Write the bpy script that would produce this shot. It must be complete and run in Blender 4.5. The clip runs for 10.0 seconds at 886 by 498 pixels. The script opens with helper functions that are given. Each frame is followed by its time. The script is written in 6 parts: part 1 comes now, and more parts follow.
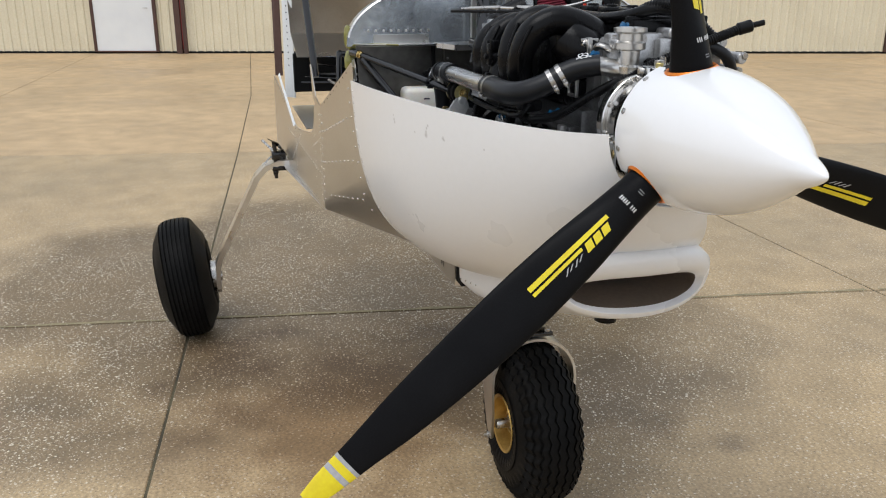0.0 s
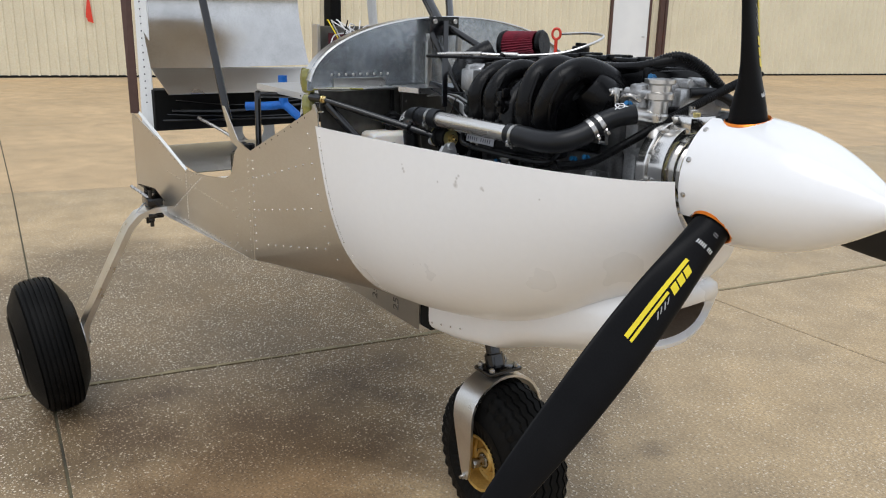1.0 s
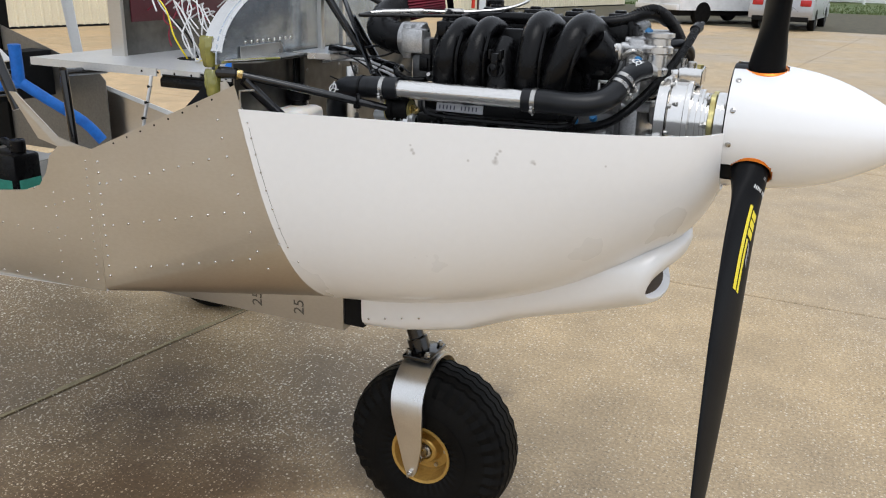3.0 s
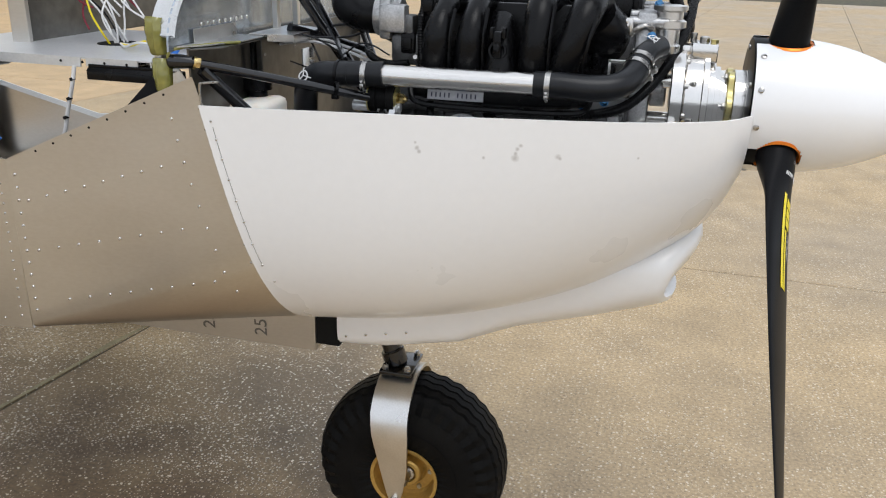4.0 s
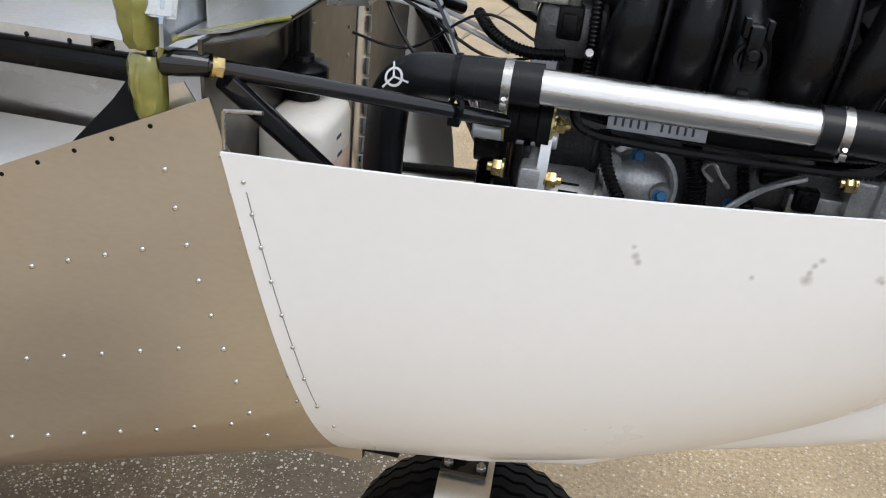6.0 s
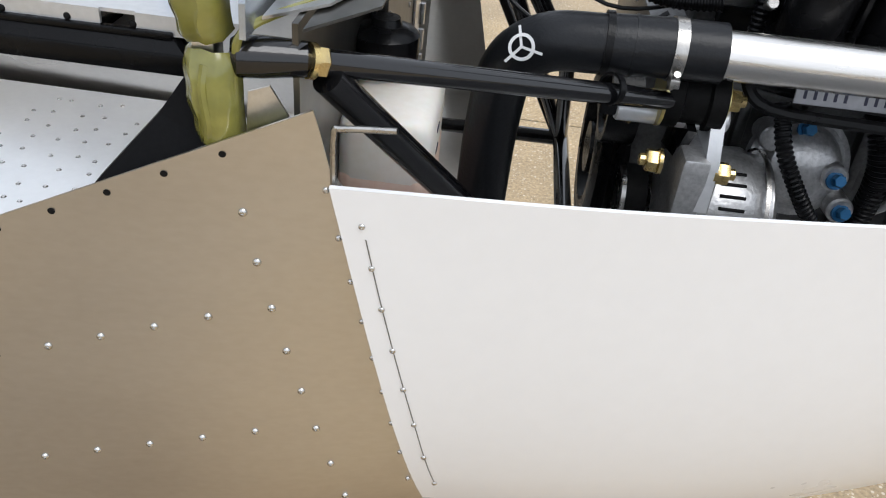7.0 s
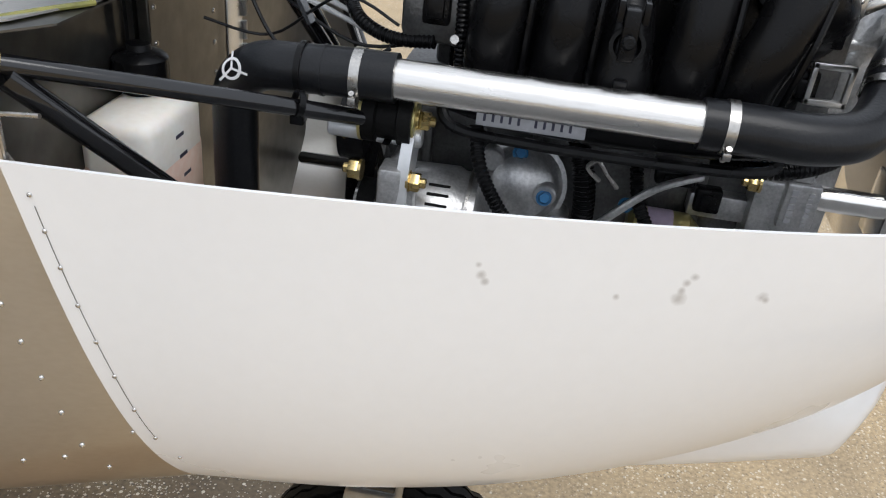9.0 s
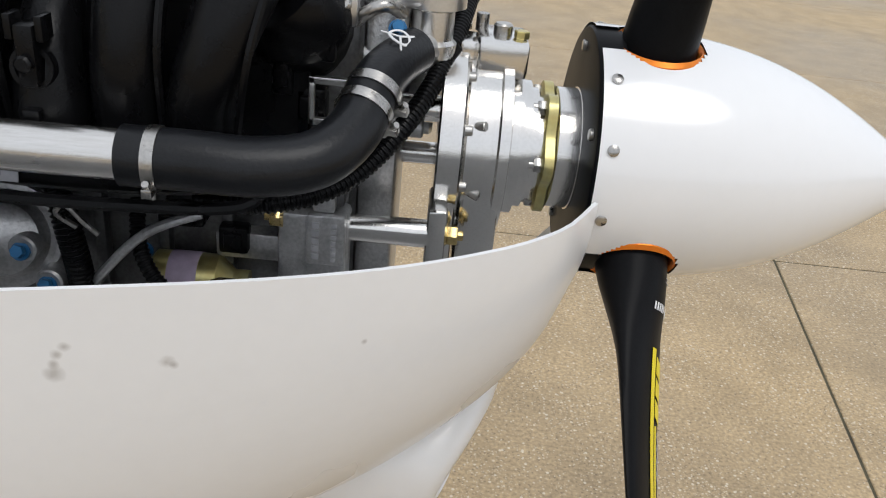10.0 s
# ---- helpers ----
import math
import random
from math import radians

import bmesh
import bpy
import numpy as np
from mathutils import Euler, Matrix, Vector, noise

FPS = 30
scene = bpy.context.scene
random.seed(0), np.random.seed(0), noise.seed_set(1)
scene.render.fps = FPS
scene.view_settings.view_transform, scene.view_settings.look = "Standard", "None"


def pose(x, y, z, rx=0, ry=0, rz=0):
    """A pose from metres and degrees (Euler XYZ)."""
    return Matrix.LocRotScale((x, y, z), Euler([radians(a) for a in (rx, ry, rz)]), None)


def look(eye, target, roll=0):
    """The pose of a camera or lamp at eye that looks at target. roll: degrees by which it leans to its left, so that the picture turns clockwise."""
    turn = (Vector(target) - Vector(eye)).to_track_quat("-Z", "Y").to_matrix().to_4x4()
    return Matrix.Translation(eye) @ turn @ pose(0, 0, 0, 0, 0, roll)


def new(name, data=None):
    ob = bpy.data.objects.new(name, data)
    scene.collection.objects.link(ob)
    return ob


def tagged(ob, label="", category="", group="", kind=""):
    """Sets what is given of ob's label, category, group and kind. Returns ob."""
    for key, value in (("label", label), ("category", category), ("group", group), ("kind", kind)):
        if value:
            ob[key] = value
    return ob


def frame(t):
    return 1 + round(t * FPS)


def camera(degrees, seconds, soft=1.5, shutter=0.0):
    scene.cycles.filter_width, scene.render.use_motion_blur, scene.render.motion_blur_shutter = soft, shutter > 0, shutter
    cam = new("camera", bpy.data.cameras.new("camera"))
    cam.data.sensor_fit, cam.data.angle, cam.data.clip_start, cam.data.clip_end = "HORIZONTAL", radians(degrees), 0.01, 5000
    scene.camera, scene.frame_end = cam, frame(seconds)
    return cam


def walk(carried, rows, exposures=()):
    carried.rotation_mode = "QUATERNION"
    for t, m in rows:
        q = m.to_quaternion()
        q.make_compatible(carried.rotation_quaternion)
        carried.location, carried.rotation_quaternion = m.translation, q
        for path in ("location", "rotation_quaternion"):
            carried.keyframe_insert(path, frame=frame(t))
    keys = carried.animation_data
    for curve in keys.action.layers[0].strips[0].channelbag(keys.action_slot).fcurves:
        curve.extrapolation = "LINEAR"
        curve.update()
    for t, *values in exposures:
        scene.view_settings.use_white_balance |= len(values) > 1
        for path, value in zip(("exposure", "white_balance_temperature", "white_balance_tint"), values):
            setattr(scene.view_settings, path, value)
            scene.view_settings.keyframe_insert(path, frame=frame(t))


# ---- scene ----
cam = camera(56.1, 10.0, soft=1.1)
PATH = [
    (0, (2.389, -0.868, 1.517), (0.553, -0.358, 0.91), 0.1),
    (0.5, (2.238, -1.134, 1.542), (0.495, -0.349, 0.955), 1.2),
    (1, (2.075, -1.447, 1.569), (0.48, -0.376, 1.015), 1.4),
    (1.5, (1.875, -1.627, 1.556), (0.449, -0.33, 1.023), 0.7),
    (2, (1.607, -1.755, 1.531), (0.357, -0.296, 0.976), 0.9),
    (2.5, (1.352, -1.909, 1.539), (0.357, -0.281, 0.939), 1.9),
    (2.7, (1.246, -1.967, 1.551), (0.369, -0.278, 0.937), 2.0),
    (3.8, (0.842, -1.849, 1.567), (0.337, -0.048, 0.859), 1.2),
    (4, (0.782, -1.812, 1.546), (0.335, 0.007, 0.847), 1.6),
    (4.5, (0.568, -1.688, 1.556), (0.315, 0.146, 0.799), 2.2),
    (5, (0.439, -1.581, 1.554), (0.279, 0.251, 0.767), 1.7),
    (5.5, (0.385, -1.362, 1.583), (0.175, 0.430, 0.720), 2.9),
    (6, (0.306, -1.155, 1.568), (0.069, 0.584, 0.608), 6.4),
    (6.2, (0.267, -1.098, 1.561), (0.021, 0.62, 0.566), 7.0),
    (7.3, (0.047, -0.901, 1.521), (0.056, 0.737, 0.374), 6.7),
    (7.5, (0.037, -0.896, 1.52), (0.076, 0.743, 0.374), 7.4),
    (8, (0.049, -0.913, 1.529), (0.086, 0.749, 0.417), 8.6),
    (8.5, (0.163, -0.959, 1.532), (0.083, 0.733, 0.47), 8.4),
    (9, (0.428, -1.028, 1.564), (0.224, 0.69, 0.561), 6.3),
    (9.5, (0.642, -1.017, 1.584), (0.565, 0.74, 0.633), 5.2),
    (10, (0.803, -0.87, 1.558), (0.869, 0.904, 0.635), 6.2),
]
walk(cam, [(t, look(eye, target, roll)) for t, eye, target, roll in PATH],
     exposures=[(0, 0.12, 6100, 10), (1, 0.12, 6050, 10), (2.5, 0.24, 6050, 10), (4.5, 0.25, 6100, 10), (6, 0.33, 6050, 10), (7.5, 0.44, 6050, 10), (9, 0.36, 6100, 10), (10, 0.02, 6200, 10)])

# ---- world, sun, exposure ----
world = bpy.data.worlds.new("overcast_sky")
scene.world = world
world.use_nodes = True
wn, wl = world.node_tree.nodes, world.node_tree.links
sky = wn.new("ShaderNodeTexSky")
sky.sky_type, sky.sun_disc = "NISHITA", False
sky.sun_elevation, sky.sun_rotation = radians(52), radians(150)
sky.dust_density, sky.air_density, sky.ozone_density = 4.0, 1.0, 0.4
veil = wn.new("ShaderNodeMixRGB")
veil.inputs[0].default_value = 0.88
veil.inputs[2].default_value = (8.6, 8.8, 9.1, 1)
wl.new(sky.outputs[0], veil.inputs[1])
wl.new(veil.outputs[0], wn["Background"].inputs[0])
wn["Background"].inputs[1].default_value = 0.105
sun = new("sun", bpy.data.lights.new("sun", "SUN"))
sun.data.energy, sun.data.angle, sun.data.color = 1.1, radians(35), (1.0, 0.96, 0.9)
sun.matrix_world = look((0, 0, 30), (-9, 12, 0))


# ---- materials ----
def material(name, colour, rough=0.5, metal=0.0, second=None, scale=8.0, fine=120.0, bump=0.1, wear=0.25, coat=0.0, stretch=(1, 1, 1), spec=0.5):
    """A surface with two scales of variation in colour and gloss, and a fine relief."""
    m = bpy.data.materials.new(name)
    m.use_nodes = True
    n, l = m.node_tree.nodes, m.node_tree.links
    b = n["Principled BSDF"]
    co = n.new("ShaderNodeTexCoord")
    mp = n.new("ShaderNodeMapping")
    mp.inputs["Scale"].default_value = stretch
    l.new(co.outputs["Object"], mp.inputs[0])
    big, small = n.new("ShaderNodeTexNoise"), n.new("ShaderNodeTexNoise")
    big.inputs["Scale"].default_value, small.inputs["Scale"].default_value = scale, fine
    big.inputs["Detail"].default_value, small.inputs["Detail"].default_value = 5.0, 3.0
    l.new(mp.outputs[0], big.inputs[0])
    l.new(mp.outputs[0], small.inputs[0])
    ramp = n.new("ShaderNodeValToRGB")
    second = second or tuple(c * 0.75 for c in colour)
    ramp.color_ramp.elements[0].color, ramp.color_ramp.elements[1].color = (*second, 1), (*colour, 1)
    ramp.color_ramp.elements[0].position, ramp.color_ramp.elements[1].position = 0.28, 0.28 + 0.35
    l.new(big.outputs[0], ramp.inputs[0])
    mix = n.new("ShaderNodeMixRGB")
    mix.blend_type = "OVERLAY"
    mix.inputs[0].default_value = wear
    l.new(ramp.outputs[0], mix.inputs[1])
    l.new(small.outputs[0], mix.inputs[2])
    l.new(mix.outputs[0], b.inputs["Base Color"])
    mr = n.new("ShaderNodeMapRange")
    mr.inputs["To Min"].default_value, mr.inputs["To Max"].default_value = max(0.03, rough - 0.1), min(1.0, rough + 0.1)
    l.new(big.outputs[0], mr.inputs["Value"])
    l.new(mr.outputs[0], b.inputs["Roughness"])
    b.inputs["Metallic"].default_value = metal
    b.inputs["Coat Weight"].default_value = coat
    b.inputs["Specular IOR Level"].default_value = spec
    b.inputs["Coat Roughness"].default_value = 0.08
    if bump:
        bp = n.new("ShaderNodeBump")
        bp.inputs["Strength"].default_value, bp.inputs["Distance"].default_value = bump, 0.002
        l.new(small.outputs[0], bp.inputs["Height"])
        l.new(bp.outputs[0], b.inputs["Normal"])
    return m


def concrete(name, colour, second, speck):
    """Worn concrete with pale aggregate showing, dark stains, and damp mixed with painted shade under the aircraft."""
    m = bpy.data.materials.new(name)
    m.use_nodes = True
    n, l = m.node_tree.nodes, m.node_tree.links
    b = n["Principled BSDF"]
    geo = n.new("ShaderNodeNewGeometry")
    big, mid, fine = (n.new("ShaderNodeTexNoise") for _ in range(3))
    for tex, sc, de in ((big, 0.55, 6), (mid, 4.0, 6), (fine, 90.0, 3)):
        tex.inputs["Scale"].default_value, tex.inputs["Detail"].default_value = sc, de
        l.new(geo.outputs["Position"], tex.inputs[0])
    ramp = n.new("ShaderNodeValToRGB")
    ramp.color_ramp.elements[0].color, ramp.color_ramp.elements[1].color = (*second, 1), (*colour, 1)
    ramp.color_ramp.elements[0].position, ramp.color_ramp.elements[1].position = 0.36, 0.62
    l.new(big.outputs[0], ramp.inputs[0])
    tone = n.new("ShaderNodeMixRGB")
    tone.blend_type, tone.inputs[0].default_value = "OVERLAY", 0.36
    l.new(ramp.outputs[0], tone.inputs[1])
    l.new(mid.outputs[0], tone.inputs[2])
    grain = n.new("ShaderNodeMixRGB")
    grain.blend_type, grain.inputs[0].default_value = "OVERLAY", 0.7
    l.new(tone.outputs[0], grain.inputs[1])
    l.new(fine.outputs[0], grain.inputs[2])
    # ragged dark zone under the aircraft: damp, with its ground shade painted in
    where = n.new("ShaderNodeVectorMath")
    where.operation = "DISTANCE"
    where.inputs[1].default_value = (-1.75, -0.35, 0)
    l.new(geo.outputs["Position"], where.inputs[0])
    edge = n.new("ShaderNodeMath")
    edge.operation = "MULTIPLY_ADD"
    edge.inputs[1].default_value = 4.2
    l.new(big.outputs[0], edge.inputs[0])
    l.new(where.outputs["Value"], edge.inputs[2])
    damp_shade = n.new("ShaderNodeMapRange")
    damp_shade.inputs["From Min"].default_value, damp_shade.inputs["From Max"].default_value = 3.55, 4.15
    damp_shade.inputs["To Min"].default_value, damp_shade.inputs["To Max"].default_value = 1.0, 0.0
    l.new(edge.outputs[0], damp_shade.inputs["Value"])
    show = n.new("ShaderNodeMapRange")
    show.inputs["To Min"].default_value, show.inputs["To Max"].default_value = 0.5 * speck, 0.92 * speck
    l.new(damp_shade.outputs[0], show.inputs["Value"])
    wet_shade = n.new("ShaderNodeMixRGB")
    wet_shade.blend_type = "MULTIPLY"
    wet_shade.inputs[2].default_value = (0.46, 0.44, 0.41, 1)
    l.new(damp_shade.outputs[0], wet_shade.inputs[0])
    l.new(grain.outputs[0], wet_shade.inputs[1])
    last = wet_shade.outputs[0]
    for sc, lo, hi, col in ((50.0, 0.20, 0.235, (0.80, 0.74, 0.61)), (84.0, 0.23, 0.27, (0.72, 0.65, 0.52)), (135.0, 0.23, 0.32, (0.60, 0.52, 0.40)), (85.0, 0.2, 0.3, (0.10, 0.075, 0.05))):
        vo = n.new("ShaderNodeTexVoronoi")
        vo.inputs["Scale"].default_value = sc
        l.new(geo.outputs["Position"], vo.inputs[0])
        st = n.new("ShaderNodeMapRange")
        st.inputs["From Min"].default_value, st.inputs["From Max"].default_value = lo, hi
        st.inputs["To Min"].default_value, st.inputs["To Max"].default_value = 1.0, 0.0
        l.new(vo.outputs["Distance"], st.inputs["Value"])
        pick = n.new("ShaderNodeMapRange")
        pick.inputs["From Min"].default_value, pick.inputs["From Max"].default_value = 0.68, 0.75
        pickn = n.new("ShaderNodeTexNoise")
        pickn.inputs["Scale"].default_value, pickn.inputs["Detail"].default_value = 2.2, 4
        l.new(geo.outputs["Position"], pickn.inputs[0])
        sep = n.new("ShaderNodeSeparateColor")
        l.new(vo.outputs["Color"], sep.inputs[0])
        add = n.new("ShaderNodeMath")
        add.operation = "MULTIPLY_ADD"
        add.inputs[1].default_value = 0.5
        l.new(sep.outputs[0], add.inputs[0])
        half = n.new("ShaderNodeMath")
        half.operation = "MULTIPLY"
        half.inputs[1].default_value = 0.9
        l.new(pickn.outputs[0], half.inputs[0])
        l.new(half.outputs[0], add.inputs[2])
        l.new(add.outputs[0], pick.inputs["Value"])
        mul = n.new("ShaderNodeMath")
        mul.operation = "MULTIPLY"
        l.new(st.outputs[0], mul.inputs[0])
        l.new(pick.outputs[0], mul.inputs[1])
        amt = n.new("ShaderNodeMath")
        amt.operation = "MULTIPLY"
        l.new(show.outputs[0], amt.inputs[1])
        l.new(mul.outputs[0], amt.inputs[0])
        sp = n.new("ShaderNodeMixRGB")
        sp.inputs[2].default_value = (*col, 1)
        vo.inputs["Randomness"].default_value = 1.0
        l.new(amt.outputs[0], sp.inputs[0])
        l.new(last, sp.inputs[1])
        last = sp.outputs[0]
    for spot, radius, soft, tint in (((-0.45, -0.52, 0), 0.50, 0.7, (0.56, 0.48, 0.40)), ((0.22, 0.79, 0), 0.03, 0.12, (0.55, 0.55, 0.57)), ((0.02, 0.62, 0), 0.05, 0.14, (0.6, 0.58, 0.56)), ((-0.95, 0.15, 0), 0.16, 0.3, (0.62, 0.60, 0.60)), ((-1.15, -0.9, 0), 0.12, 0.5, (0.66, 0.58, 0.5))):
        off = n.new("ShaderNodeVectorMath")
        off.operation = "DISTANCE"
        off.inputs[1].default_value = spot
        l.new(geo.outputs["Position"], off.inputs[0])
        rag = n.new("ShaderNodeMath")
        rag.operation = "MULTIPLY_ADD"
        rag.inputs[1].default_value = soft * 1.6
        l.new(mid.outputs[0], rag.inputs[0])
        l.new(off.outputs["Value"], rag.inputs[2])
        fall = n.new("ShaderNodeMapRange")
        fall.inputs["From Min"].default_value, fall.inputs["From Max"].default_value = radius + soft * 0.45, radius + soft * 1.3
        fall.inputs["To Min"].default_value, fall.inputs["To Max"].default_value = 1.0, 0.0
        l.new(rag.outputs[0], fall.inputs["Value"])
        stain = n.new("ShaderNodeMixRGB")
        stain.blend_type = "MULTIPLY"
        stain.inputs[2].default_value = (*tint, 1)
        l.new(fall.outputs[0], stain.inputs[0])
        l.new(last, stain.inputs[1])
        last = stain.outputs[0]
    l.new(last, b.inputs["Base Color"])
    mr = n.new("ShaderNodeMapRange")
    mr.inputs["From Min"].default_value, mr.inputs["From Max"].default_value = 0.35, 0.65
    mr.inputs["To Min"].default_value, mr.inputs["To Max"].default_value = 0.42, 0.75
    l.new(big.outputs[0], mr.inputs["Value"])
    l.new(mr.outputs[0], b.inputs["Roughness"])
    bp = n.new("ShaderNodeBump")
    bp.inputs["Strength"].default_value, bp.inputs["Distance"].default_value = 0.35, 0.003
    l.new(fine.outputs[0], bp.inputs["Height"])
    l.new(bp.outputs[0], b.inputs["Normal"])
    return m


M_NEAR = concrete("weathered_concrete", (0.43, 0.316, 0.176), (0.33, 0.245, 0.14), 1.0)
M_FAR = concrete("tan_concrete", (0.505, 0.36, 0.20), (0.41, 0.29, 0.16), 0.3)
M_JOINT = material("joint_filler", (0.10, 0.088, 0.05), 0.95, second=(0.035, 0.03, 0.02), bump=0.4, scale=5)
M_PANELRED = material("dark_red_panel", (0.085, 0.014, 0.02), 0.4, scale=6)
M_CREAM = material("cream_painted_steel", (0.72, 0.66, 0.49), 0.55, second=(0.66, 0.60, 0.44), scale=1.2, fine=30, bump=0.03)
M_BROWN = material("brown_painted_steel", (0.075, 0.035, 0.025), 0.5, scale=3, fine=40)
M_RED = material("red_painted_steel", (0.25, 0.02, 0.02), 0.5, scale=3)
M_WHITEDOOR = material("white_door_paint", (0.78, 0.80, 0.80), 0.45, second=(0.72, 0.74, 0.75), scale=2, bump=0.02)
M_WHITE = material("white_gelcoat", (0.80, 0.80, 0.80), 0.30, second=(0.785, 0.785, 0.785), scale=1.5, fine=60, bump=0.02, wear=0.08, coat=0.25)
M_SPIN = material("gloss_white_paint", (0.83, 0.83, 0.83), 0.16, second=(0.81, 0.81, 0.81), scale=4, fine=70, bump=0.015, wear=0.06, coat=0.6)
M_SKIN = material("aluminium_sheet", (0.645, 0.62, 0.58), 0.31, 0.97, second=(0.56, 0.535, 0.50), scale=4, fine=200, bump=0.03, wear=0.1, stretch=(0.4, 1, 1))
M_ALU = material("bare_aluminium", (0.72, 0.71, 0.69), 0.30, 1.0, second=(0.62, 0.61, 0.59), scale=14, fine=300, bump=0.06, wear=0.25)
M_CAST = material("cast_aluminium", (0.54, 0.54, 0.54), 0.32, 0.75, second=(0.34, 0.34, 0.34), scale=30, fine=260, bump=0.25, wear=0.4)
M_MACH = material("machined_aluminium", (0.78, 0.76, 0.73), 0.17, 1.0, second=(0.70, 0.69, 0.67), scale=12, fine=400, bump=0.05, wear=0.2)
M_BRUSH = material("brushed_aluminium_tube", (0.78, 0.76, 0.73), 0.28, 1.0, second=(0.68, 0.66, 0.63), scale=16, fine=500, bump=0.05, stretch=(0.08, 1, 1))
M_CRES = material("steel_hardware", (0.50, 0.485, 0.46), 0.28, 1.0, scale=60, fine=300, bump=0.1)
M_BLACK = material("black_plastic", (0.005, 0.005, 0.0055), 0.27, second=(0.003, 0.003, 0.0035), scale=20, fine=420, bump=0.15, wear=0.3, spec=0.17)
M_HOSE = material("black_silicone_hose", (0.009, 0.0097, 0.0115), 0.33, second=(0.006, 0.0064, 0.0075), scale=25, fine=300, bump=0.14, wear=0.4, spec=0.3)
M_TUBE = material("black_powder_coat", (0.0055, 0.0055, 0.0065), 0.14, scale=20, fine=300, bump=0.04, coat=0.3)
M_RUBBER = material("tyre_rubber", (0.0055, 0.0055, 0.0055), 0.5, second=(0.009, 0.0088, 0.0085), scale=9, fine=220, bump=0.3, wear=0.4, spec=0.06)
M_CARBON = material("satin_black_carbon", (0.006, 0.0062, 0.007), 0.36, second=(0.009, 0.0092, 0.010), scale=6, fine=300, bump=0.04, wear=0.3, spec=0.06)
M_YELLOW = material("yellow_decal", (0.80, 0.66, 0.012), 0.35, second=(0.72, 0.58, 0.012), scale=20, bump=0.03)
M_SILVER = material("silver_decal", (0.42, 0.42, 0.44), 0.35, scale=20, bump=0.03)
M_DECAL = material("white_decal", (0.75, 0.75, 0.75), 0.4, scale=20, bump=0.02)
M_ORANGE = material("orange_anodised", (0.85, 0.24, 0.02), 0.32, 0.55, scale=20, bump=0.04)
M_GOLD = material("gold_wheel_paint", (0.55, 0.36, 0.10), 0.38, 0.6, second=(0.45, 0.29, 0.08), scale=18, bump=0.06)
M_ZINC = material("yellow_zinc_plating", (0.60, 0.50, 0.20), 0.32, 0.85, second=(0.52, 0.50, 0.26), scale=40, bump=0.06)
M_PRIMER = material("green_zinc_primer", (0.25, 0.235, 0.055), 0.22, 0.0, second=(0.17, 0.17, 0.04), scale=38, fine=60, bump=0.5, coat=0.5)
M_BLUE = material("blue_tape", (0.012, 0.16, 0.60), 0.6, second=(0.01, 0.11, 0.45), scale=25, bump=0.2)
M_BOTTLE = material("translucent_plastic", (0.82, 0.79, 0.73), 0.35, second=(0.78, 0.72, 0.64), scale=7, bump=0.02)
M_DULL = material("dull_aluminium_sheet", (0.66, 0.67, 0.68), 0.38, 0.55, second=(0.58, 0.59, 0.60), scale=9, fine=150, bump=0.05, wear=0.2)
# near-black for dark parts; also paints the shade in gaps, slots and holes
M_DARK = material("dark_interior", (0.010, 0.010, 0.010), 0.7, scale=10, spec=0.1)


# ---- building helpers ----
def mesh(verts, faces, mat, smooth=35):
    me = bpy.data.meshes.new("mesh")
    me.from_pydata([tuple(v) for v in verts], [], faces)
    me.materials.append(mat)
    bm = bmesh.new()
    bm.from_mesh(me)
    bmesh.ops.remove_doubles(bm, verts=bm.verts, dist=1e-5)
    bmesh.ops.recalc_face_normals(bm, faces=bm.faces)
    bm.to_mesh(me)
    bm.free()
    if smooth:
        for p in me.polygons:
            p.use_smooth = True
        me.set_sharp_from_angle(angle=radians(smooth))
    return me


def part(name, me, parent, label="", m=None):
    ob = new(name, me)
    ob.parent = parent
    if m is not None:
        ob.matrix_basis = m
    return tagged(ob, label)


def thing(name, label, category, at=(0, 0, 0), group="", kind=""):
    return tagged(part_free(name, at), label, category, group, kind)


def part_free(name, at):
    ob = new(name)
    ob.matrix_basis = Matrix.Translation(at)
    return ob


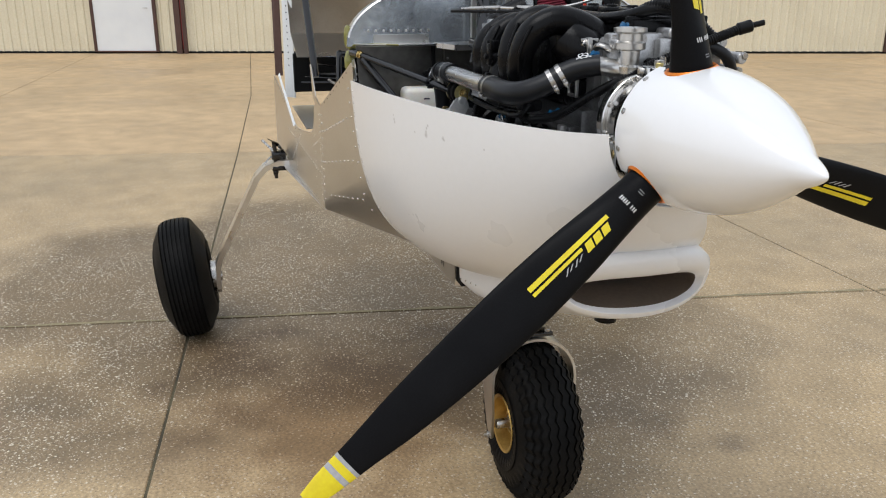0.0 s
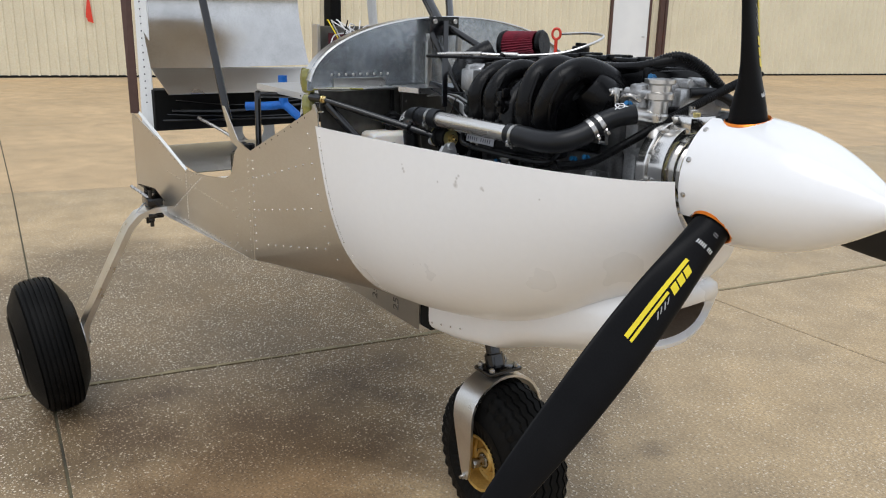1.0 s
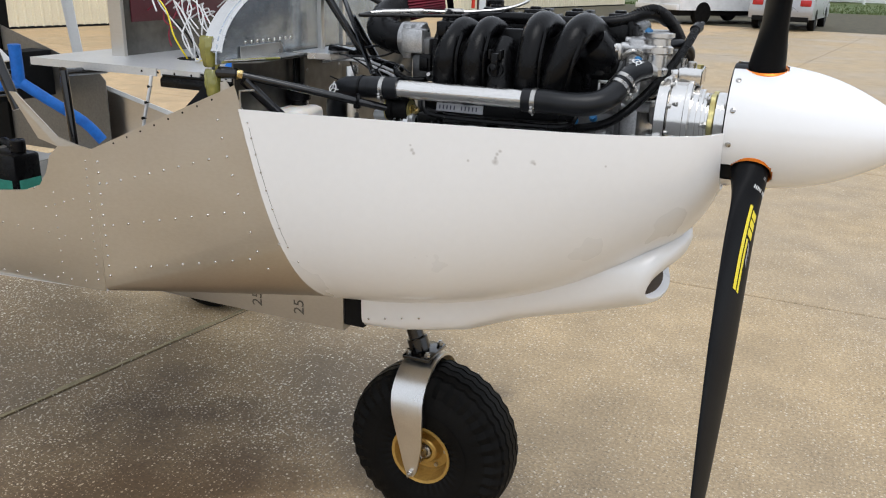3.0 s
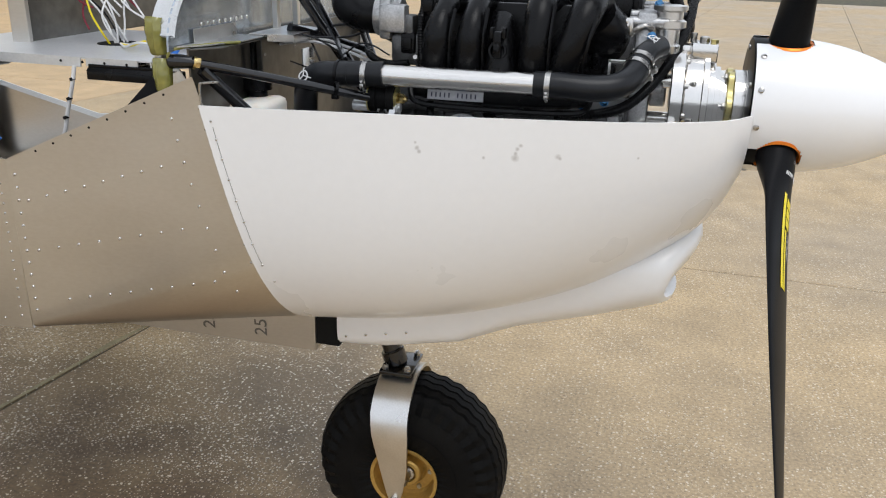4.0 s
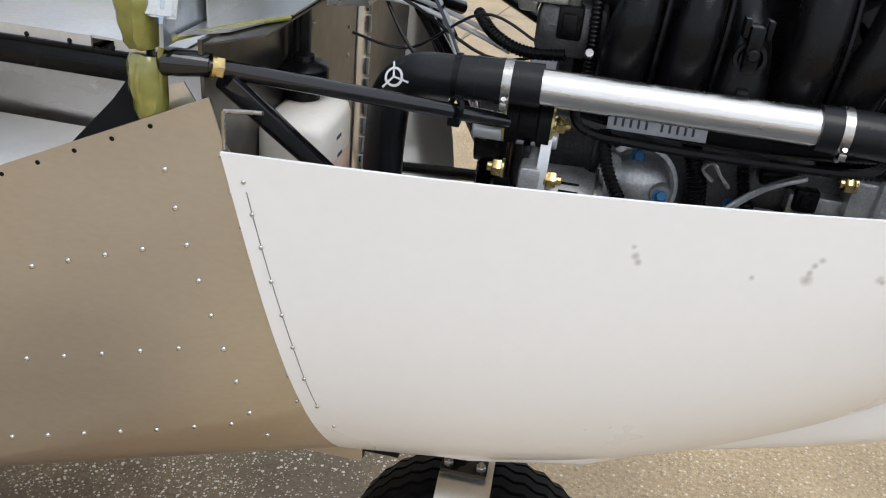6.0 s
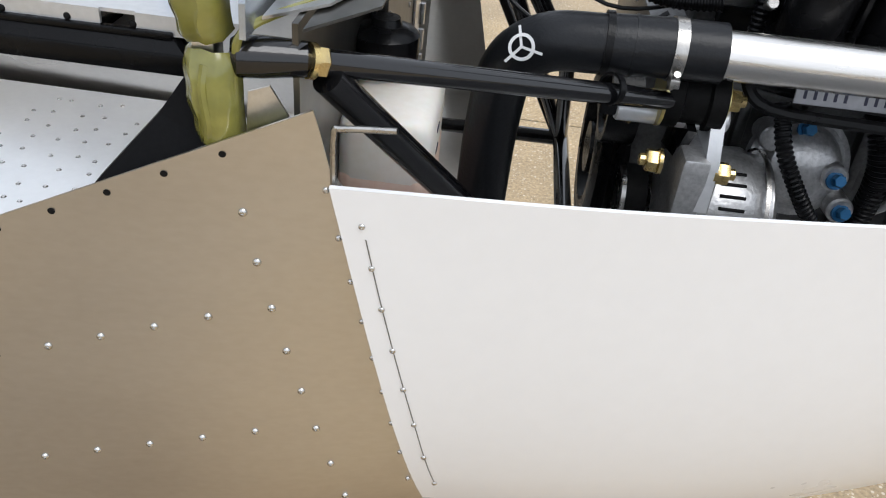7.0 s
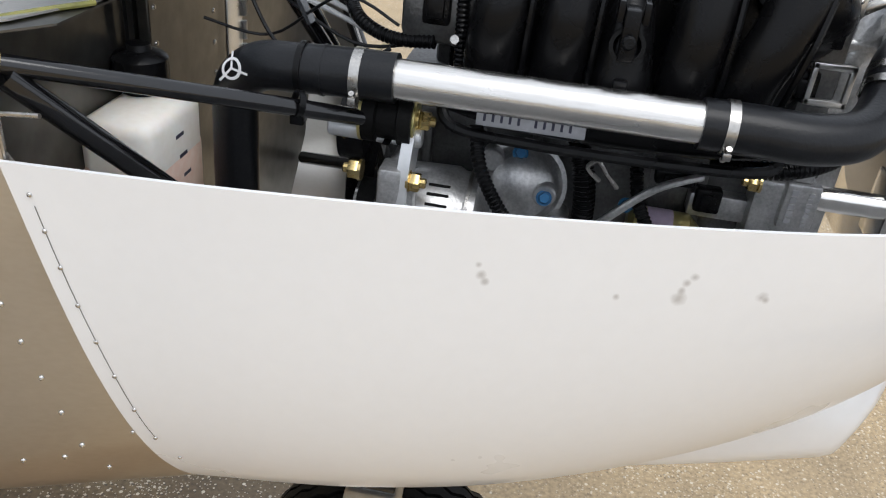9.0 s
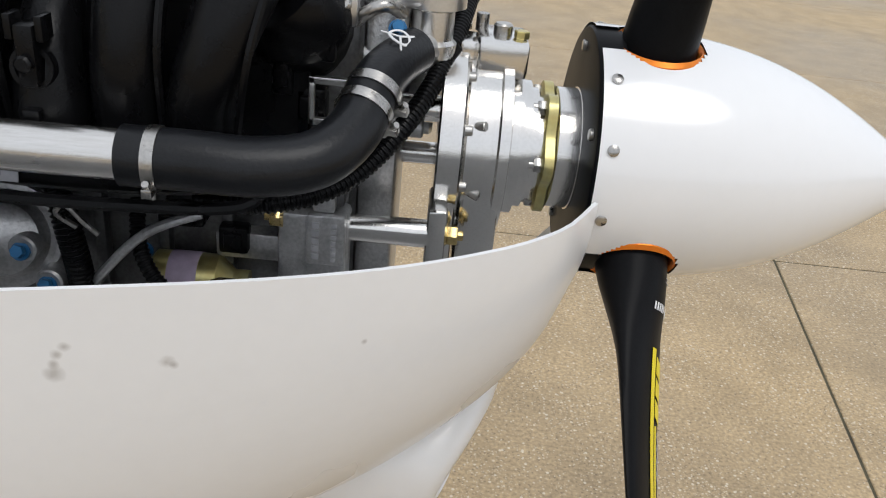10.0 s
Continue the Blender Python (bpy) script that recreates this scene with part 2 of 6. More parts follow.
class Shape:
    """A list of vertices and faces that grows piece by piece."""

    def __init__(self):
        self.v, self.f = [], []

    def add(self, verts, faces):
        k = len(self.v)
        self.v += [Vector(p) for p in verts]
        self.f += [tuple(i + k for i in f) for f in faces]
        return self

    def box(self, lo, hi, bevel=0.0, m=None):
        x0, y0, z0 = lo
        x1, y1, z1 = hi
        bm = bmesh.new()
        bmesh.ops.create_cube(bm, size=1)
        for v in bm.verts:
            v.co = Vector(((x0 + x1) / 2 + v.co.x * (x1 - x0), (y0 + y1) / 2 + v.co.y * (y1 - y0), (z0 + z1) / 2 + v.co.z * (z1 - z0)))
        if bevel:
            bmesh.ops.bevel(bm, geom=bm.edges[:], offset=bevel, segments=2, profile=0.5, affect="EDGES")
        bm.verts.index_update()
        self.add([m @ v.co if m else v.co.copy() for v in bm.verts], [[v.index for v in f.verts] for f in bm.faces])
        bm.free()
        return self

    def lathe(self, profile, a, b, n=32, closed=False):
        """profile: (distance along a to b, radius); a: start point; b: a point on the axis beyond."""
        a, b = Vector(a), Vector(b)
        d = (b - a).normalized()
        p = d.orthogonal().normalized()
        q = d.cross(p)
        rows = list(profile)
        verts = [a + d * s + (p * math.cos(t) + q * math.sin(t)) * r for s, r in rows for t in [2 * math.pi * i / n for i in range(n)]]
        faces = []
        for j in range(len(rows) - 1 + closed):
            for i in range(n):
                i2, j2 = (i + 1) % n, (j + 1) % len(rows)
                faces.append((j * n + i, j * n + i2, j2 * n + i2, j2 * n + i))
        if not closed:
            if rows[0][1] > 1e-5:
                faces.append(tuple(range(n)))
            if rows[-1][1] > 1e-5:
                faces.append(tuple((len(rows) - 1) * n + i for i in range(n)))
        return self.add(verts, faces)

    def rod(self, a, b, r, n=14, bevel=0.0):
        h = (Vector(b) - Vector(a)).length
        e = min(bevel, h / 3)
        prof = [(0, r), (h, r)] if not e else [(0, r - e), (e, r), (h - e, r), (h, r - e)]
        return self.lathe(prof, a, b, n)

    def tube(self, points, r, n=12, steps=6, ribs=0):
        """A round pipe along a smooth line through the points. r: a radius, or one for each point."""
        pts = [Vector(p) for p in points]
        rad = list(r) if isinstance(r, (list, tuple)) else [r] * len(pts)
        line, rr = [], []
        for i in range(len(pts) - 1):
            p0, p1, p2, p3 = pts[max(i - 1, 0)], pts[i], pts[i + 1], pts[min(i + 2, len(pts) - 1)]
            k = steps if len(pts) > 2 else 1
            for j in range(k):
                t = j / k
                line.append(0.5 * ((2 * p1) + (p2 - p0) * t + (2 * p0 - 5 * p1 + 4 * p2 - p3) * t * t + (3 * p1 - p0 - 3 * p2 + p3) * t ** 3))
                rr.append(rad[i] + (rad[i + 1] - rad[i]) * t)
        line.append(pts[-1])
        rr.append(rad[-1])
        if ribs:
            total = sum((line[i + 1] - line[i]).length for i in range(len(line) - 1))
            count = max(4, int(total / ribs) * 4)
            dense, dr, run, i = [], [], 0.0, 0
            for k in range(count + 1):
                want = total * k / count
                while i < len(line) - 2 and run + (line[i + 1] - line[i]).length < want:
                    run += (line[i + 1] - line[i]).length
                    i += 1
                seg = (line[i + 1] - line[i]).length
                t = min(1, max(0, (want - run) / seg))
                dense.append(line[i].lerp(line[i + 1], t))
                dr.append((rr[i] + (rr[i + 1] - rr[i]) * t) * (1.0 if k % 4 < 2 else 0.86))
            line, rr = dense, dr
        up = (line[1] - line[0]).orthogonal().normalized()
        verts, faces = [], []
        for i, p in enumerate(line):
            d = (line[min(i + 1, len(line) - 1)] - line[max(i - 1, 0)]).normalized()
            up = (up - d * up.dot(d)).normalized()
            side = d.cross(up)
            verts += [p + (up * math.cos(t) + side * math.sin(t)) * rr[i] for t in [2 * math.pi * k / n for k in range(n)]]
        for j in range(len(line) - 1):
            for i in range(n):
                i2 = (i + 1) % n
                faces.append((j * n + i, j * n + i2, (j + 1) * n + i2, (j + 1) * n + i))
        faces += [tuple(range(n)), tuple((len(line) - 1) * n + i for i in range(n))]
        return self.add(verts, faces)

    def prism(self, outline, offset):
        """A flat outline of points given thickness by the vector offset."""
        o = Vector(offset)
        n = len(outline)
        pts = [Vector(p) for p in outline]
        faces = [tuple(range(n)), tuple(range(2 * n - 1, n - 1, -1))]
        faces += [(i, (i + 1) % n, n + (i + 1) % n, n + i) for i in range(n)]
        return self.add(pts + [p + o for p in pts], faces)

    def sheet(self, grid, thick=0.0, closed=False):
        """Rows of points joined into a skin, given thickness along its normals."""
        rows, cols = len(grid), len(grid[0])
        pts = [[Vector(p) for p in row] for row in grid]
        faces = []
        for j in range(rows - 1):
            for i in range(cols - 1 + closed):
                i2 = (i + 1) % cols
                faces.append((j * cols + i, j * cols + i2, (j + 1) * cols + i2, (j + 1) * cols + i))
        flat = [p for row in pts for p in row]
        if not thick:
            return self.add(flat, faces)
        back = []
        for j in range(rows):
            for i in range(cols):
                du = pts[j][(i + 1) % cols if closed else min(i + 1, cols - 1)] - pts[j][(i - 1) % cols if closed else max(i - 1, 0)]
                dv = pts[min(j + 1, rows - 1)][i] - pts[max(j - 1, 0)][i]
                nn = du.cross(dv)
                back.append(pts[j][i] + (nn.normalized() if nn.length > 1e-12 else Vector()) * thick)
        k = len(flat)
        faces += [tuple(reversed([i + k for i in f])) for f in faces]
        rim = []
        if not closed:
            for j in range(rows - 1):
                rim += [(j * cols, (j + 1) * cols), (j * cols + cols - 1, (j + 1) * cols + cols - 1)]
        for i in range(cols - 1 + closed):
            i2 = (i + 1) % cols
            rim += [(i, i2), ((rows - 1) * cols + i, (rows - 1) * cols + i2)]
        faces += [(a, b, b + k, a + k) for a, b in rim]
        return self.add(flat + back, faces)

    def hexnut(self, a, d, r, h):
        return self.lathe([(0, r * 0.9), (h * 0.12, r), (h * 0.88, r), (h, r * 0.9)], a, Vector(a) + Vector(d), 6)

    def made(self, mat, smooth=35):
        return mesh(self.v, self.f, mat, smooth)


def lerp_table(table, x):
    """Smooth reading of a table of (place, value)."""
    if x <= table[0][0]:
        return table[0][1]
    for i in range(len(table) - 1):
        (x0, y0), (x1, y1) = table[i], table[i + 1]
        if x <= x1:
            xm, ym = table[i - 1] if i else (2 * x0 - x1, 2 * y0 - y1)
            xp, yp = table[i + 2] if i + 2 < len(table) else (2 * x1 - x0, 2 * y1 - y0)
            t, h = (x - x0) / (x1 - x0), x1 - x0
            m0, m1 = (y1 - ym) / (x1 - xm) * h, (yp - y0) / (xp - x0) * h
            return (2 * t ** 3 - 3 * t * t + 1) * y0 + (t ** 3 - 2 * t * t + t) * m0 + (3 * t * t - 2 * t ** 3) * y1 + (t ** 3 - t * t) * m1
    return table[-1][1]


def smudges(m, spots, colour, cover=0.4):
    """Scuffs with ragged edges on a painted surface."""
    n, l = m.node_tree.nodes, m.node_tree.links
    b = n["Principled BSDF"]
    last = b.inputs["Base Color"].links[0].from_socket
    co = n.new("ShaderNodeTexCoord")
    rag = n.new("ShaderNodeTexNoise")
    rag.inputs["Scale"].default_value, rag.inputs["Detail"].default_value = 55.0, 6.0
    l.new(co.outputs["Object"], rag.inputs[0])
    for place, radius in spots:
        d = n.new("ShaderNodeVectorMath")
        d.operation = "DISTANCE"
        d.inputs[1].default_value = place
        l.new(co.outputs["Object"], d.inputs[0])
        mix = n.new("ShaderNodeMath")
        mix.operation = "MULTIPLY_ADD"
        mix.inputs[1].default_value = radius * 1.6
        l.new(rag.outputs[0], mix.inputs[0])
        l.new(d.outputs["Value"], mix.inputs[2])
        mr = n.new("ShaderNodeMapRange")
        mr.inputs["From Min"].default_value, mr.inputs["From Max"].default_value = radius * 1.05, radius * 1.9
        mr.inputs["To Min"].default_value, mr.inputs["To Max"].default_value = cover, 0.0
        l.new(mr.outputs[0], (sm := n.new("ShaderNodeMixRGB")).inputs[0])
        l.new(mix.outputs[0], mr.inputs["Value"])
        sm.inputs[2].default_value = (*colour, 1)
        l.new(last, sm.inputs[1])
        last = sm.outputs[0]
    l.new(last, b.inputs["Base Color"])


M_FILM = material("film_covered_aluminium", (0.50, 0.54, 0.58), 0.24, 0.8, second=(0.40, 0.44, 0.48), scale=9, fine=60, bump=0.05, wear=0.5)
M_BLUEBOLT = material("blue_marked_bolt", (0.015, 0.13, 0.30), 0.4, 0.3, scale=40)
M_RAW = material("bare_composite", (0.15, 0.11, 0.08), 0.6, second=(0.11, 0.085, 0.06), scale=9, bump=0.15)
# galvanised sheet with the firewall bay's shade put into its base colour
M_WALLFIRE = material("shaded_galvanised_sheet", (0.17, 0.163, 0.148), 0.32, 0.9, second=(0.11, 0.108, 0.10), scale=7, fine=40, bump=0.08, wear=0.4)
M_BRASS = material("gold_passivated_steel", (0.64, 0.48, 0.20), 0.26, 0.95, second=(0.50, 0.40, 0.20), scale=60, bump=0.05)
# cast aluminium darkened to paint shade behind engine parts; also the dark actuator
M_BLOCK = material("darkened_cast_aluminium", (0.17, 0.17, 0.17), 0.42, 0.85, second=(0.09, 0.09, 0.09), scale=25, fine=240, bump=0.3, wear=0.4)
M_BOTTLE.node_tree.nodes["Principled BSDF"].inputs["Subsurface Weight"].default_value = 0.6
M_BOTTLE.node_tree.nodes["Principled BSDF"].inputs["Subsurface Radius"].default_value = (0.05, 0.04, 0.03)
M_RIVET = material("rivet_aluminium", (0.70, 0.69, 0.66), 0.25, 1.0, scale=80, bump=0.02)
M_FLOOR = material("bright_sheet", (0.86, 0.86, 0.85), 0.34, 0.9, second=(0.8, 0.8, 0.8), scale=6, fine=80, bump=0.04, wear=0.2)


# ---- ground ----
def lattice(i, j):
    """Corner of the paving bays: i along the aircraft, j across it."""
    xs = {-5: -19.6, -4: -18.2, -3: -14.2, -2: -9.9, -1: -5.62}
    x = xs[i] if i in xs else -1.44 + 3.27 * i
    lean = 0.152 if i > -1 else (0.182 if i > -4 else 0.22)
    y = -1.03 + 3.42 * j
    return Vector((x + lean * (y + 1.0), y - (0.028 * (x + 1.47) if j > 0 else 0.09 * (max(x, -9.0) + 1.47) + 0.052 * min(0.0, x + 9.0)), 0))


ground = tagged(new("ground", Shape().add([(-900, -900, -0.004), (900, -900, -0.004), (900, 900, -0.004), (-900, 900, -0.004)], [(0, 1, 2, 3)]).made(M_JOINT, 0)),
                "tan and grey-brown concrete apron in large bays", "ground", kind="structure")
far_ground = tagged(new("ground_far", Shape().add([(-900, -900, -0.011), (900, -900, -0.011), (900, 900, -0.011), (-900, 900, -0.011)], [(0, 1, 2, 3)]).made(M_FAR, 0)), "wide tan concrete apron beyond the bays", "ground", kind="structure")
far_ground.location.z = 0.002


def slab(i, j):
    c = [lattice(i, j), lattice(i + 1, j), lattice(i + 1, j + 1), lattice(i, j + 1)]
    mid = sum(c, Vector()) / 4
    g = 0.005
    top = []
    for p in c:
        d = (p - mid)
        top.append(p - Vector((math.copysign(g, d.x), math.copysign(g, d.y), 0)))
    chamfer = [p + (mid - p).normalized() * 0.005 for p in top]
    lift = random.uniform(-0.0006, 0.0006)
    v = [Vector((p.x, p.y, -0.03)) for p in top] + [Vector((p.x, p.y, lift - 0.003)) for p in top] + [Vector((p.x, p.y, lift)) for p in chamfer]
    f = [(8, 9, 10, 11)] + [(a + k, (a + 1) % 4 + k, (a + 1) % 4 + k + 4, a + k + 4) for k in (0, 4) for a in range(4)]
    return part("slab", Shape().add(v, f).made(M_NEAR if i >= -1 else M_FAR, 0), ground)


for i in range(-5, 6):
    for j in range(-4, 8):
        slab(i, j)

M_MOSS = material("mossy_mortar", (0.31, 0.265, 0.155), 0.9, second=(0.19, 0.165, 0.095), scale=14, fine=160, bump=0.5, wear=0.5)
for j in range(-1, 2):
    a, b = lattice(0, j), lattice(0, j + 1)
    left, right = [], []
    for k in range(41):
        p = a.lerp(b, 0.01 + 0.98 * k / 40)
        w = 0.020 + 0.012 * math.sin(k * 1.3 + j) * math.sin(k * 0.37)
        left.append((p.x - 0.007 - w, p.y, 0.0009))
        right.append((p.x - 0.006, p.y, 0.0013))
    part("mortar_strip", Shape().sheet([left, right], 0.0).made(M_MOSS, 0), ground)

# ---- aircraft ----
aircraft = thing("light_aircraft", "unfinished aluminium kit aircraft with open engine cowling", "aircraft")
HUB = Vector((1.030, 0.0, 1.245))
W_TAB = [(0, 0.475), (0.2, 0.462), (0.4, 0.434), (0.6, 0.388), (0.75, 0.338), (0.86, 0.278), (0.93, 0.215), (0.968, 0.148)]
ZT_TAB = [(0, 1.254), (0.3, 1.258), (0.6, 1.257), (0.85, 1.252), (0.968, 1.247)]
ZB_TAB = [(0, 0.737), (0.2, 0.75), (0.4, 0.778), (0.6, 0.828), (0.75, 0.887), (0.86, 0.955), (0.93, 1.023), (0.968, 1.097)]
N_TAB = [(0, 3.3), (0.4, 2.95), (0.75, 2.4), (0.968, 2.0)]


def cowl_point(x, a, out=0.0):
    """A point of the lower cowling: x along it, a round it from the right rim (0) to the left (pi)."""
    w, zt, zb, n = (lerp_table(tb, x) for tb in (W_TAB, ZT_TAB, ZB_TAB, N_TAB))
    c, s = math.cos(a), math.sin(a)
    depth = abs(s) ** (2 / n)
    y = -math.copysign(abs(c) ** (2 / n), c) * (w + out) * (1 - 0.03 * depth)
    z = zt - (zt - zb + out) * depth
    return Vector((x + (1 - x / 0.968) * (0.232 * (1.253 - z) - 0.005), y, z))


cowl_rows = [0.968 * (1 - (1 - k / 40) ** 1.35) for k in range(41)]
COWL_END = math.pi * 0.66
lower_cowl = part("lower_cowling", Shape().sheet([[cowl_point(x, COWL_END * i / 48) for i in range(49)] for x in cowl_rows], 0.004).made(M_WHITE, 60), aircraft, "white gelcoat lower cowling with scuffs")

# front skin between the cabin and the cowling
def front_skin_point(s, a):
    """s from the cabin (0) to the cowling (1), a round the skin from the right top edge to the left."""
    f = cowl_point(0, a, -0.003)
    c, sn = math.cos(a), math.sin(a)
    n = 40.0
    q = Vector((-0.40, -math.copysign(abs(c) ** (2 / n), c) * 0.518, 1.13 - 0.362 * abs(sn) ** (2 / n)))
    lift = max(0.0, 1 - abs(sn) / 0.42)
    zf = f.z + (1.304 - f.z) * lift
    f = Vector((0.232 * (1.253 - zf) - 0.005 + 0.018 * min(1.0, max(0.0, (1.252 - zf) / 0.03)), f.y, zf))
    q.z += (1.13 - q.z) * lift
    return q.lerp(f, s)


front_skin = part("front_skin", Shape().sheet([[front_skin_point(s / 16, math.pi * i / 64) for i in range(65)] for s in range(17)], 0.0015).made(M_SKIN, 50), aircraft, "riveted bare aluminium nose skin")
SIDE = [(-0.40, 0.772), (-0.40, 1.13), (-0.43, 1.135), (-0.50, 1.128), (-0.53, 1.10), (-0.545, 1.06), (-0.57, 1.025), (-0.62, 1.006), (-0.70, 0.996), (-0.80, 0.984),
        (-0.97, 0.972), (-1.58, 1.105), (-1.64, 1.112), (-1.64, 0.78), (-1.2, 0.757)]


def side_at(x):
    return -0.519 + 0.045 * (x + 0.40)


for sign in (1, -1):
    part("side_skin", Shape().prism([(x, sign * side_at(x), z) for x, z in SIDE], (0, 0.003 * sign, 0)).made(M_SKIN, 0), aircraft)
    part("post_skin", Shape().prism([(-0.43, sign * side_at(-0.43), 1.134), (-0.50, sign * side_at(-0.50), 1.127), (-0.56, -0.523 * sign, 1.14), (-0.642, -0.519 * sign, 1.245), (-0.622, -0.519 * sign, 1.245), (-0.50, -0.521 * sign, 1.15)], (0, 0.003 * sign, 0)).made(M_SKIN, 0), aircraft)
part("belly_skin", Shape().add([(-0.4, -0.517, 0.772), (-0.4, 0.517, 0.772), (-1.2, 0.58, 0.756), (-1.2, -0.58, 0.756), (-1.64, -0.58, 0.779), (-1.64, 0.58, 0.779)], [(0, 1, 2, 3), (3, 2, 5, 4)]).made(M_SKIN, 0), aircraft)
part("belly_channel", Shape().box((-0.95, -0.19, 0.632), (0.083, 0.19, 0.80)).made(M_SKIN, 0), aircraft, "bare sheet belly channel with stamped marks")
# solid black block, its colour standing in for shade in the gap
part("gap_shade_block", Shape().box((0.083, -0.185, 0.65), (0.14, 0.185, 0.78)).made(M_DARK, 0), aircraft, "black block painted as the shade in the open gap")


def chin(inner=False):
    """The air duct under the cowling, open at its front."""
    rows = []
    st = [(0.138, 0.192, 0.645, 0.86, 7), (0.25, 0.192, 0.650, 0.88, 6), (0.42, 0.191, 0.680, 0.89, 4.5), (0.6, 0.188, 0.728, 0.93, 3.4), (0.75, 0.188, 0.775, 0.97, 3.0), (0.84, 0.188, 0.806, 0.99, 2.6),
          (0.866, 0.186, 0.817, 0.982, 2.5), (0.876, 0.178, 0.824, 0.964, 2.5), (0.876, 0.164, 0.835, 0.938, 2.5), (0.856, 0.152, 0.842, 0.922, 2.5)]
    if inner:
        st = [(0.856, 0.152, 0.842, 0.922, 2.5), (0.80, 0.146, 0.846, 0.925, 2.5), (0.62, 0.142, 0.85, 0.945, 2.5), (0.45, 0.14, 0.85, 0.95, 2.5)]
    for x, hw, lo, hi, n in st:
        row = []
        for i in range(48):
            t = 2 * math.pi * i / 48
            c, s = math.cos(t), math.sin(t)
            z = (lo + hi) / 2 + math.copysign(abs(s) ** (2 / n), s) * (hi - lo) / 2
            row.append((x + ((z - 0.82) * 0.32 - 1.6 * (math.copysign(abs(c) ** (2 / n), c) * hw) ** 2 if x > 0.5 else 0.0), math.copysign(abs(c) ** (2 / n), c) * hw, z))
        rows.append(row)
    return Shape().sheet(rows, 0, True).made(M_RAW if inner else M_WHITE, 60)


scoop = part("air_scoop", chin(), aircraft, "white moulded chin air scoop")
part("duct_lining", chin(True), scoop, "dark brown bare composite duct lining")

# ---- propeller ----
propeller = thing("propeller", "three-bladed black propeller with glossy white spinner on the aircraft nose", "propeller")
part("hub", Shape().lathe([(0, 0.07), (0.02, 0.075), (0.10, 0.075), (0.11, 0.05)], (0.985, 0, 1.245), (2, 0, 1.245)).made(M_MACH), propeller)
BLADES = (221.0, 341.0, 101.0)
def spinner_shell():
    """A pointed shell with a round hole and a slot to its rear edge at each blade."""
    n, shell, rows = 240, Shape(), []
    us = [0.004 * k / 0.4255 for k in range(30)] + [0.2726 + (0.86 - 0.2726) * k / 26 for k in range(26)] + [0.86 + 0.118 * (1 - (1 - k / 10) ** 2) for k in range(11)]
    for u in us:
        rad = 0.1362 * (1 - u ** 2.89) ** 1.519 if u < 0.86 else 0.0281 * max(0.0, 1 - (u - 0.86) / 0.118) ** 0.62
        rows.append([(0.968 + 0.4255 * u, math.cos(2 * math.pi * i / n) * rad, 1.245 + math.sin(2 * math.pi * i / n) * rad) for i in range(n)])
    keep = []
    for j in range(len(rows) - 1):
        x = (rows[j][0][0] + rows[j + 1][0][0]) / 2
        for i in range(n):
            deg = 360 * (i + 0.5) / n
            off = min(abs((deg - b_ + 180) % 360 - 180) for b_ in BLADES) * math.pi / 180 * 0.136
            if off < 0.027 and x < HUB.x or math.hypot(off, x - HUB.x) < 0.047:
                continue
            keep.append((j * n + i, j * n + (i + 1) % n, (j + 1) * n + (i + 1) % n, (j + 1) * n + i))
    shell.add([p for row in rows for p in row], keep)
    return shell.made(M_SPIN, 50)


spinner = part("spinner", spinner_shell(), propeller, "glossy white pointed spinner")
part("hub_shroud", Shape().lathe([(0, 0.10), (0.02, 0.118), (0.10, 0.10)], (0.985, 0, 1.245), (2, 0, 1.245), 48).made(M_DARK), propeller)
CH = [(0.11, 0.078), (0.16, 0.080), (0.22, 0.088), (0.32, 0.104), (0.45, 0.113), (0.6, 0.107), (0.75, 0.090), (0.86, 0.066), (0.94, 0.052), (0.99, 0.034)]
TH = [(0.11, 0.078), (0.16, 0.07), (0.22, 0.05), (0.32, 0.033), (0.45, 0.024), (0.6, 0.018), (0.75, 0.013), (0.965, 0.006)]
PI = [(0.11, 34), (0.2, 30), (0.32, 27), (0.45, 24), (0.6, 22), (0.75, 19), (0.965, 16)]


def blade_point(r, u, front, out=0.0):
    """In the blade's own frame: z outwards, x forwards, y along the chord; u from -0.5 (trailing) to 0.5."""
    c, t, p = lerp_table(CH, r), lerp_table(TH, r), radians(lerp_table(PI, r))
    round_ = max(0.0, min(1.0, (0.24 - r) / 0.1))
    k = math.sqrt(max(0, 0.25 - u * u)) * 2
    foil = k * (1.0 + 0.35 * u * (1 - round_))
    h = t / 2 * foil * (1.0 if front else (round_ + (1 - round_) * 0.55)) * (1 if front else -1) + (out if front else -out)
    y = u * c
    sweep = -0.012 * max(0.0, (r - 0.4) / 0.5) ** 2
    return Vector((h * math.cos(p) + y * math.sin(p) + 0.022 * max(0.0, (r - 0.2) / 0.8), y * math.cos(p) - h * math.sin(p) + sweep, r))


def blade_rows(r0, r1, n, out=0.0, m=14):
    rows = []
    for k in range(n + 1):
        r = r0 + (r1 - r0) * k / n
        us = [0.5 * math.cos(math.pi * i / m) for i in range(m + 1)]
        rows.append([blade_point(r, u, True, out) for u in us] + [blade_point(r, u, False, out) for u in reversed(us[1:-1])])
    return rows


def closed_sheet(rows, mat):
    s = Shape().sheet(rows, 0, True)
    n = len(rows[0])
    s.f += [tuple(range(n)), tuple(range((len(rows) - 1) * n, len(rows) * n))]
    return s.made(mat, 50)


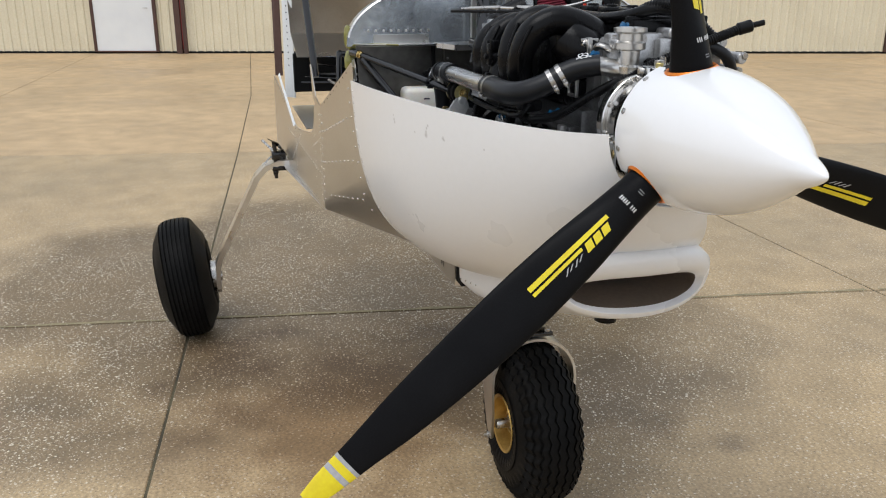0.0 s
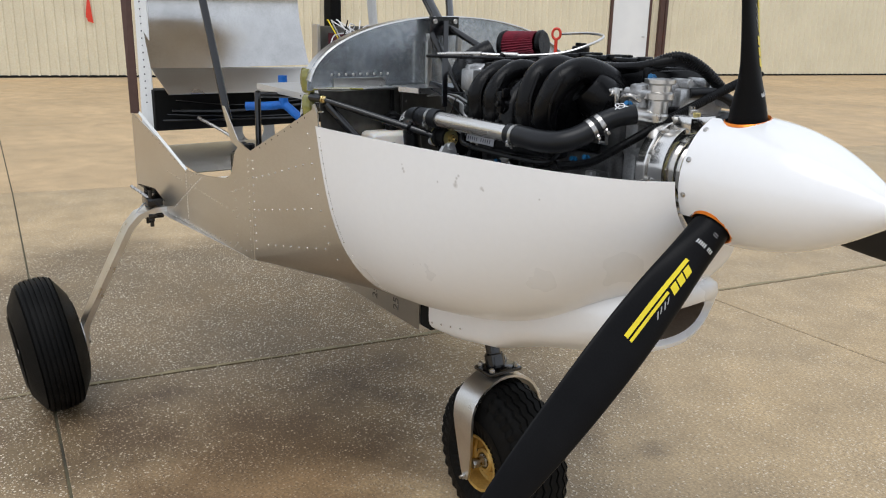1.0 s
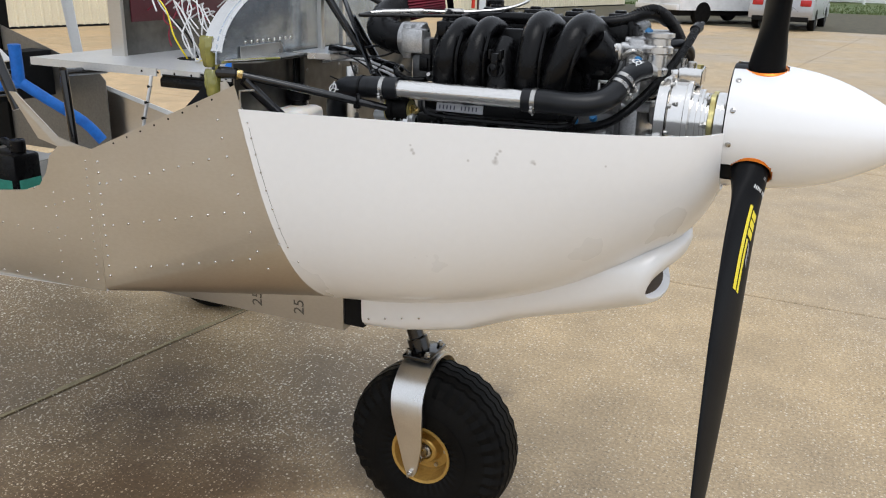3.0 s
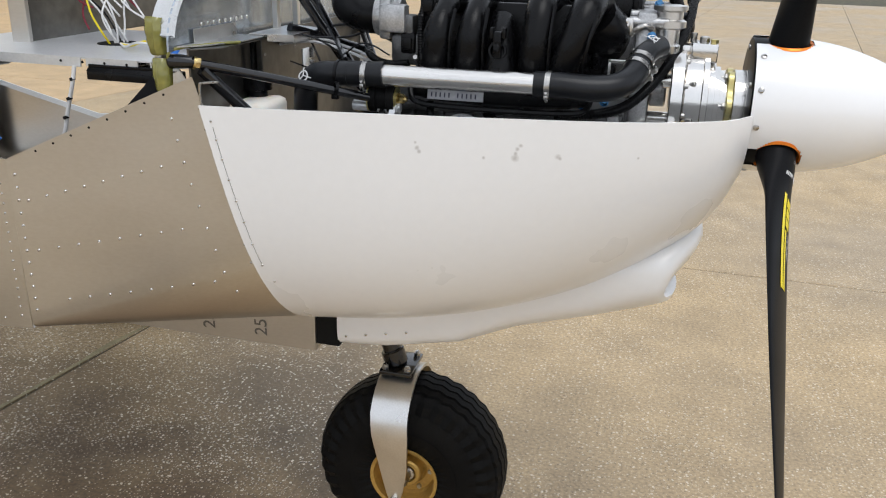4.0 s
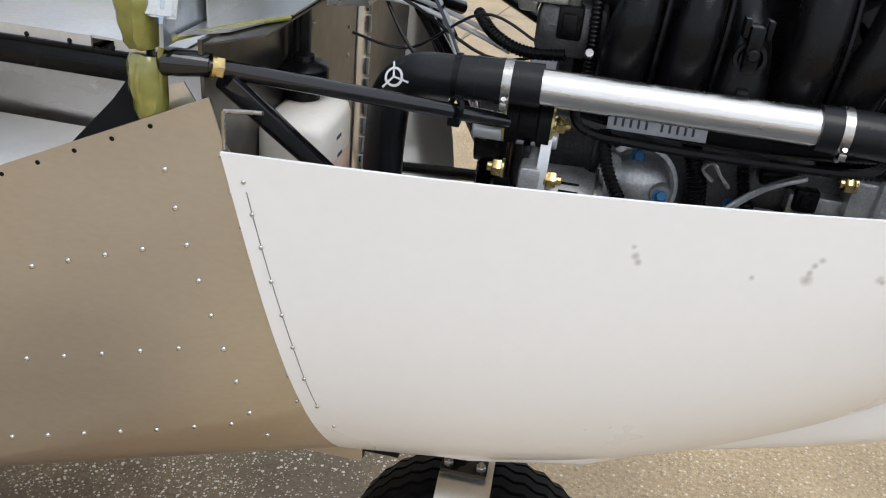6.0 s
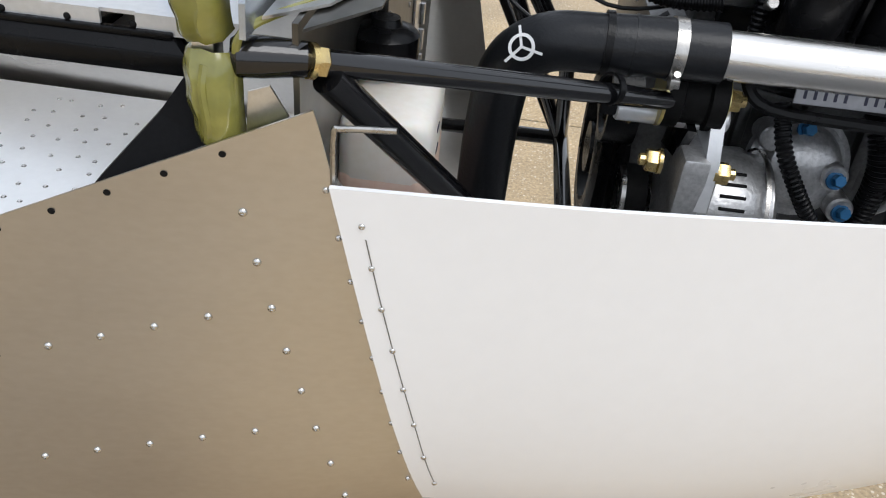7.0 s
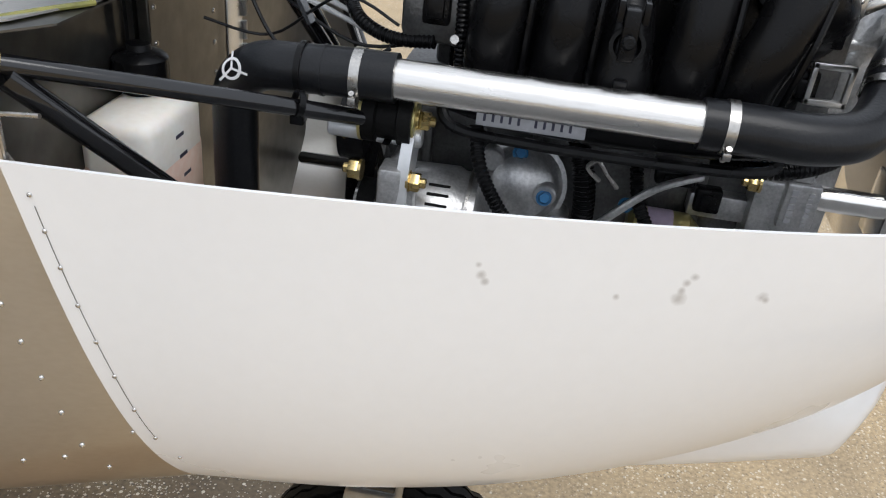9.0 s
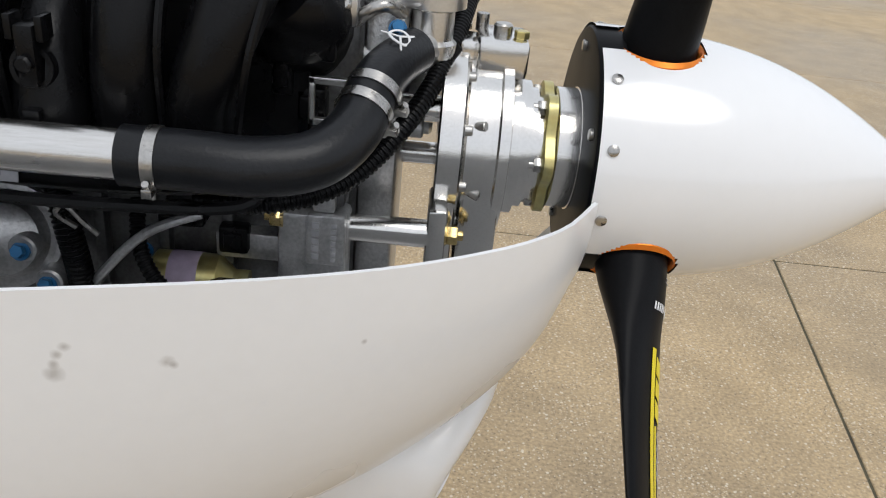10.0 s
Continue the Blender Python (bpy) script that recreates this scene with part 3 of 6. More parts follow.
def patch(r0, r1, u0, u1, mat, slant=0.0, out=0.0007):
    rows = []
    for k in range(9):
        r = r0 + (r1 - r0) * k / 8
        rows.append([blade_point(r + slant * i / 3, u0 + (u1 - u0) * i / 3, True, out) for i in range(4)])
    return Shape().sheet(rows, 0.0004).made(mat, 60)


blade_mesh, tip_mesh, band_mesh = closed_sheet(blade_rows(0.115, 0.885, 40), M_CARBON), closed_sheet(blade_rows(0.893, 0.988, 12), M_YELLOW), closed_sheet(blade_rows(0.885, 0.893, 2, 0.0002), M_SILVER)
inner_band = closed_sheet(blade_rows(0.909, 0.921, 3, 0.0004), M_SILVER)
stripe_meshes = [patch(0.225, 0.425, -0.13, -0.04, M_YELLOW), patch(0.30, 0.425, 0.0, 0.06, M_YELLOW)]
for k, ang in enumerate(BLADES):
    a = radians(ang)
    out_dir = Vector((0, math.cos(a), math.sin(a)))
    chord = Vector((0, -math.sin(a), math.cos(a)))
    m = Matrix(((1, 0, 0, HUB.x), (0, chord.y, out_dir.y, HUB.y), (0, chord.z, out_dir.z, HUB.z), (0, 0, 0, 1)))
    blade = part("blade", blade_mesh, propeller, "satin black composite blade with yellow markings", m)
    for me, nm in ((tip_mesh, "blade_tip"), (band_mesh, "tip_band"), (inner_band, "tip_band"), *((s_, "stripe") for s_ in stripe_meshes)):
        part(nm, me, blade)
    part("root_ring", Shape().lathe([(0.108, 0.046), (0.118, 0.048), (0.128, 0.048), (0.132, 0.044), (0.128, 0.041), (0.108, 0.041)], HUB, HUB + out_dir, 40, True).made(M_ORANGE), propeller, "orange anodised blade root ring")


# ---- wheels ----
def tyre(R, half, rim, grooves, wave=0.0, waves=0):
    """A tyre about the y axis, its tread cut by grooves that may wander from side to side."""
    n = 72
    def crown(y):
        u = min(1.0, abs(y) / half)
        return rim + (R - rim) * (1 - u ** 3.2) ** (1 / 2.2)
    samples = [(-half * 0.86, rim - 0.006), (-half * 0.97, rim + 0.03), (-half, rim + (R - rim) * 0.33)]
    flat = [-half * 0.985, -half * 0.95]
    for y in flat:
        samples.append((y, crown(y)))
    edges = []
    for g in grooves:
        edges += [(g - 0.0035, 0), (g - 0.0025, 1), (g + 0.0025, 1), (g + 0.0035, 0)]
    tread = [(-half * 0.92, 0)] + [e for e in edges] + [(half * 0.92, 0)]
    samples += [(y, crown(y) - 0.007 * d) for y, d in tread]
    samples += [(y * -1, r) for y, r in reversed([(-half * 0.86, rim - 0.006), (-half * 0.97, rim + 0.03), (-half, rim + (R - rim) * 0.33)] + [(y, crown(y)) for y in flat])]
    rows = []
    for y, r in samples:
        k = 1.0 if abs(y) < half * 0.91 else 0.0
        rows.append([(math.cos(2 * math.pi * i / (n * 2)) * r, y + k * wave * math.sin(2 * math.pi * i / (n * 2) * waves), math.sin(2 * math.pi * i / (n * 2)) * r) for i in range(n * 2)])
    return Shape().sheet(rows, 0, True).made(M_RUBBER, 40)


def wheel(name, at, tilt, tread_wave, label):
    w = part(name, tyre(0.250 if tread_wave else 0.267, 0.101 if tread_wave else 0.116, 0.088, [-0.084, -0.073, -0.058, -0.038, -0.013, 0.013, 0.038, 0.058, 0.073, 0.084] if tread_wave else [-0.066, -0.048, -0.03, -0.012, 0.006, 0.024, 0.042, 0.06], 0.004 if tread_wave else 0.0, 36), aircraft, label)
    w.matrix_basis = Matrix.Translation(at) @ Euler((radians(tilt), 0, 0)).to_matrix().to_4x4()
    rim = Shape()
    side = [(-0.080, 0.078), (-0.090, 0.083), (-0.0925, 0.090), (-0.0955, 0.089), (-0.0935, 0.081), (-0.078, 0.0765), (-0.050, 0.074), (-0.042, 0.068), (-0.040, 0.048), (-0.046, 0.042), (-0.066, 0.038), (-0.070, 0.034), (-0.070, 0.026), (-0.056, 0.024), (-0.056, 0.012)]
    rim.lathe(side + [(-a, b) for a, b in reversed(side)], (0, 0, 0), (0, 1, 0), 48, True)
    r = part("rim", rim.made(M_GOLD if tread_wave else M_CAST, 30), w, "gold painted wheel rim" if tread_wave else "")
    for i in range(6):
        a = 2 * math.pi * i / 6
        for sgn in (-1, 1):
            part("wheel_bolt", Shape().hexnut((math.cos(a) * 0.058, sgn * 0.040, math.sin(a) * 0.058), (0, sgn, 0), 0.0065, 0.009).made(M_CRES), w)
    part("bearing_cap", Shape().lathe([(0, 0.008), (0, 0.013), (0.004, 0.015), (0.04, 0.015), (0.042, 0.021), (0.05, 0.021)], (0, -0.112, 0), (0, 1, 0), 24).made(M_CRES), w)
    return w


nose_wheel = wheel("nose_wheel", (0.272, 0.0, 0.246), 0, True, "nose wheel with wavy treaded black tyre")
main_right = wheel("main_wheel", (-1.315, -1.035, 0.262), 7, False, "main wheel with ribbed black tyre")
main_left = wheel("main_wheel", (-1.315, 1.035, 0.262), -7, False, "main wheel with ribbed black tyre")
for sgn in (-1, 1):
    leg_line = [(-1.30, sgn * 0.45, 0.765), (-1.30, sgn * 0.60, 0.768), (-1.305, sgn * 0.66, 0.745), (-1.31, sgn * 0.70, 0.70), (-1.325, sgn * 0.80, 0.50), (-1.335, sgn * 0.87, 0.36), (-1.34, sgn * 0.892, 0.31), (-1.34, sgn * 0.90, 0.24), (-1.34, sgn * 0.90, 0.19)]
    pts = [Vector(p) for p in leg_line]
    rows = []
    for i, p in enumerate(pts):
        d = (pts[min(i + 1, len(pts) - 1)] - pts[max(i - 1, 0)]).normalized()
        nn = d.cross(Vector((1, 0, 0))).normalized()
        hw = 0.048 - 0.018 * i / len(pts)
        rows.append([p + Vector((-hw, 0, 0)) - nn * 0.0115, p + Vector((hw, 0, 0)) - nn * 0.0115, p + Vector((hw, 0, 0)) + nn * 0.0115, p + Vector((-hw, 0, 0)) + nn * 0.0115])
    part("gear_leg", closed_sheet(rows, M_ALU), aircraft, "bare aluminium sprung gear leg")
strut = Shape().rod((0.130, 0, 0.80), (0.236, 0, 0.49), 0.0225, 24)
part("nose_strut", strut.made(M_TUBE), aircraft, "black nose gear strut")


def fork():
    """A bent strap over the tyre with a leg down each side to the axle."""
    line = [(-0.122, 0.193), (-0.123, 0.202), (-0.125, 0.225), (-0.128, 0.29), (-0.131, 0.37)] + [(-0.131 * math.cos(t), 0.387 + 0.128 * math.sin(t)) for t in [math.pi / 2 * k / 7 for k in range(8)]]
    line = line + [(-y, z) for y, z in reversed(line[:-1])]
    rows = []
    for i, (y, z) in enumerate(line):
        k = min(i, len(line) - 1 - i)
        hw = (0.007, 0.014, 0.021, 0.034, 0.044, 0.046, 0.047, 0.048, 0.048, 0.048, 0.048, 0.047, 0.047)[k]
        xc = 0.258 - 0.10 * max(0.0, min(z, 0.44) - 0.27)
        p0, p1 = line[max(i - 1, 0)], line[min(i + 1, len(line) - 1)]
        d = Vector((0, p1[0] - p0[0], p1[1] - p0[1])).normalized()
        nn = Vector((0, -d.z, d.y))
        c = Vector((xc, y, z))
        rows.append([c + Vector((-hw, 0, 0)) - nn * 0.004, c + Vector((hw, 0, 0)) - nn * 0.004, c + Vector((hw, 0, 0)) + nn * 0.004, c + Vector((-hw, 0, 0)) + nn * 0.004])
    return closed_sheet(rows, M_ALU)


part("nose_fork", fork(), aircraft, "bent bare aluminium nose fork")

# firewall and instrument arch
arch_pts = [(-0.055, -0.478 * math.cos(math.pi * i / 40), 1.345 + 0.205 * math.sin(math.pi * i / 40) ** 0.9) for i in range(41)]
part("firewall", Shape().prism([(-0.03, y, z) for y, z in [(-0.455, 1.35), (-0.44, 1.10), (-0.40, 0.93), (-0.32, 0.84), (0.32, 0.84), (0.40, 0.93), (0.44, 1.10), (0.455, 1.35)]], (-0.004, 0, 0)).made(M_WALLFIRE, 0), aircraft, "galvanised firewall, its colour darkened for shade")
part("arch_panel", Shape().prism(arch_pts, (-0.004, 0, 0)).made(M_FILM, 0), aircraft, "arched aluminium panel behind the engine")
# hangar wall
WA, WD = Vector((-18.45, -3.29, 0)), Vector((0.259, 1, 0)).normalized()
WM = Matrix(((WD.x, -WD.y, 0, WA.x), (WD.y, WD.x, 0, WA.y), (0, 0, 1, 0), (0, 0, 0, 1)))


def ribbed(s0, s1, z0, z1, pitch=0.19):
    pts = []
    s = s0
    while s < s1 - pitch * 0.99:
        pts += [(s, 0.0), (s + pitch * 0.62, 0.0), (s + pitch * 0.72, -0.022), (s + pitch * 0.90, -0.022)]
        s += pitch
    pts.append((s1, 0.0))
    return Shape().sheet([[(a, b, z0) for a, b in pts], [(a, b, z1) for a, b in pts]], 0.0).made(M_CREAM, 0)


hangar = tagged(new("hangar_wall", ribbed(-22, 44.3, 0.04, 6.5)), "cream ribbed steel hangar doors and wall", "wall", kind="structure")
hangar.matrix_basis = WM


# ---- engine and what hangs on it ----
block = Shape().box((0.24, -0.10, 0.95), (0.735, 0.2, 1.26), 0.015).box((0.28, -0.075, 1.25), (0.735, 0.16, 1.40), 0.012)
engine = thing("aircraft_engine", "four-cylinder aluminium engine with black intake manifold", "engine")
part("block", block.made(M_BLOCK), engine, "cast aluminium engine block, darkened for the shade between parts")
# black plate added to darken the openings between the intake runners
part("dark_filler", Shape().box((0.30, -0.105, 1.262), (0.69, -0.085, 1.43), 0.006).made(M_BLACK), engine)


for k in range(7):
    part("block_rib", Shape().box((0.28 + 0.065 * k, -0.115, 0.98), (0.292 + 0.065 * k, -0.09, 1.22), 0.003).made(M_BLOCK), engine)
part("block_rail", Shape().box((0.26, -0.125, 1.205), (0.73, -0.095, 1.222), 0.004).made(M_BLOCK), engine)


def sub(name, shape, mat, label="", smooth=35, owner=None):
    return part(name, shape.made(mat, smooth), owner or engine, label)


case = Shape().box((0.735, -0.06, 0.98), (0.775, 0.20, 1.42), 0.008)
for y, z in ((-0.05, 1.40), (-0.05, 1.34), (-0.05, 1.27), (0.19, 1.40), (0.19, 1.33), (0.07, 1.42), (0.13, 1.42), (0.0, 1.41)):
    case.rod((0.72, y, z), (0.80, y, z), 0.011, 14, 0.002)
case.box((0.775, 0.04, 1.30), (0.80, 0.19, 1.41), 0.006).rod((0.775, 0.12, 1.25), (0.81, 0.12, 1.25), 0.045, 28, 0.004)
for y, z in ((0.17, 1.38), (0.185, 1.345), (0.16, 1.31), (0.21, 1.37)):
    case.rod((0.78, y, z), (0.845, y, z), 0.012, 14, 0.002)
sub("timing_case", case, M_CAST, "bare cast aluminium timing case")
for k, (y, z) in enumerate(((0.205, 1.345), (0.215, 1.375), (0.16, 1.335), (-0.03, 1.42))):
    sub("case_bolt", Shape().hexnut((0.835 if k < 3 else 0.79, y, z), (1, 0, 0), 0.008, 0.012), M_CRES)

# valve cover, coils, oil cap
cover = Shape().box((0.27, 0.0, 1.395), (0.745, 0.185, 1.448), 0.012)
for k in range(5):
    cover.box((0.29 + k * 0.108, -0.004, 1.40), (0.302 + k * 0.108, 0.19, 1.453), 0.003)
sub("valve_cover", cover, M_BLACK, "black plastic valve cover")
for k in range(4):
    x = 0.37 + 0.105 * k
    c = Shape().box((x - 0.024, 0.06, 1.448), (x + 0.024, 0.115, 1.466), 0.005).rod((x, 0.088, 1.46), (x, 0.088, 1.472), 0.014, 16, 0.002)
    c.box((x + 0.012, 0.105, 1.45), (x + 0.03, 0.15, 1.468), 0.003)
    sub("ignition_coil", c, M_BLACK, "black ignition coil")
oil_cap = Shape().rod((0.345, 0.15, 1.445), (0.345, 0.15, 1.482), 0.024, 24, 0.003).box((0.327, 0.145, 1.475), (0.363, 0.155, 1.49), 0.002)
sub("oil_cap", oil_cap, M_BLACK)
rail = Shape().tube([(0.30, -0.01, 1.44), (0.45, -0.005, 1.448), (0.60, -0.005, 1.445), (0.70, 0.01, 1.452), (0.76, 0.06, 1.47), (0.79, 0.12, 1.45)], 0.013, 12)
sub("harness_duct", rail, M_BLACK)
hump = Shape().tube([(0.70, 0.02, 1.442), (0.735, 0.04, 1.468), (0.77, 0.07, 1.476), (0.80, 0.11, 1.45), (0.82, 0.15, 1.41)], 0.014, 12, 6, 0.006)
sub("corrugated_sleeve", hump, M_BLACK)

# intake manifold
plenum = Shape()
rows = []
for k in range(17):
    x = 0.315 + 0.345 * k / 16
    e = min(1.0, math.sin(math.pi * (0.06 + 0.88 * k / 16)) ** 0.35)
    hy, hz = 0.040 * e, 0.026 * e
    row = []
    for i in range(28):
        t = 2 * math.pi * i / 28
        c, s = math.cos(t), math.sin(t)
        row.append((x, -0.182 + math.copysign(abs(c) ** 0.6, c) * hy, 1.262 + math.copysign(abs(s) ** 0.6, s) * hz))
    rows.append(row)
plenum.sheet(rows, 0, True)
plenum.f += [tuple(range(28)), tuple(range(16 * 28, 17 * 28))]
plenum.tube([(0.31, -0.20, 1.275), (0.325, -0.222, 1.243), (0.40, -0.226, 1.236), (0.55, -0.224, 1.236), (0.65, -0.212, 1.24), (0.668, -0.19, 1.265)], 0.006, 8)
sub("intake_plenum", plenum, M_BLACK, "black plastic intake plenum")
RUN = [(0.358, 0.372, 1.452, 0.022), (0.425, 0.436, 1.456, 0.022), (0.552, 0.562, 1.474, 0.029), (0.612, 0.655, 1.474, 0.031)]
for xb, xt, top, r in RUN:
    t = Shape().tube([(xb, -0.184, 1.27), (xb, -0.196, 1.32), (xb + (xt - xb) * 0.35, -0.200, 1.37), (xb + (xt - xb) * 0.75, -0.178, top - r - 0.022), (xt, -0.125, top - r), (xt + 0.012, -0.06, top - r - 0.02), (xt + 0.016, -0.02, 1.385), (xt + 0.01, 0.0, 1.34)],
                     [0.030, 0.029, 0.028, r, r, r, r * 0.95, r * 0.9], 20, 7)
    t.rod((xb, -0.19, 1.275), (xb, -0.195, 1.297), 0.036, 24, 0.004)
    t.tube([(xb + 0.031, -0.205, 1.29), (xb + 0.029 + (xt - xb) * 0.35, -0.216, 1.37), (xb + 0.028 + (xt - xb) * 0.7, -0.194, top - r - 0.01)], 0.0035, 6)
    sub("intake_runner", t, M_BLACK, "black moulded intake runner")
web = Shape().tube([(0.655, -0.11, 1.41), (0.672, -0.08, 1.38), (0.672, -0.04, 1.35)], [0.045, 0.055, 0.05], 20)
sub("runner_shroud", web, M_BLACK)
neck = Shape().tube([(0.488, -0.19, 1.27), (0.488, -0.196, 1.31), (0.486, -0.185, 1.36), (0.480, -0.14, 1.40)], [0.033, 0.031, 0.026, 0.022], 20)
sub("plenum_neck", neck, M_BLACK)
clip = Shape().lathe([(0, 0.0135), (0.0, 0.0175), (0.010, 0.0175), (0.010, 0.0135)], (0.487, -0.214, 1.348), (0.487, -0.24, 1.352), 24, True)
clip.box((0.479, -0.232, 1.335), (0.495, -0.205, 1.385), 0.003).box((0.472, -0.230, 1.372), (0.478, -0.21, 1.392), 0.001).box((0.496, -0.230, 1.372), (0.502, -0.21, 1.392), 0.001).rod((0.487, -0.21, 1.352), (0.487, -0.24, 1.356), 0.007, 12, 0.002).box((0.480, -0.236, 1.308), (0.494, -0.226, 1.318), 0.002)
sub("sensor_clip", clip, M_BLACK)
plate = Shape().box((-0.056, -0.001, -0.0095), (0.056, 0.001, 0.0095), 0.0006)
pm = Matrix.Translation((0.408, -0.2245, 1.2585)) @ Euler((radians(-12), 0, radians(1))).to_matrix().to_4x4()
name_plate = part("name_plate", plate.made(M_SILVER), engine, "silver name plate with dark lettering", pm)
M_INK = material("dark_ink", (0.03, 0.03, 0.06), 0.5)
for k in range(11):
    if k != 5:
        part("letter_bar", Shape().box((-0.049 + 0.0088 * k, -0.0014, -0.0045), (-0.0462 + 0.0088 * k, -0.0008, 0.0045)).made(M_INK, 0), name_plate)

# coolant pipe, hoses and clamps
hose_rear = [(0.092, -0.222, 1.00), (0.092, -0.224, 1.12), (0.094, -0.228, 1.20), (0.102, -0.238, 1.255), (0.130, -0.250, 1.284), (0.175, -0.256, 1.291), (0.225, -0.256, 1.294), (0.273, -0.256, 1.295)]
sub("rear_coolant_hose", Shape().tube(hose_rear, 0.0248, 28, 8), M_HOSE, "black silicone coolant hose with white emblem")
sub("coolant_pipe", Shape().rod((0.25, -0.256, 1.294), (0.60, -0.256, 1.2965), 0.0205, 32), M_BRUSH, "brushed aluminium coolant pipe")
hose_front = [(0.566, -0.256, 1.296), (0.62, -0.255, 1.296), (0.67, -0.25, 1.294), (0.715, -0.232, 1.298), (0.742, -0.195, 1.314), (0.755, -0.150, 1.340), (0.768, -0.12, 1.352), (0.785, -0.085, 1.358)]
sub("front_coolant_hose", Shape().tube(hose_front, [0.0248, 0.0248, 0.0248, 0.0245, 0.024, 0.0235, 0.0225, 0.022], 28, 8), M_HOSE, "black silicone coolant hose with a bend")


def clamp(a, d, r):
    a, d = Vector(a), Vector(d).normalized()
    s = Shape().lathe([(-0.005, r), (-0.005, r + 0.0014), (0.005, r + 0.0014), (0.005, r)], a, a + d, 32, True)
    q = d.orthogonal().normalized()
    side = Vector((0, -0.75, -0.66))
    side = (side - d * side.dot(d)).normalized()
    c = a + side * (r + 0.004)
    s.box((-0.008, -0.004, -0.004), (0.008, 0.004, 0.004), 0.001, Matrix.Translation(c) @ d.to_track_quat("Z", "Y").to_matrix().to_4x4())
    s.rod(c - d.cross(side) * 0.012, c + d.cross(side) * 0.012, 0.003, 8)
    return s


for a, d, r in (((0.235, -0.256, 1.294), (1, 0, 0), 0.0249), ((0.592, -0.2555, 1.296), (1, 0, 0), 0.0249), ((0.092, -0.223, 1.075), (0, 0, 1), 0.0249), ((0.7535, -0.158, 1.3355), (0.25, 0.75, 0.5), 0.0242), ((0.7475, -0.176, 1.3245), (0.25, 0.72, 0.45), 0.0245)):
    sub("hose_clamp", clamp(a, d, r), M_CRES, "bright steel hose clamp")
for x in (0.178, 0.2):
    sub("hose_seam", Shape().lathe([(-0.0015, 0.0248), (-0.0015, 0.0258), (0.0015, 0.0258), (0.0015, 0.0248)], (x, -0.256, 1.2925), (1, -0.256, 1.2925), 28, True), M_HOSE)


def emblem(at, normal, along):
    at, n = Vector(at), Vector(normal).normalized()
    s = Shape().lathe([(0, 0.0085), (0.0008, 0.0085), (0.0008, 0.0112), (0, 0.0112)], at, at + n, 32, True)
    m = Matrix.Translation(at) @ n.to_track_quat("Z", "Y").to_matrix().to_4x4()
    for k in range(3):
        s.box((-0.0011, 0.0, 0), (0.0011, 0.018, 0.0008), 0, m @ Matrix.Rotation(2 * math.pi * k / 3 + 0.4, 4, "Z"))
    cross = Vector(along).cross(n).normalized()
    s.v = [v - n * ((v - at).dot(cross) ** 2 / 0.05) for v in s.v]
    return s


sub("emblem", emblem((0.109, -0.2715, 1.2855), (-0.25, -0.90, 0.38), (0.75, -0.3, 0.6)), M_DECAL, "white three-spoked ring emblem")
sub("emblem", emblem((0.772, -0.119, 1.3775), (0.35, -0.30, 0.88), (0.4, 0.85, 0.3)), M_DECAL, "white three-spoked ring emblem")

# corrugated sleeves and small hoses
for nm, pts, r in (("corrugated_sleeve", [(0.848, 0.20, 1.432), (0.842, 0.10, 1.397), (0.82, -0.02, 1.345), (0.785, -0.105, 1.295), (0.735, -0.155, 1.25), (0.675, -0.185, 1.234), (0.60, -0.18, 1.226)], 0.0105),
                   ("corrugated_sleeve", [(0.648, -0.03, 1.306), (0.671, -0.01, 1.318), (0.70, 0.0, 1.34), (0.753, 0.02, 1.356), (0.80, 0.04, 1.362)], 0.010),
                   ("corrugated_sleeve", [(0.352, -0.205, 1.24), (0.362, -0.222, 1.20), (0.39, -0.228, 1.155), (0.42, -0.215, 1.115), (0.44, -0.19, 1.08)], 0.008),
                   ("corrugated_sleeve", [(0.325, -0.10, 1.46), (0.318, -0.155, 1.40), (0.32, -0.165, 1.33), (0.322, -0.16, 1.27)], 0.0075),
                   ("corrugated_sleeve", [(0.29, -0.15, 1.305), (0.24, -0.14, 1.30), (0.20, -0.12, 1.31), (0.17, -0.06, 1.32)], 0.008),
                   ("corrugated_sleeve", [(0.53, -0.135, 1.20), (0.54, -0.165, 1.16), (0.565, -0.175, 1.125), (0.60, -0.155, 1.105)], 0.008),
                   ("corrugated_sleeve", [(0.455, -0.15, 1.235), (0.475, -0.17, 1.18), (0.48, -0.165, 1.12), (0.47, -0.15, 1.05)], 0.013)):
    sub(nm, Shape().tube(pts, r, 12, 8, 0.0052), M_BLACK, "black corrugated wire sleeve")
nip = Shape().rod((0.846, 0.19, 1.429), (0.852, 0.218, 1.437), 0.013, 16, 0.002).rod((0.852, 0.218, 1.437), (0.857, 0.243, 1.443), 0.006, 12)
sub("hose_fitting", nip, M_BLACK)
sub("small_hose", Shape().tube([(0.80, 0.07, 1.40), (0.83, 0.12, 1.40), (0.845, 0.17, 1.375), (0.83, 0.2, 1.33)], 0.012, 12), M_HOSE)
sub("pale_hose", Shape().tube([(0.47, -0.13, 1.08), (0.50, -0.168, 1.13), (0.55, -0.176, 1.185), (0.60, -0.165, 1.205)], 0.0048, 10), M_CAST)

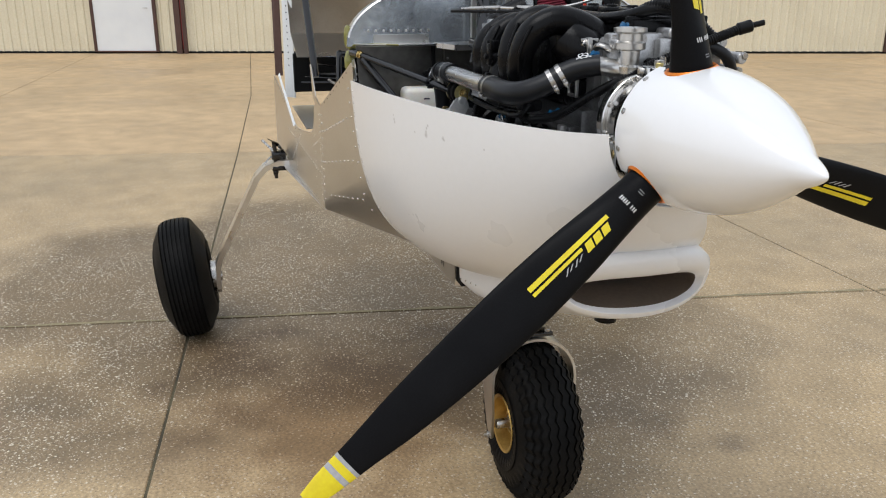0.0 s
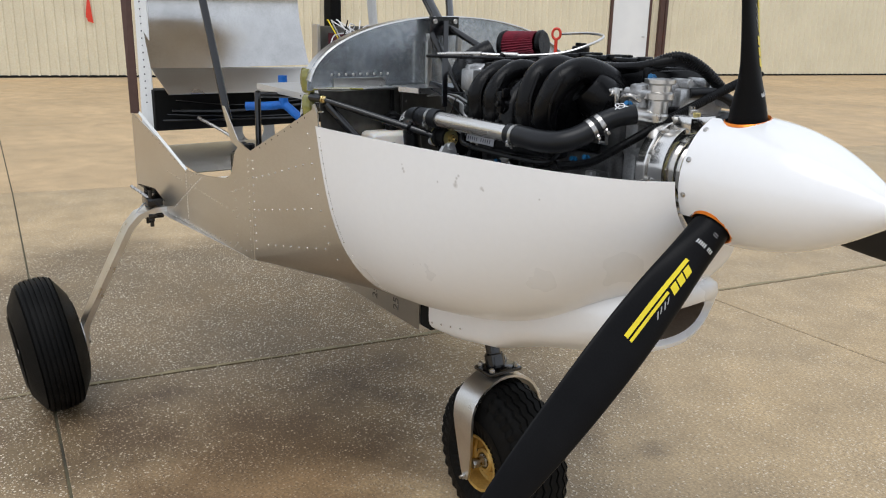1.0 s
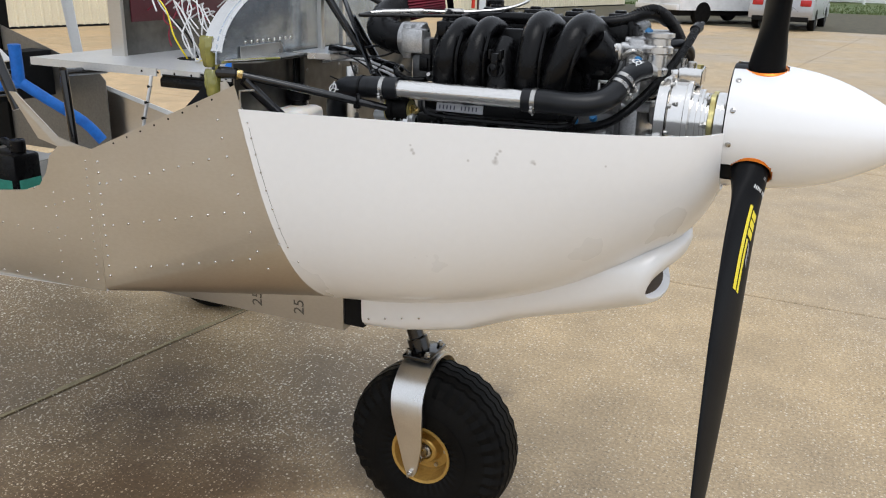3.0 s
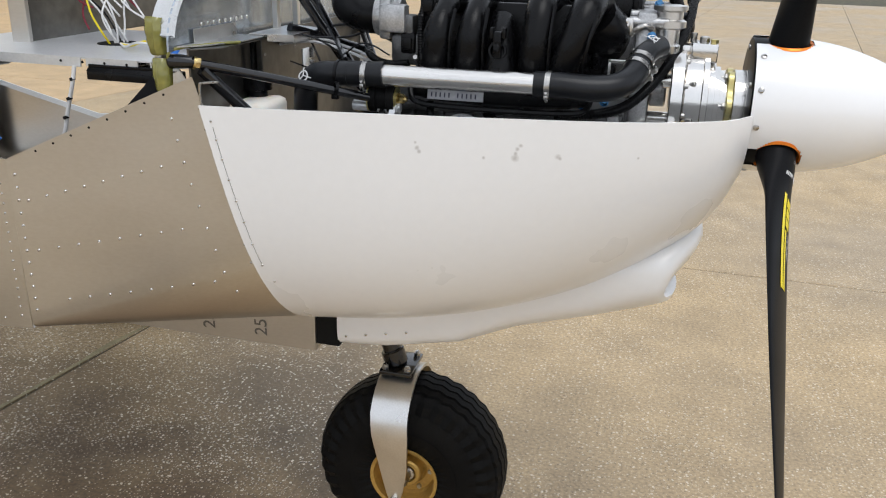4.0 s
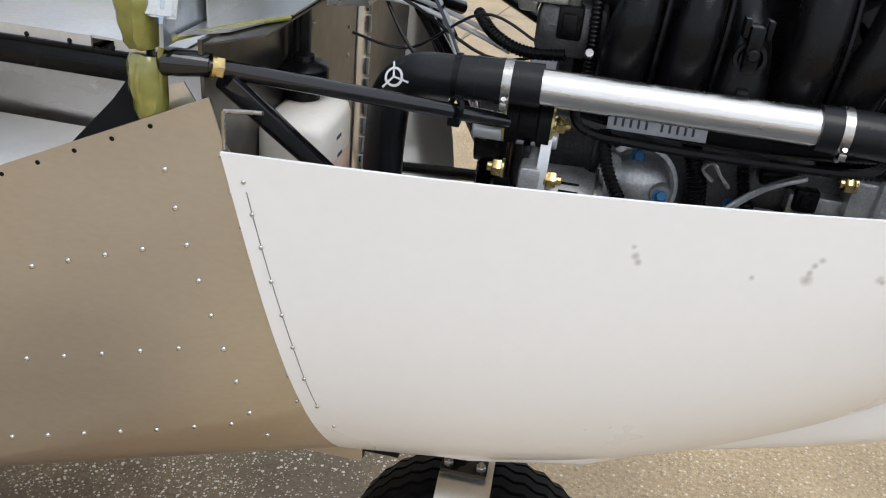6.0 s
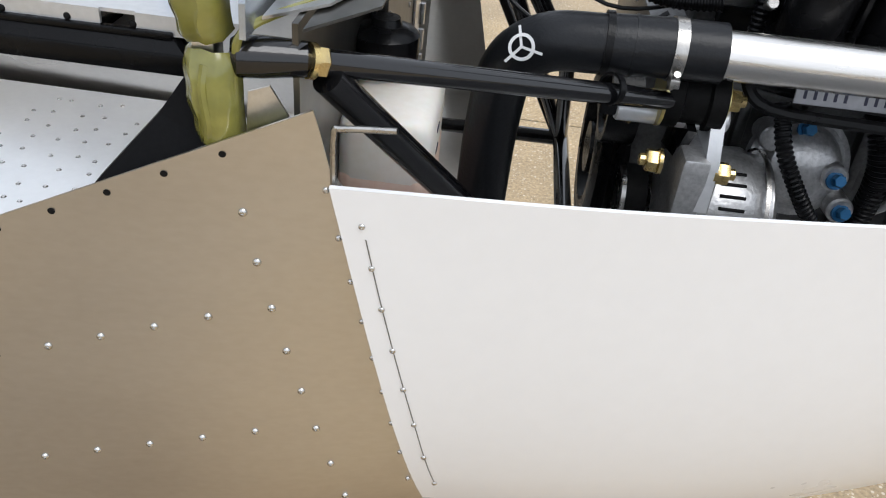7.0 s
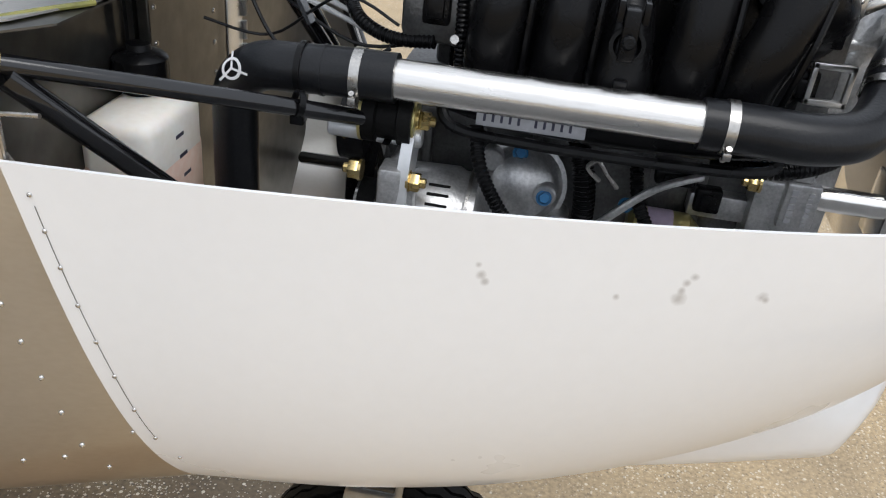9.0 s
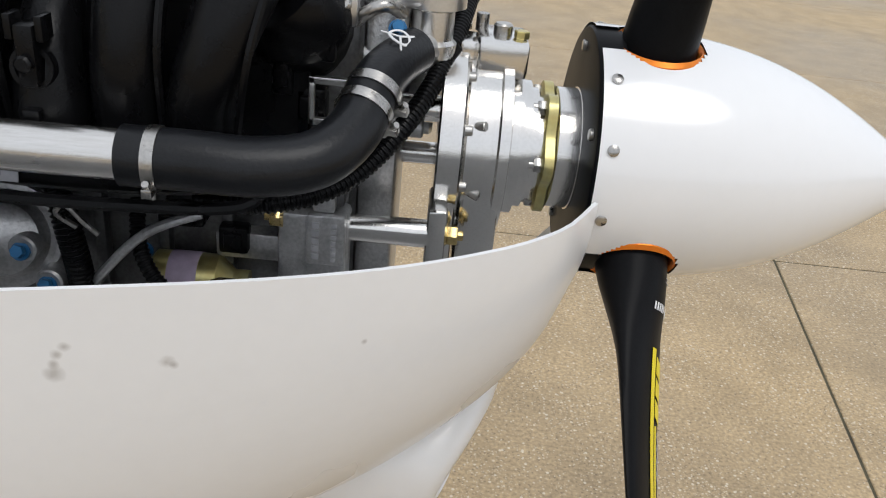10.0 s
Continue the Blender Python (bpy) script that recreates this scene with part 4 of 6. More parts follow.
# thermostat neck in bright metal
therm = Shape().lathe([(0, 0.018), (0.012, 0.018), (0.016, 0.024), (0.03, 0.026), (0.034, 0.022), (0.062, 0.022), (0.066, 0.033), (0.078, 0.033), (0.082, 0.026), (0.096, 0.026), (0.1, 0.034), (0.108, 0.034), (0.11, 0.02)], (0.80, -0.03, 1.325), (0.798, -0.028, 1.5), 28)
therm.tube([(0.80, -0.03, 1.345), (0.785, -0.06, 1.352), (0.78, -0.09, 1.357)], 0.019, 16)
sub("thermostat_neck", therm, M_ALU, "turned aluminium thermostat neck")
sub("bleed_elbow", Shape().tube([(0.77, -0.055, 1.385), (0.755, -0.075, 1.395), (0.735, -0.075, 1.385), (0.72, -0.06, 1.365)], 0.0065, 12), M_CRES)
for at in ((0.768, -0.09, 1.378), (0.648, -0.13, 1.24), (0.69, -0.13, 1.25), (0.434, -0.186, 1.159), (0.453, -0.182, 1.122), (0.40, -0.16, 1.197), (0.53, -0.13, 1.14), (0.775, -0.03, 1.435)):
    sub("blue_bolt", Shape().hexnut(at, (0.1, -0.9, 0.45), 0.0066, 0.009).rod(Vector(at) + Vector((0, 0.004, -0.002)), Vector(at) + Vector((0, 0.001, -0.0005)), 0.009, 14), M_BLUEBOLT, "blue-painted bolt head")

# water pump cover, alternator, starter
pump = Shape().lathe([(0, 0.05), (0.018, 0.05), (0.022, 0.042), (0.036, 0.036), (0.044, 0.022), (0.046, 0.0)], (0.405, -0.135, 1.15), (0.415, -0.24, 1.185), 32)
for a, b in (((0.434, -0.13, 1.155), (0.434, -0.182, 1.159)), ((0.453, -0.13, 1.118), (0.453, -0.178, 1.122)), ((0.37, -0.13, 1.18), (0.37, -0.165, 1.185))):
    sub("cover_boss", Shape().rod(a, b, 0.0135, 16, 0.002), M_CAST)
sub("pump_cover", pump, M_CAST, "cast aluminium pump cover")
sub("cover_ring", Shape().lathe([(0, 0.046), (0, 0.053), (0.006, 0.053), (0.006, 0.046)], (0.4055, -0.148, 1.1545), (0.415, -0.24, 1.185), 32, True), M_CAST)
alt = Shape().lathe([(0, 0.03), (0.006, 0.052), (0.022, 0.060), (0.075, 0.062), (0.082, 0.058), (0.10, 0.056), (0.112, 0.03)], (0.262, -0.200, 1.120), (0.40, -0.200, 1.120), 36)
alt.box((0.262, -0.275, 1.135), (0.288, -0.20, 1.205), 0.006).box((0.265, -0.262, 1.13), (0.30, -0.245, 1.18), 0.004)
alternator = sub("alternator", alt, M_CAST, "cast aluminium alternator with cooling slots")
for k in range(6):
    a = radians(118 + 11 * k)
    c = Vector((0.322, -0.200 + 0.0615 * math.cos(a), 1.120 + 0.0615 * math.sin(a)))
    sub("cooling_slot", Shape().box((-0.012, -0.0016, -0.001), (0.012, 0.0016, 0.0012), 0.0008, Matrix.Translation(c) @ Euler((a - math.pi / 2, 0, 0)).to_matrix().to_4x4()), M_DARK)
sub("alternator_seam", Shape().lathe([(0, 0.0615), (0, 0.0632), (0.004, 0.0632), (0.004, 0.0615)], (0.352, -0.200, 1.120), (1, -0.200, 1.120), 36, True), M_CRES)
pul = Shape()
prof = [(0, 0.012), (0, 0.03)]
for k in range(5):
    prof += [(0.004 + 0.0045 * k, 0.031), (0.006 + 0.0045 * k, 0.0275)]
prof += [(0.028, 0.031), (0.028, 0.012)]
sub("alternator_pulley", Shape().lathe(prof, (0.226, -0.200, 1.120), (1, -0.200, 1.120), 32), M_CRES)
sub("rib_belt", Shape().lathe([(0, 0.030), (0, 0.0335), (0.02, 0.0335), (0.02, 0.030)], (0.23, -0.200, 1.120), (1, -0.200, 1.120), 32, True), M_RUBBER, "black ribbed drive belt")
sub("crank_pulley", Shape().lathe([(0, 0.02), (0, 0.085), (0.006, 0.092), (0.012, 0.086), (0.018, 0.092), (0.024, 0.086), (0.03, 0.092), (0.034, 0.08), (0.034, 0.06), (0.022, 0.055), (0.022, 0.03), (0.034, 0.028), (0.034, 0.0)], (0.236, -0.09, 1.115), (0.2, -0.09, 1.115), 44), M_BLACK, "black grooved crank pulley")
sub("idler_pulley", Shape().lathe([(0, 0.012), (0, 0.042), (0.03, 0.042), (0.03, 0.034), (0.022, 0.03), (0.022, 0.012)], (0.23, -0.165, 1.205), (0.2, -0.165, 1.205), 32), M_BLACK)
brk = Shape().prism([(0.282, -0.275, 1.155), (0.282, -0.272, 1.20), (0.282, -0.25, 1.235), (0.282, -0.225, 1.238), (0.282, -0.215, 1.21), (0.282, -0.24, 1.17), (0.282, -0.255, 1.15)], (0.012, 0, 0))
brk.rod((0.20, -0.235, 1.228), (0.30, -0.235, 1.228), 0.011, 16, 0.002)
sub("alternator_bracket", brk, M_DULL, "silver alternator bracket")
for at, d in (((0.294, -0.231, 1.246), (1, 0, 0)), ((0.243, -0.266, 1.196), (-1, 0, 0)), ((0.294, -0.262, 1.19), (1, 0, 0)), ((0.215, -0.225, 1.222), (-1, 0, 0)), ((0.669, -0.126, 1.191), (-1, 0, 0)), ((0.832, -0.115, 1.182), (1, 0, 0))):
    a = Vector(at)
    dd = Vector(d)
    sub("gold_nut", Shape().rod(a - dd * 0.002, a + dd * 0.001, 0.0115, 20).hexnut(a, d, 0.0105, 0.012).rod(a, a + dd * 0.018, 0.0055, 10, 0.001), M_BRASS, "gold passivated nut")
star = Shape().lathe([(0, 0.018), (0.006, 0.026), (0.07, 0.026), (0.076, 0.02), (0.085, 0.012), (0.10, 0.012)], (0.535, -0.125, 1.112), (0.66, -0.125, 1.112), 28)
sub("starter_solenoid", star, M_ZINC, "zinc-plated starter solenoid with pale label")
sub("solenoid_label", Shape().lathe([(0, 0.0262), (0, 0.0266), (0.03, 0.0266), (0.03, 0.0262)], (0.556, -0.125, 1.112), (1, -0.125, 1.112), 28, True), material("pale_violet_label", (0.55, 0.45, 0.58), 0.5), "pale violet printed label")
sub("solenoid_plug", Shape().box((0.60, -0.165, 1.10), (0.665, -0.14, 1.125), 0.004).box((0.61, -0.17, 1.104), (0.65, -0.16, 1.12), 0.002), M_BLACK)
pad = Shape().box((0.665, -0.135, 1.10), (0.735, -0.095, 1.20), 0.006).box((0.695, -0.146, 1.15), (0.733, -0.13, 1.205), 0.003).box((0.60, -0.12, 1.135), (0.68, -0.095, 1.165), 0.004).box((0.70, -0.14, 1.205), (0.722, -0.125, 1.225), 0.003)
sub("engine_pad", pad, M_CAST, "machined engine pad with stamped code")
for k in range(5):
    sub("stamp_bar", Shape().box((0.701, -0.1475, 1.158 + 0.0085 * k), (0.708, -0.1458, 1.164 + 0.0085 * k)), M_SILVER)
for k in range(7):
    sub("stamp_bar", Shape().box((0.720, -0.1475, 1.156 + 0.0062 * k), (0.725, -0.1458, 1.160 + 0.0062 * k)), M_SILVER)
clipm = Shape().tube([(0.49, -0.185, 1.19), (0.475, -0.19, 1.205), (0.485, -0.192, 1.215), (0.497, -0.19, 1.20), (0.51, -0.187, 1.185)], 0.0026, 8)
sub("spring_clamp", clipm, M_CRES)
for at, sz in (((0.69, -0.09, 1.30), (0.03, 0.03, 0.035)), ((0.70, -0.1, 1.36), (0.028, 0.025, 0.03)), ((0.665, -0.10, 1.335), (0.02, 0.025, 0.05)), ((0.33, -0.13, 1.42), (0.035, 0.04, 0.04)), ((0.29, -0.145, 1.345), (0.03, 0.03, 0.04)), ((0.62, -0.12, 1.16), (0.03, 0.02, 0.03)), ((0.575, -0.135, 1.19), (0.045, 0.03, 0.018))):
    sub("connector", Shape().box([c - s_ / 2 for c, s_ in zip(at, sz)], [c + s_ / 2 for c, s_ in zip(at, sz)], 0.004).box((at[0] - sz[0] * 0.3, at[1] - sz[1] * 0.7, at[2] - sz[2] * 0.3), (at[0] + sz[0] * 0.3, at[1], at[2] + sz[2] * 0.3), 0.002), M_BLACK)
sq = Shape().box((0.69, -0.115, 1.285), (0.735, -0.108, 1.292), 0.001).box((0.69, -0.115, 1.325), (0.735, -0.108, 1.332), 0.001).box((0.69, -0.115, 1.285), (0.696, -0.108, 1.332), 0.001).box((0.729, -0.115, 1.285), (0.735, -0.108, 1.332), 0.001)
sub("square_bracket", sq, M_ALU)
hb = Shape().box((0.66, -0.09, 1.375), (0.73, -0.078, 1.41), 0.003).box((0.68, -0.10, 1.40), (0.72, -0.06, 1.408), 0.002)
sub("bolt_plate", hb, M_ALU, "silver plate with bolts")
for x in (0.672, 0.716):
    sub("plate_bolt", Shape().rod((x, -0.088, 1.395), (x, -0.098, 1.40), 0.009, 16, 0.002), M_CRES)
sub("runner_bolt", Shape().rod((0.318, -0.200, 1.325), (0.318, -0.19, 1.32), 0.0055, 16, 0.001), M_CRES)

# throttle body, filter, dipstick, cables
thr = Shape().rod((0.205, -0.10, 1.392), (0.262, -0.10, 1.392), 0.040, 28, 0.004).box((0.225, -0.15, 1.35), (0.25, -0.05, 1.43), 0.006).box((0.23, -0.165, 1.365), (0.285, -0.13, 1.42), 0.005)
sub("throttle_body", thr, M_CAST, "cast throttle body")
elbow = Shape().tube([(0.215, -0.10, 1.392), (0.175, -0.10, 1.395), (0.14, -0.085, 1.41), (0.13, -0.04, 1.435), (0.145, 0.0, 1.455)], 0.038, 24, 8)
sub("intake_elbow", elbow, M_BLACK, "black rubber intake elbow")
sub("throttle_actuator", Shape().box((0.25, -0.15, 1.30), (0.335, -0.085, 1.365), 0.012).box((0.265, -0.155, 1.36), (0.30, -0.11, 1.40), 0.006), M_BLOCK)
filt = Shape()
nf = 72
A, B = Vector((0.14, 0.06, 1.468)), Vector((0.235, 0.10, 1.482))
d = (B - A).normalized()
p = d.orthogonal().normalized()
q = d.cross(p)
rows = [[A + d * s_ + (p * math.cos(2 * math.pi * i / nf) + q * math.sin(2 * math.pi * i / nf)) * (r * (1.0 if i % 2 else 0.90)) for i in range(nf)] for s_, r in ((0, 0.046), (0.095, 0.036))]
filt.sheet(rows, 0, True)
M_FILTER = material("dark_red_filter", (0.20, 0.012, 0.03), 0.7, second=(0.12, 0.008, 0.02), scale=40)
air_filter = sub("air_filter", filt, M_FILTER, "dark red pleated cone air filter", 0)
sub("filter_cap", Shape().rod(A - d * 0.014, A + d * 0.002, 0.049, 32, 0.004), M_BLACK)
sub("filter_cap", Shape().rod(B - d * 0.004, B + d * 0.012, 0.038, 32, 0.004), M_BLACK)
M_REDP = material("red_plastic", (0.75, 0.05, 0.02), 0.35)
ring = Shape().tube([Vector((0.307, 0.093, 1.512)) + Vector((0.011 * math.cos(t) * 0.75, 0.011 * math.cos(t) * 0.66, 0.014 * math.sin(t))) for t in [2 * math.pi * i / 14 for i in range(15)]], 0.0035, 8, 2).rod((0.307, 0.093, 1.46), (0.307, 0.093, 1.50), 0.0045, 10)
sub("dipstick_handle", ring, M_REDP, "bright red dipstick ring")
tray = Shape().rod((0.155, -0.225, 1.448), (0.36, -0.12, 1.452), 0.004, 8).rod((0.155, -0.225, 1.448), (0.15, -0.10, 1.455), 0.004, 8).rod((0.15, -0.10, 1.455), (0.36, 0.0, 1.456), 0.004, 8).rod((0.36, -0.12, 1.452), (0.36, 0.0, 1.456), 0.004, 8).rod((0.25, -0.178, 1.45), (0.25, -0.05, 1.455), 0.004, 8)
sub("cable_rack", tray, M_BLACK, "black wire cable rack")
cab = Shape().tube([(0.17, -0.20, 1.454), (0.25, -0.14, 1.459), (0.34, -0.07, 1.458), (0.43, 0.0, 1.468), (0.47, 0.06, 1.49), (0.44, 0.14, 1.51), (0.34, 0.18, 1.515), (0.25, 0.16, 1.51)], 0.0035, 8)
sub("control_cable", cab, M_ALU, "silver sheathed control cable")
fit_ = Shape().rod((0.19, -0.185, 1.455), (0.27, -0.127, 1.459), 0.006, 12, 0.001).rod((0.31, -0.095, 1.459), (0.345, -0.066, 1.459), 0.007, 12, 0.001)
sub("cable_fitting", fit_, M_CRES)

# engine mount
engine_mount = part("engine_mount", Shape().lathe([(0, 0.0105), (0.004, 0.0135), (0.02, 0.0135), (0.0465, 0.0112)], (-0.071, -0.4595, 1.3268), (-0.026, -0.4475, 1.3255), 24).made(M_TUBE), aircraft, "black welded tubular engine mount")
for p_, q_, r in (((-0.03, -0.448, 1.325), (0.262, -0.238, 1.242), 0.0088), ((-0.015, -0.44, 1.312), (0.20, -0.20, 0.98), 0.0115), ((0.26, 0.24, 1.246), (-0.02, 0.448, 1.325), 0.0115), ((-0.02, 0.44, 1.31), (0.2, 0.2, 0.98), 0.0115),
                  ((-0.02, -0.36, 0.90), (0.2, -0.2, 0.98), 0.0115), ((-0.02, 0.36, 0.90), (0.2, 0.2, 0.98), 0.0115), ((0.2, -0.2, 0.98), (0.2, 0.2, 0.98), 0.0115), ((0.02, -0.02, 1.43), (0.2, 0.2, 0.98), 0.010), ((0.17, 0.02, 1.22), (0.2, 0.2, 0.98), 0.010),
                  ((-0.02, -0.04, 1.52), (0.135, -0.005, 1.455), 0.0095), ((-0.02, -0.10, 1.50), (0.16, -0.02, 1.20), 0.010), ((0.02, -0.13, 1.36), (0.13, 0.05, 1.30), 0.010)):
    part("mount_tube", Shape().rod(p_, q_, r, 20).made(M_TUBE), engine_mount)
part("mount_strap", Shape().prism([(-0.012, -0.064, 1.535), (-0.012, -0.048, 1.535), (0.155, -0.158, 1.31), (0.155, -0.174, 1.31)], (0.004, 0, 0.002)).made(M_TUBE, 0), engine_mount)
part("isolator", Shape().lathe([(0, 0.02), (0, 0.0285), (0.014, 0.0285), (0.016, 0.024), (0.036, 0.024), (0.038, 0.0285), (0.052, 0.0285), (0.052, 0.02)], (0.238, -0.233, 1.246), (1, -0.233, 1.246), 28).made(M_RUBBER), engine_mount, "black rubber engine mount isolator")
for x, r in ((0.2355, 0.029), (0.2895, 0.022)):
    part("washer", Shape().rod((x, -0.233, 1.246), (x + 0.003, -0.233, 1.246), r, 28).made(M_ZINC), engine_mount)
part("bracket_plate", Shape().prism([(0.262, -0.26, 1.225), (0.262, -0.205, 1.228), (0.262, -0.17, 1.17), (0.262, -0.23, 1.185)], (0.008, 0, 0)).made(M_TUBE, 0), engine_mount)
bolt = Shape().hexnut((-0.024, -0.4465, 1.3245), (0.8, 0.55, -0.2), 0.0102, 0.010).rod((-0.026, -0.448, 1.325), (-0.0225, -0.4455, 1.324), 0.0116, 22)
part("mount_bolt", bolt.made(M_BRASS), engine_mount, "gold passivated mount bolt")
tie = Shape().lathe([(-0.003, 0.0115), (-0.003, 0.0135), (0.003, 0.0135), (0.003, 0.0115)], (0.185, -0.293, 1.268), (0.262, -0.236, 1.246), 20, True).lathe([(-0.003, 0.0245), (-0.003, 0.0265), (0.003, 0.0265), (0.003, 0.0245)], (0.178, -0.256, 1.292), (1, -0.256, 1.292), 28, True).box((0.178, -0.300, 1.248), (0.192, -0.285, 1.262), 0.002)
part("cable_tie", tie.made(M_BLACK), engine_mount)

# gearbox and prop flange
C = Vector((0, 0, 1.245))
gb = Shape()
def xl(prof, x0, n=48, s=None, yz=(0.0, 1.245)):
    return (s or Shape()).lathe(prof, (x0, *yz), (x0 + 1, *yz), n)
xl([(0, 0.10), (0.002, 0.102), (0.024, 0.102), (0.026, 0.10)], 0.815, 56, gb)
gearbox = part("gearbox", gb.made(M_MACH), engine, "machined aluminium reduction gearbox")
def gsub(name, shape, mat, label=""):
    return part(name, shape.made(mat), gearbox, label)
gsub("gearbox_body", xl([(0, 0.090), (0.003, 0.094), (0.034, 0.094), (0.036, 0.098), (0.046, 0.098), (0.048, 0.09)], 0.841, 56), M_MACH)
gsub("gearbox_cover", xl([(0, 0.078), (0.012, 0.078), (0.013, 0.070), (0.022, 0.070), (0.023, 0.063), (0.030, 0.063), (0.031, 0.055), (0.036, 0.055)], 0.889, 56), M_MACH)
gsub("gearbox_sump", Shape().box((0.843, -0.088, 1.07), (0.885, 0.088, 1.24), 0.006).box((0.817, -0.095, 1.08), (0.839, 0.095, 1.24), 0.004), M_MACH)
gsub("top_block", Shape().box((0.848, -0.035, 1.325), (0.90, 0.045, 1.362), 0.004).box((0.83, -0.02, 1.33), (0.85, 0.03, 1.356), 0.003), M_MACH)
gsub("top_fitting", Shape().rod((0.873, 0.0, 1.36), (0.873, 0.0, 1.374), 0.010, 20, 0.002).rod((0.852, 0.02, 1.36), (0.852, 0.02, 1.378), 0.007, 16), M_CRES)
gsub("drain_plug", Shape().hexnut((0.892, -0.01, 1.362), (0, 0, 1), 0.008, 0.008), M_ZINC)
for k in range(10):
    a = 2 * math.pi * k / 10 + 0.2
    gsub("case_screw", Shape().rod((0.838, 0.0935 * math.cos(a), 1.245 + 0.0935 * math.sin(a)), (0.849, 0.0935 * math.cos(a), 1.245 + 0.0935 * math.sin(a)), 0.0055, 12, 0.001), M_CRES)
for k in range(8):
    a = 2 * math.pi * k / 8 + 0.3
    gsub("case_screw", Shape().rod((0.85, 0.088 * math.cos(a), 1.245 + 0.088 * math.sin(a)), (0.862, 0.0965 * math.cos(a), 1.245 + 0.0965 * math.sin(a)), 0.005, 12, 0.001), M_CRES)
lug = Shape().box((0.812, -0.128, 1.13), (0.832, -0.06, 1.212), 0.005)
gsub("mount_lug", lug, M_MACH)
for y, z in ((-0.113, 1.180), (0.113, 1.180), (-0.03, 1.285), (0.10, 1.30)):
    gsub("standoff", Shape().rod((0.73, y, z), (0.818, y, z), 0.0145, 24, 0.001), M_MACH, "turned aluminium standoff")
fl = Shape()
n = 60
rows = []
for x, k in ((0.925, 0.94), (0.927, 1.0), (0.937, 1.0), (0.939, 0.94)):
    rows.append([(x, math.cos(2 * math.pi * i / n) * k * (0.066 + 0.007 * math.cos(6 * 2 * math.pi * i / n)), 1.245 + math.sin(2 * math.pi * i / n) * k * (0.066 + 0.007 * math.cos(6 * 2 * math.pi * i / n))) for i in range(n)])
fl.sheet(rows, 0, True)
fl.f += [tuple(range(n)), tuple(range(3 * n, 4 * n))]
flange = part("prop_flange", fl.made(M_ZINC), propeller, "yellow zinc-plated scalloped prop flange")
for k in range(6):
    a = 2 * math.pi * k / 6
    y, z = 0.060 * math.cos(a), 1.245 + 0.060 * math.sin(a)
    part("flange_nut", Shape().hexnut((0.926, y, z), (-1, 0, 0), 0.0085, 0.009).rod((0.910, y, z), (0.922, y, z), 0.0045, 10).made(M_CRES), propeller)
part("prop_spacer", xl([(0, 0.064), (0.001, 0.066), (0.0235, 0.066), (0.024, 0.0675), (0.028, 0.0675), (0.0285, 0.06)], 0.9388, 56).made(M_MACH), propeller, "turned aluminium prop spacer")
bp = xl([(0, 0.06), (0, 0.128), (0.001, 0.1315), (0.004, 0.1335), (0.030, 0.1335), (0.030, 0.129), (0.006, 0.127), (0.006, 0.06)], 0.9645, 64)
part("spinner_bulkhead", bp.made(M_CARBON), propeller, "black spinner back plate")
for k in range(12):
    a = 2 * math.pi * (k + 0.32) / 12
    if min(abs((math.degrees(a) - b + 180) % 360 - 180) for b in BLADES) < 19:
        continue
    r = 0.1365
    o = Vector((0, math.cos(a), math.sin(a)))
    part("spinner_screw", Shape().lathe([(-0.002, 0.0058), (0.0012, 0.0058), (0.0022, 0.004), (0.0024, 0.0)], Vector((0.981, 0, 1.245)) + o * r, Vector((0.981, 0, 1.245)) + o * 2, 16).made(M_CRES), propeller, "steel spinner screw")
for k in range(5):
    a = 2 * math.pi * k / 5 + 0.15
    part("bulkhead_screw", Shape().rod((0.9605, 0.112 * math.cos(a), 1.245 + 0.112 * math.sin(a)), (0.9655, 0.112 * math.cos(a), 1.245 + 0.112 * math.sin(a)), 0.006, 14, 0.001).made(M_CRES), propeller)

# overflow bottle
tank = Shape().box((-0.032, -0.33, 1.085), (0.047, -0.205, 1.232), 0.014)
bottle = part("overflow_bottle", tank.made(M_BOTTLE, 60), aircraft, "milky plastic overflow bottle with pink coolant")
part("coolant", Shape().box((-0.0325, -0.3305, 1.086), (0.0475, -0.2045, 1.188), 0.013).made(material("pink_coolant", (0.80, 0.60, 0.50), 0.35, second=(0.79, 0.53, 0.42), scale=8, bump=0.02), 60), bottle, "pink coolant seen through the bottle")
part("bottle_cap", Shape().lathe([(0, 0.020), (0.016, 0.020), (0.018, 0.030), (0.042, 0.030), (0.046, 0.026), (0.050, 0.014), (0.056, 0.012)], (-0.008, -0.235, 1.228), (-0.008, -0.235, 2), 24).made(M_BLACK), bottle, "black screw cap")
for k in range(3):
    part("level_mark", Shape().box((0.0468, -0.275 + 0.006 * k, 1.20 - 0.024 * k), (0.0476, -0.258 + 0.006 * k, 1.204 - 0.024 * k)).made(M_INK, 0), bottle)


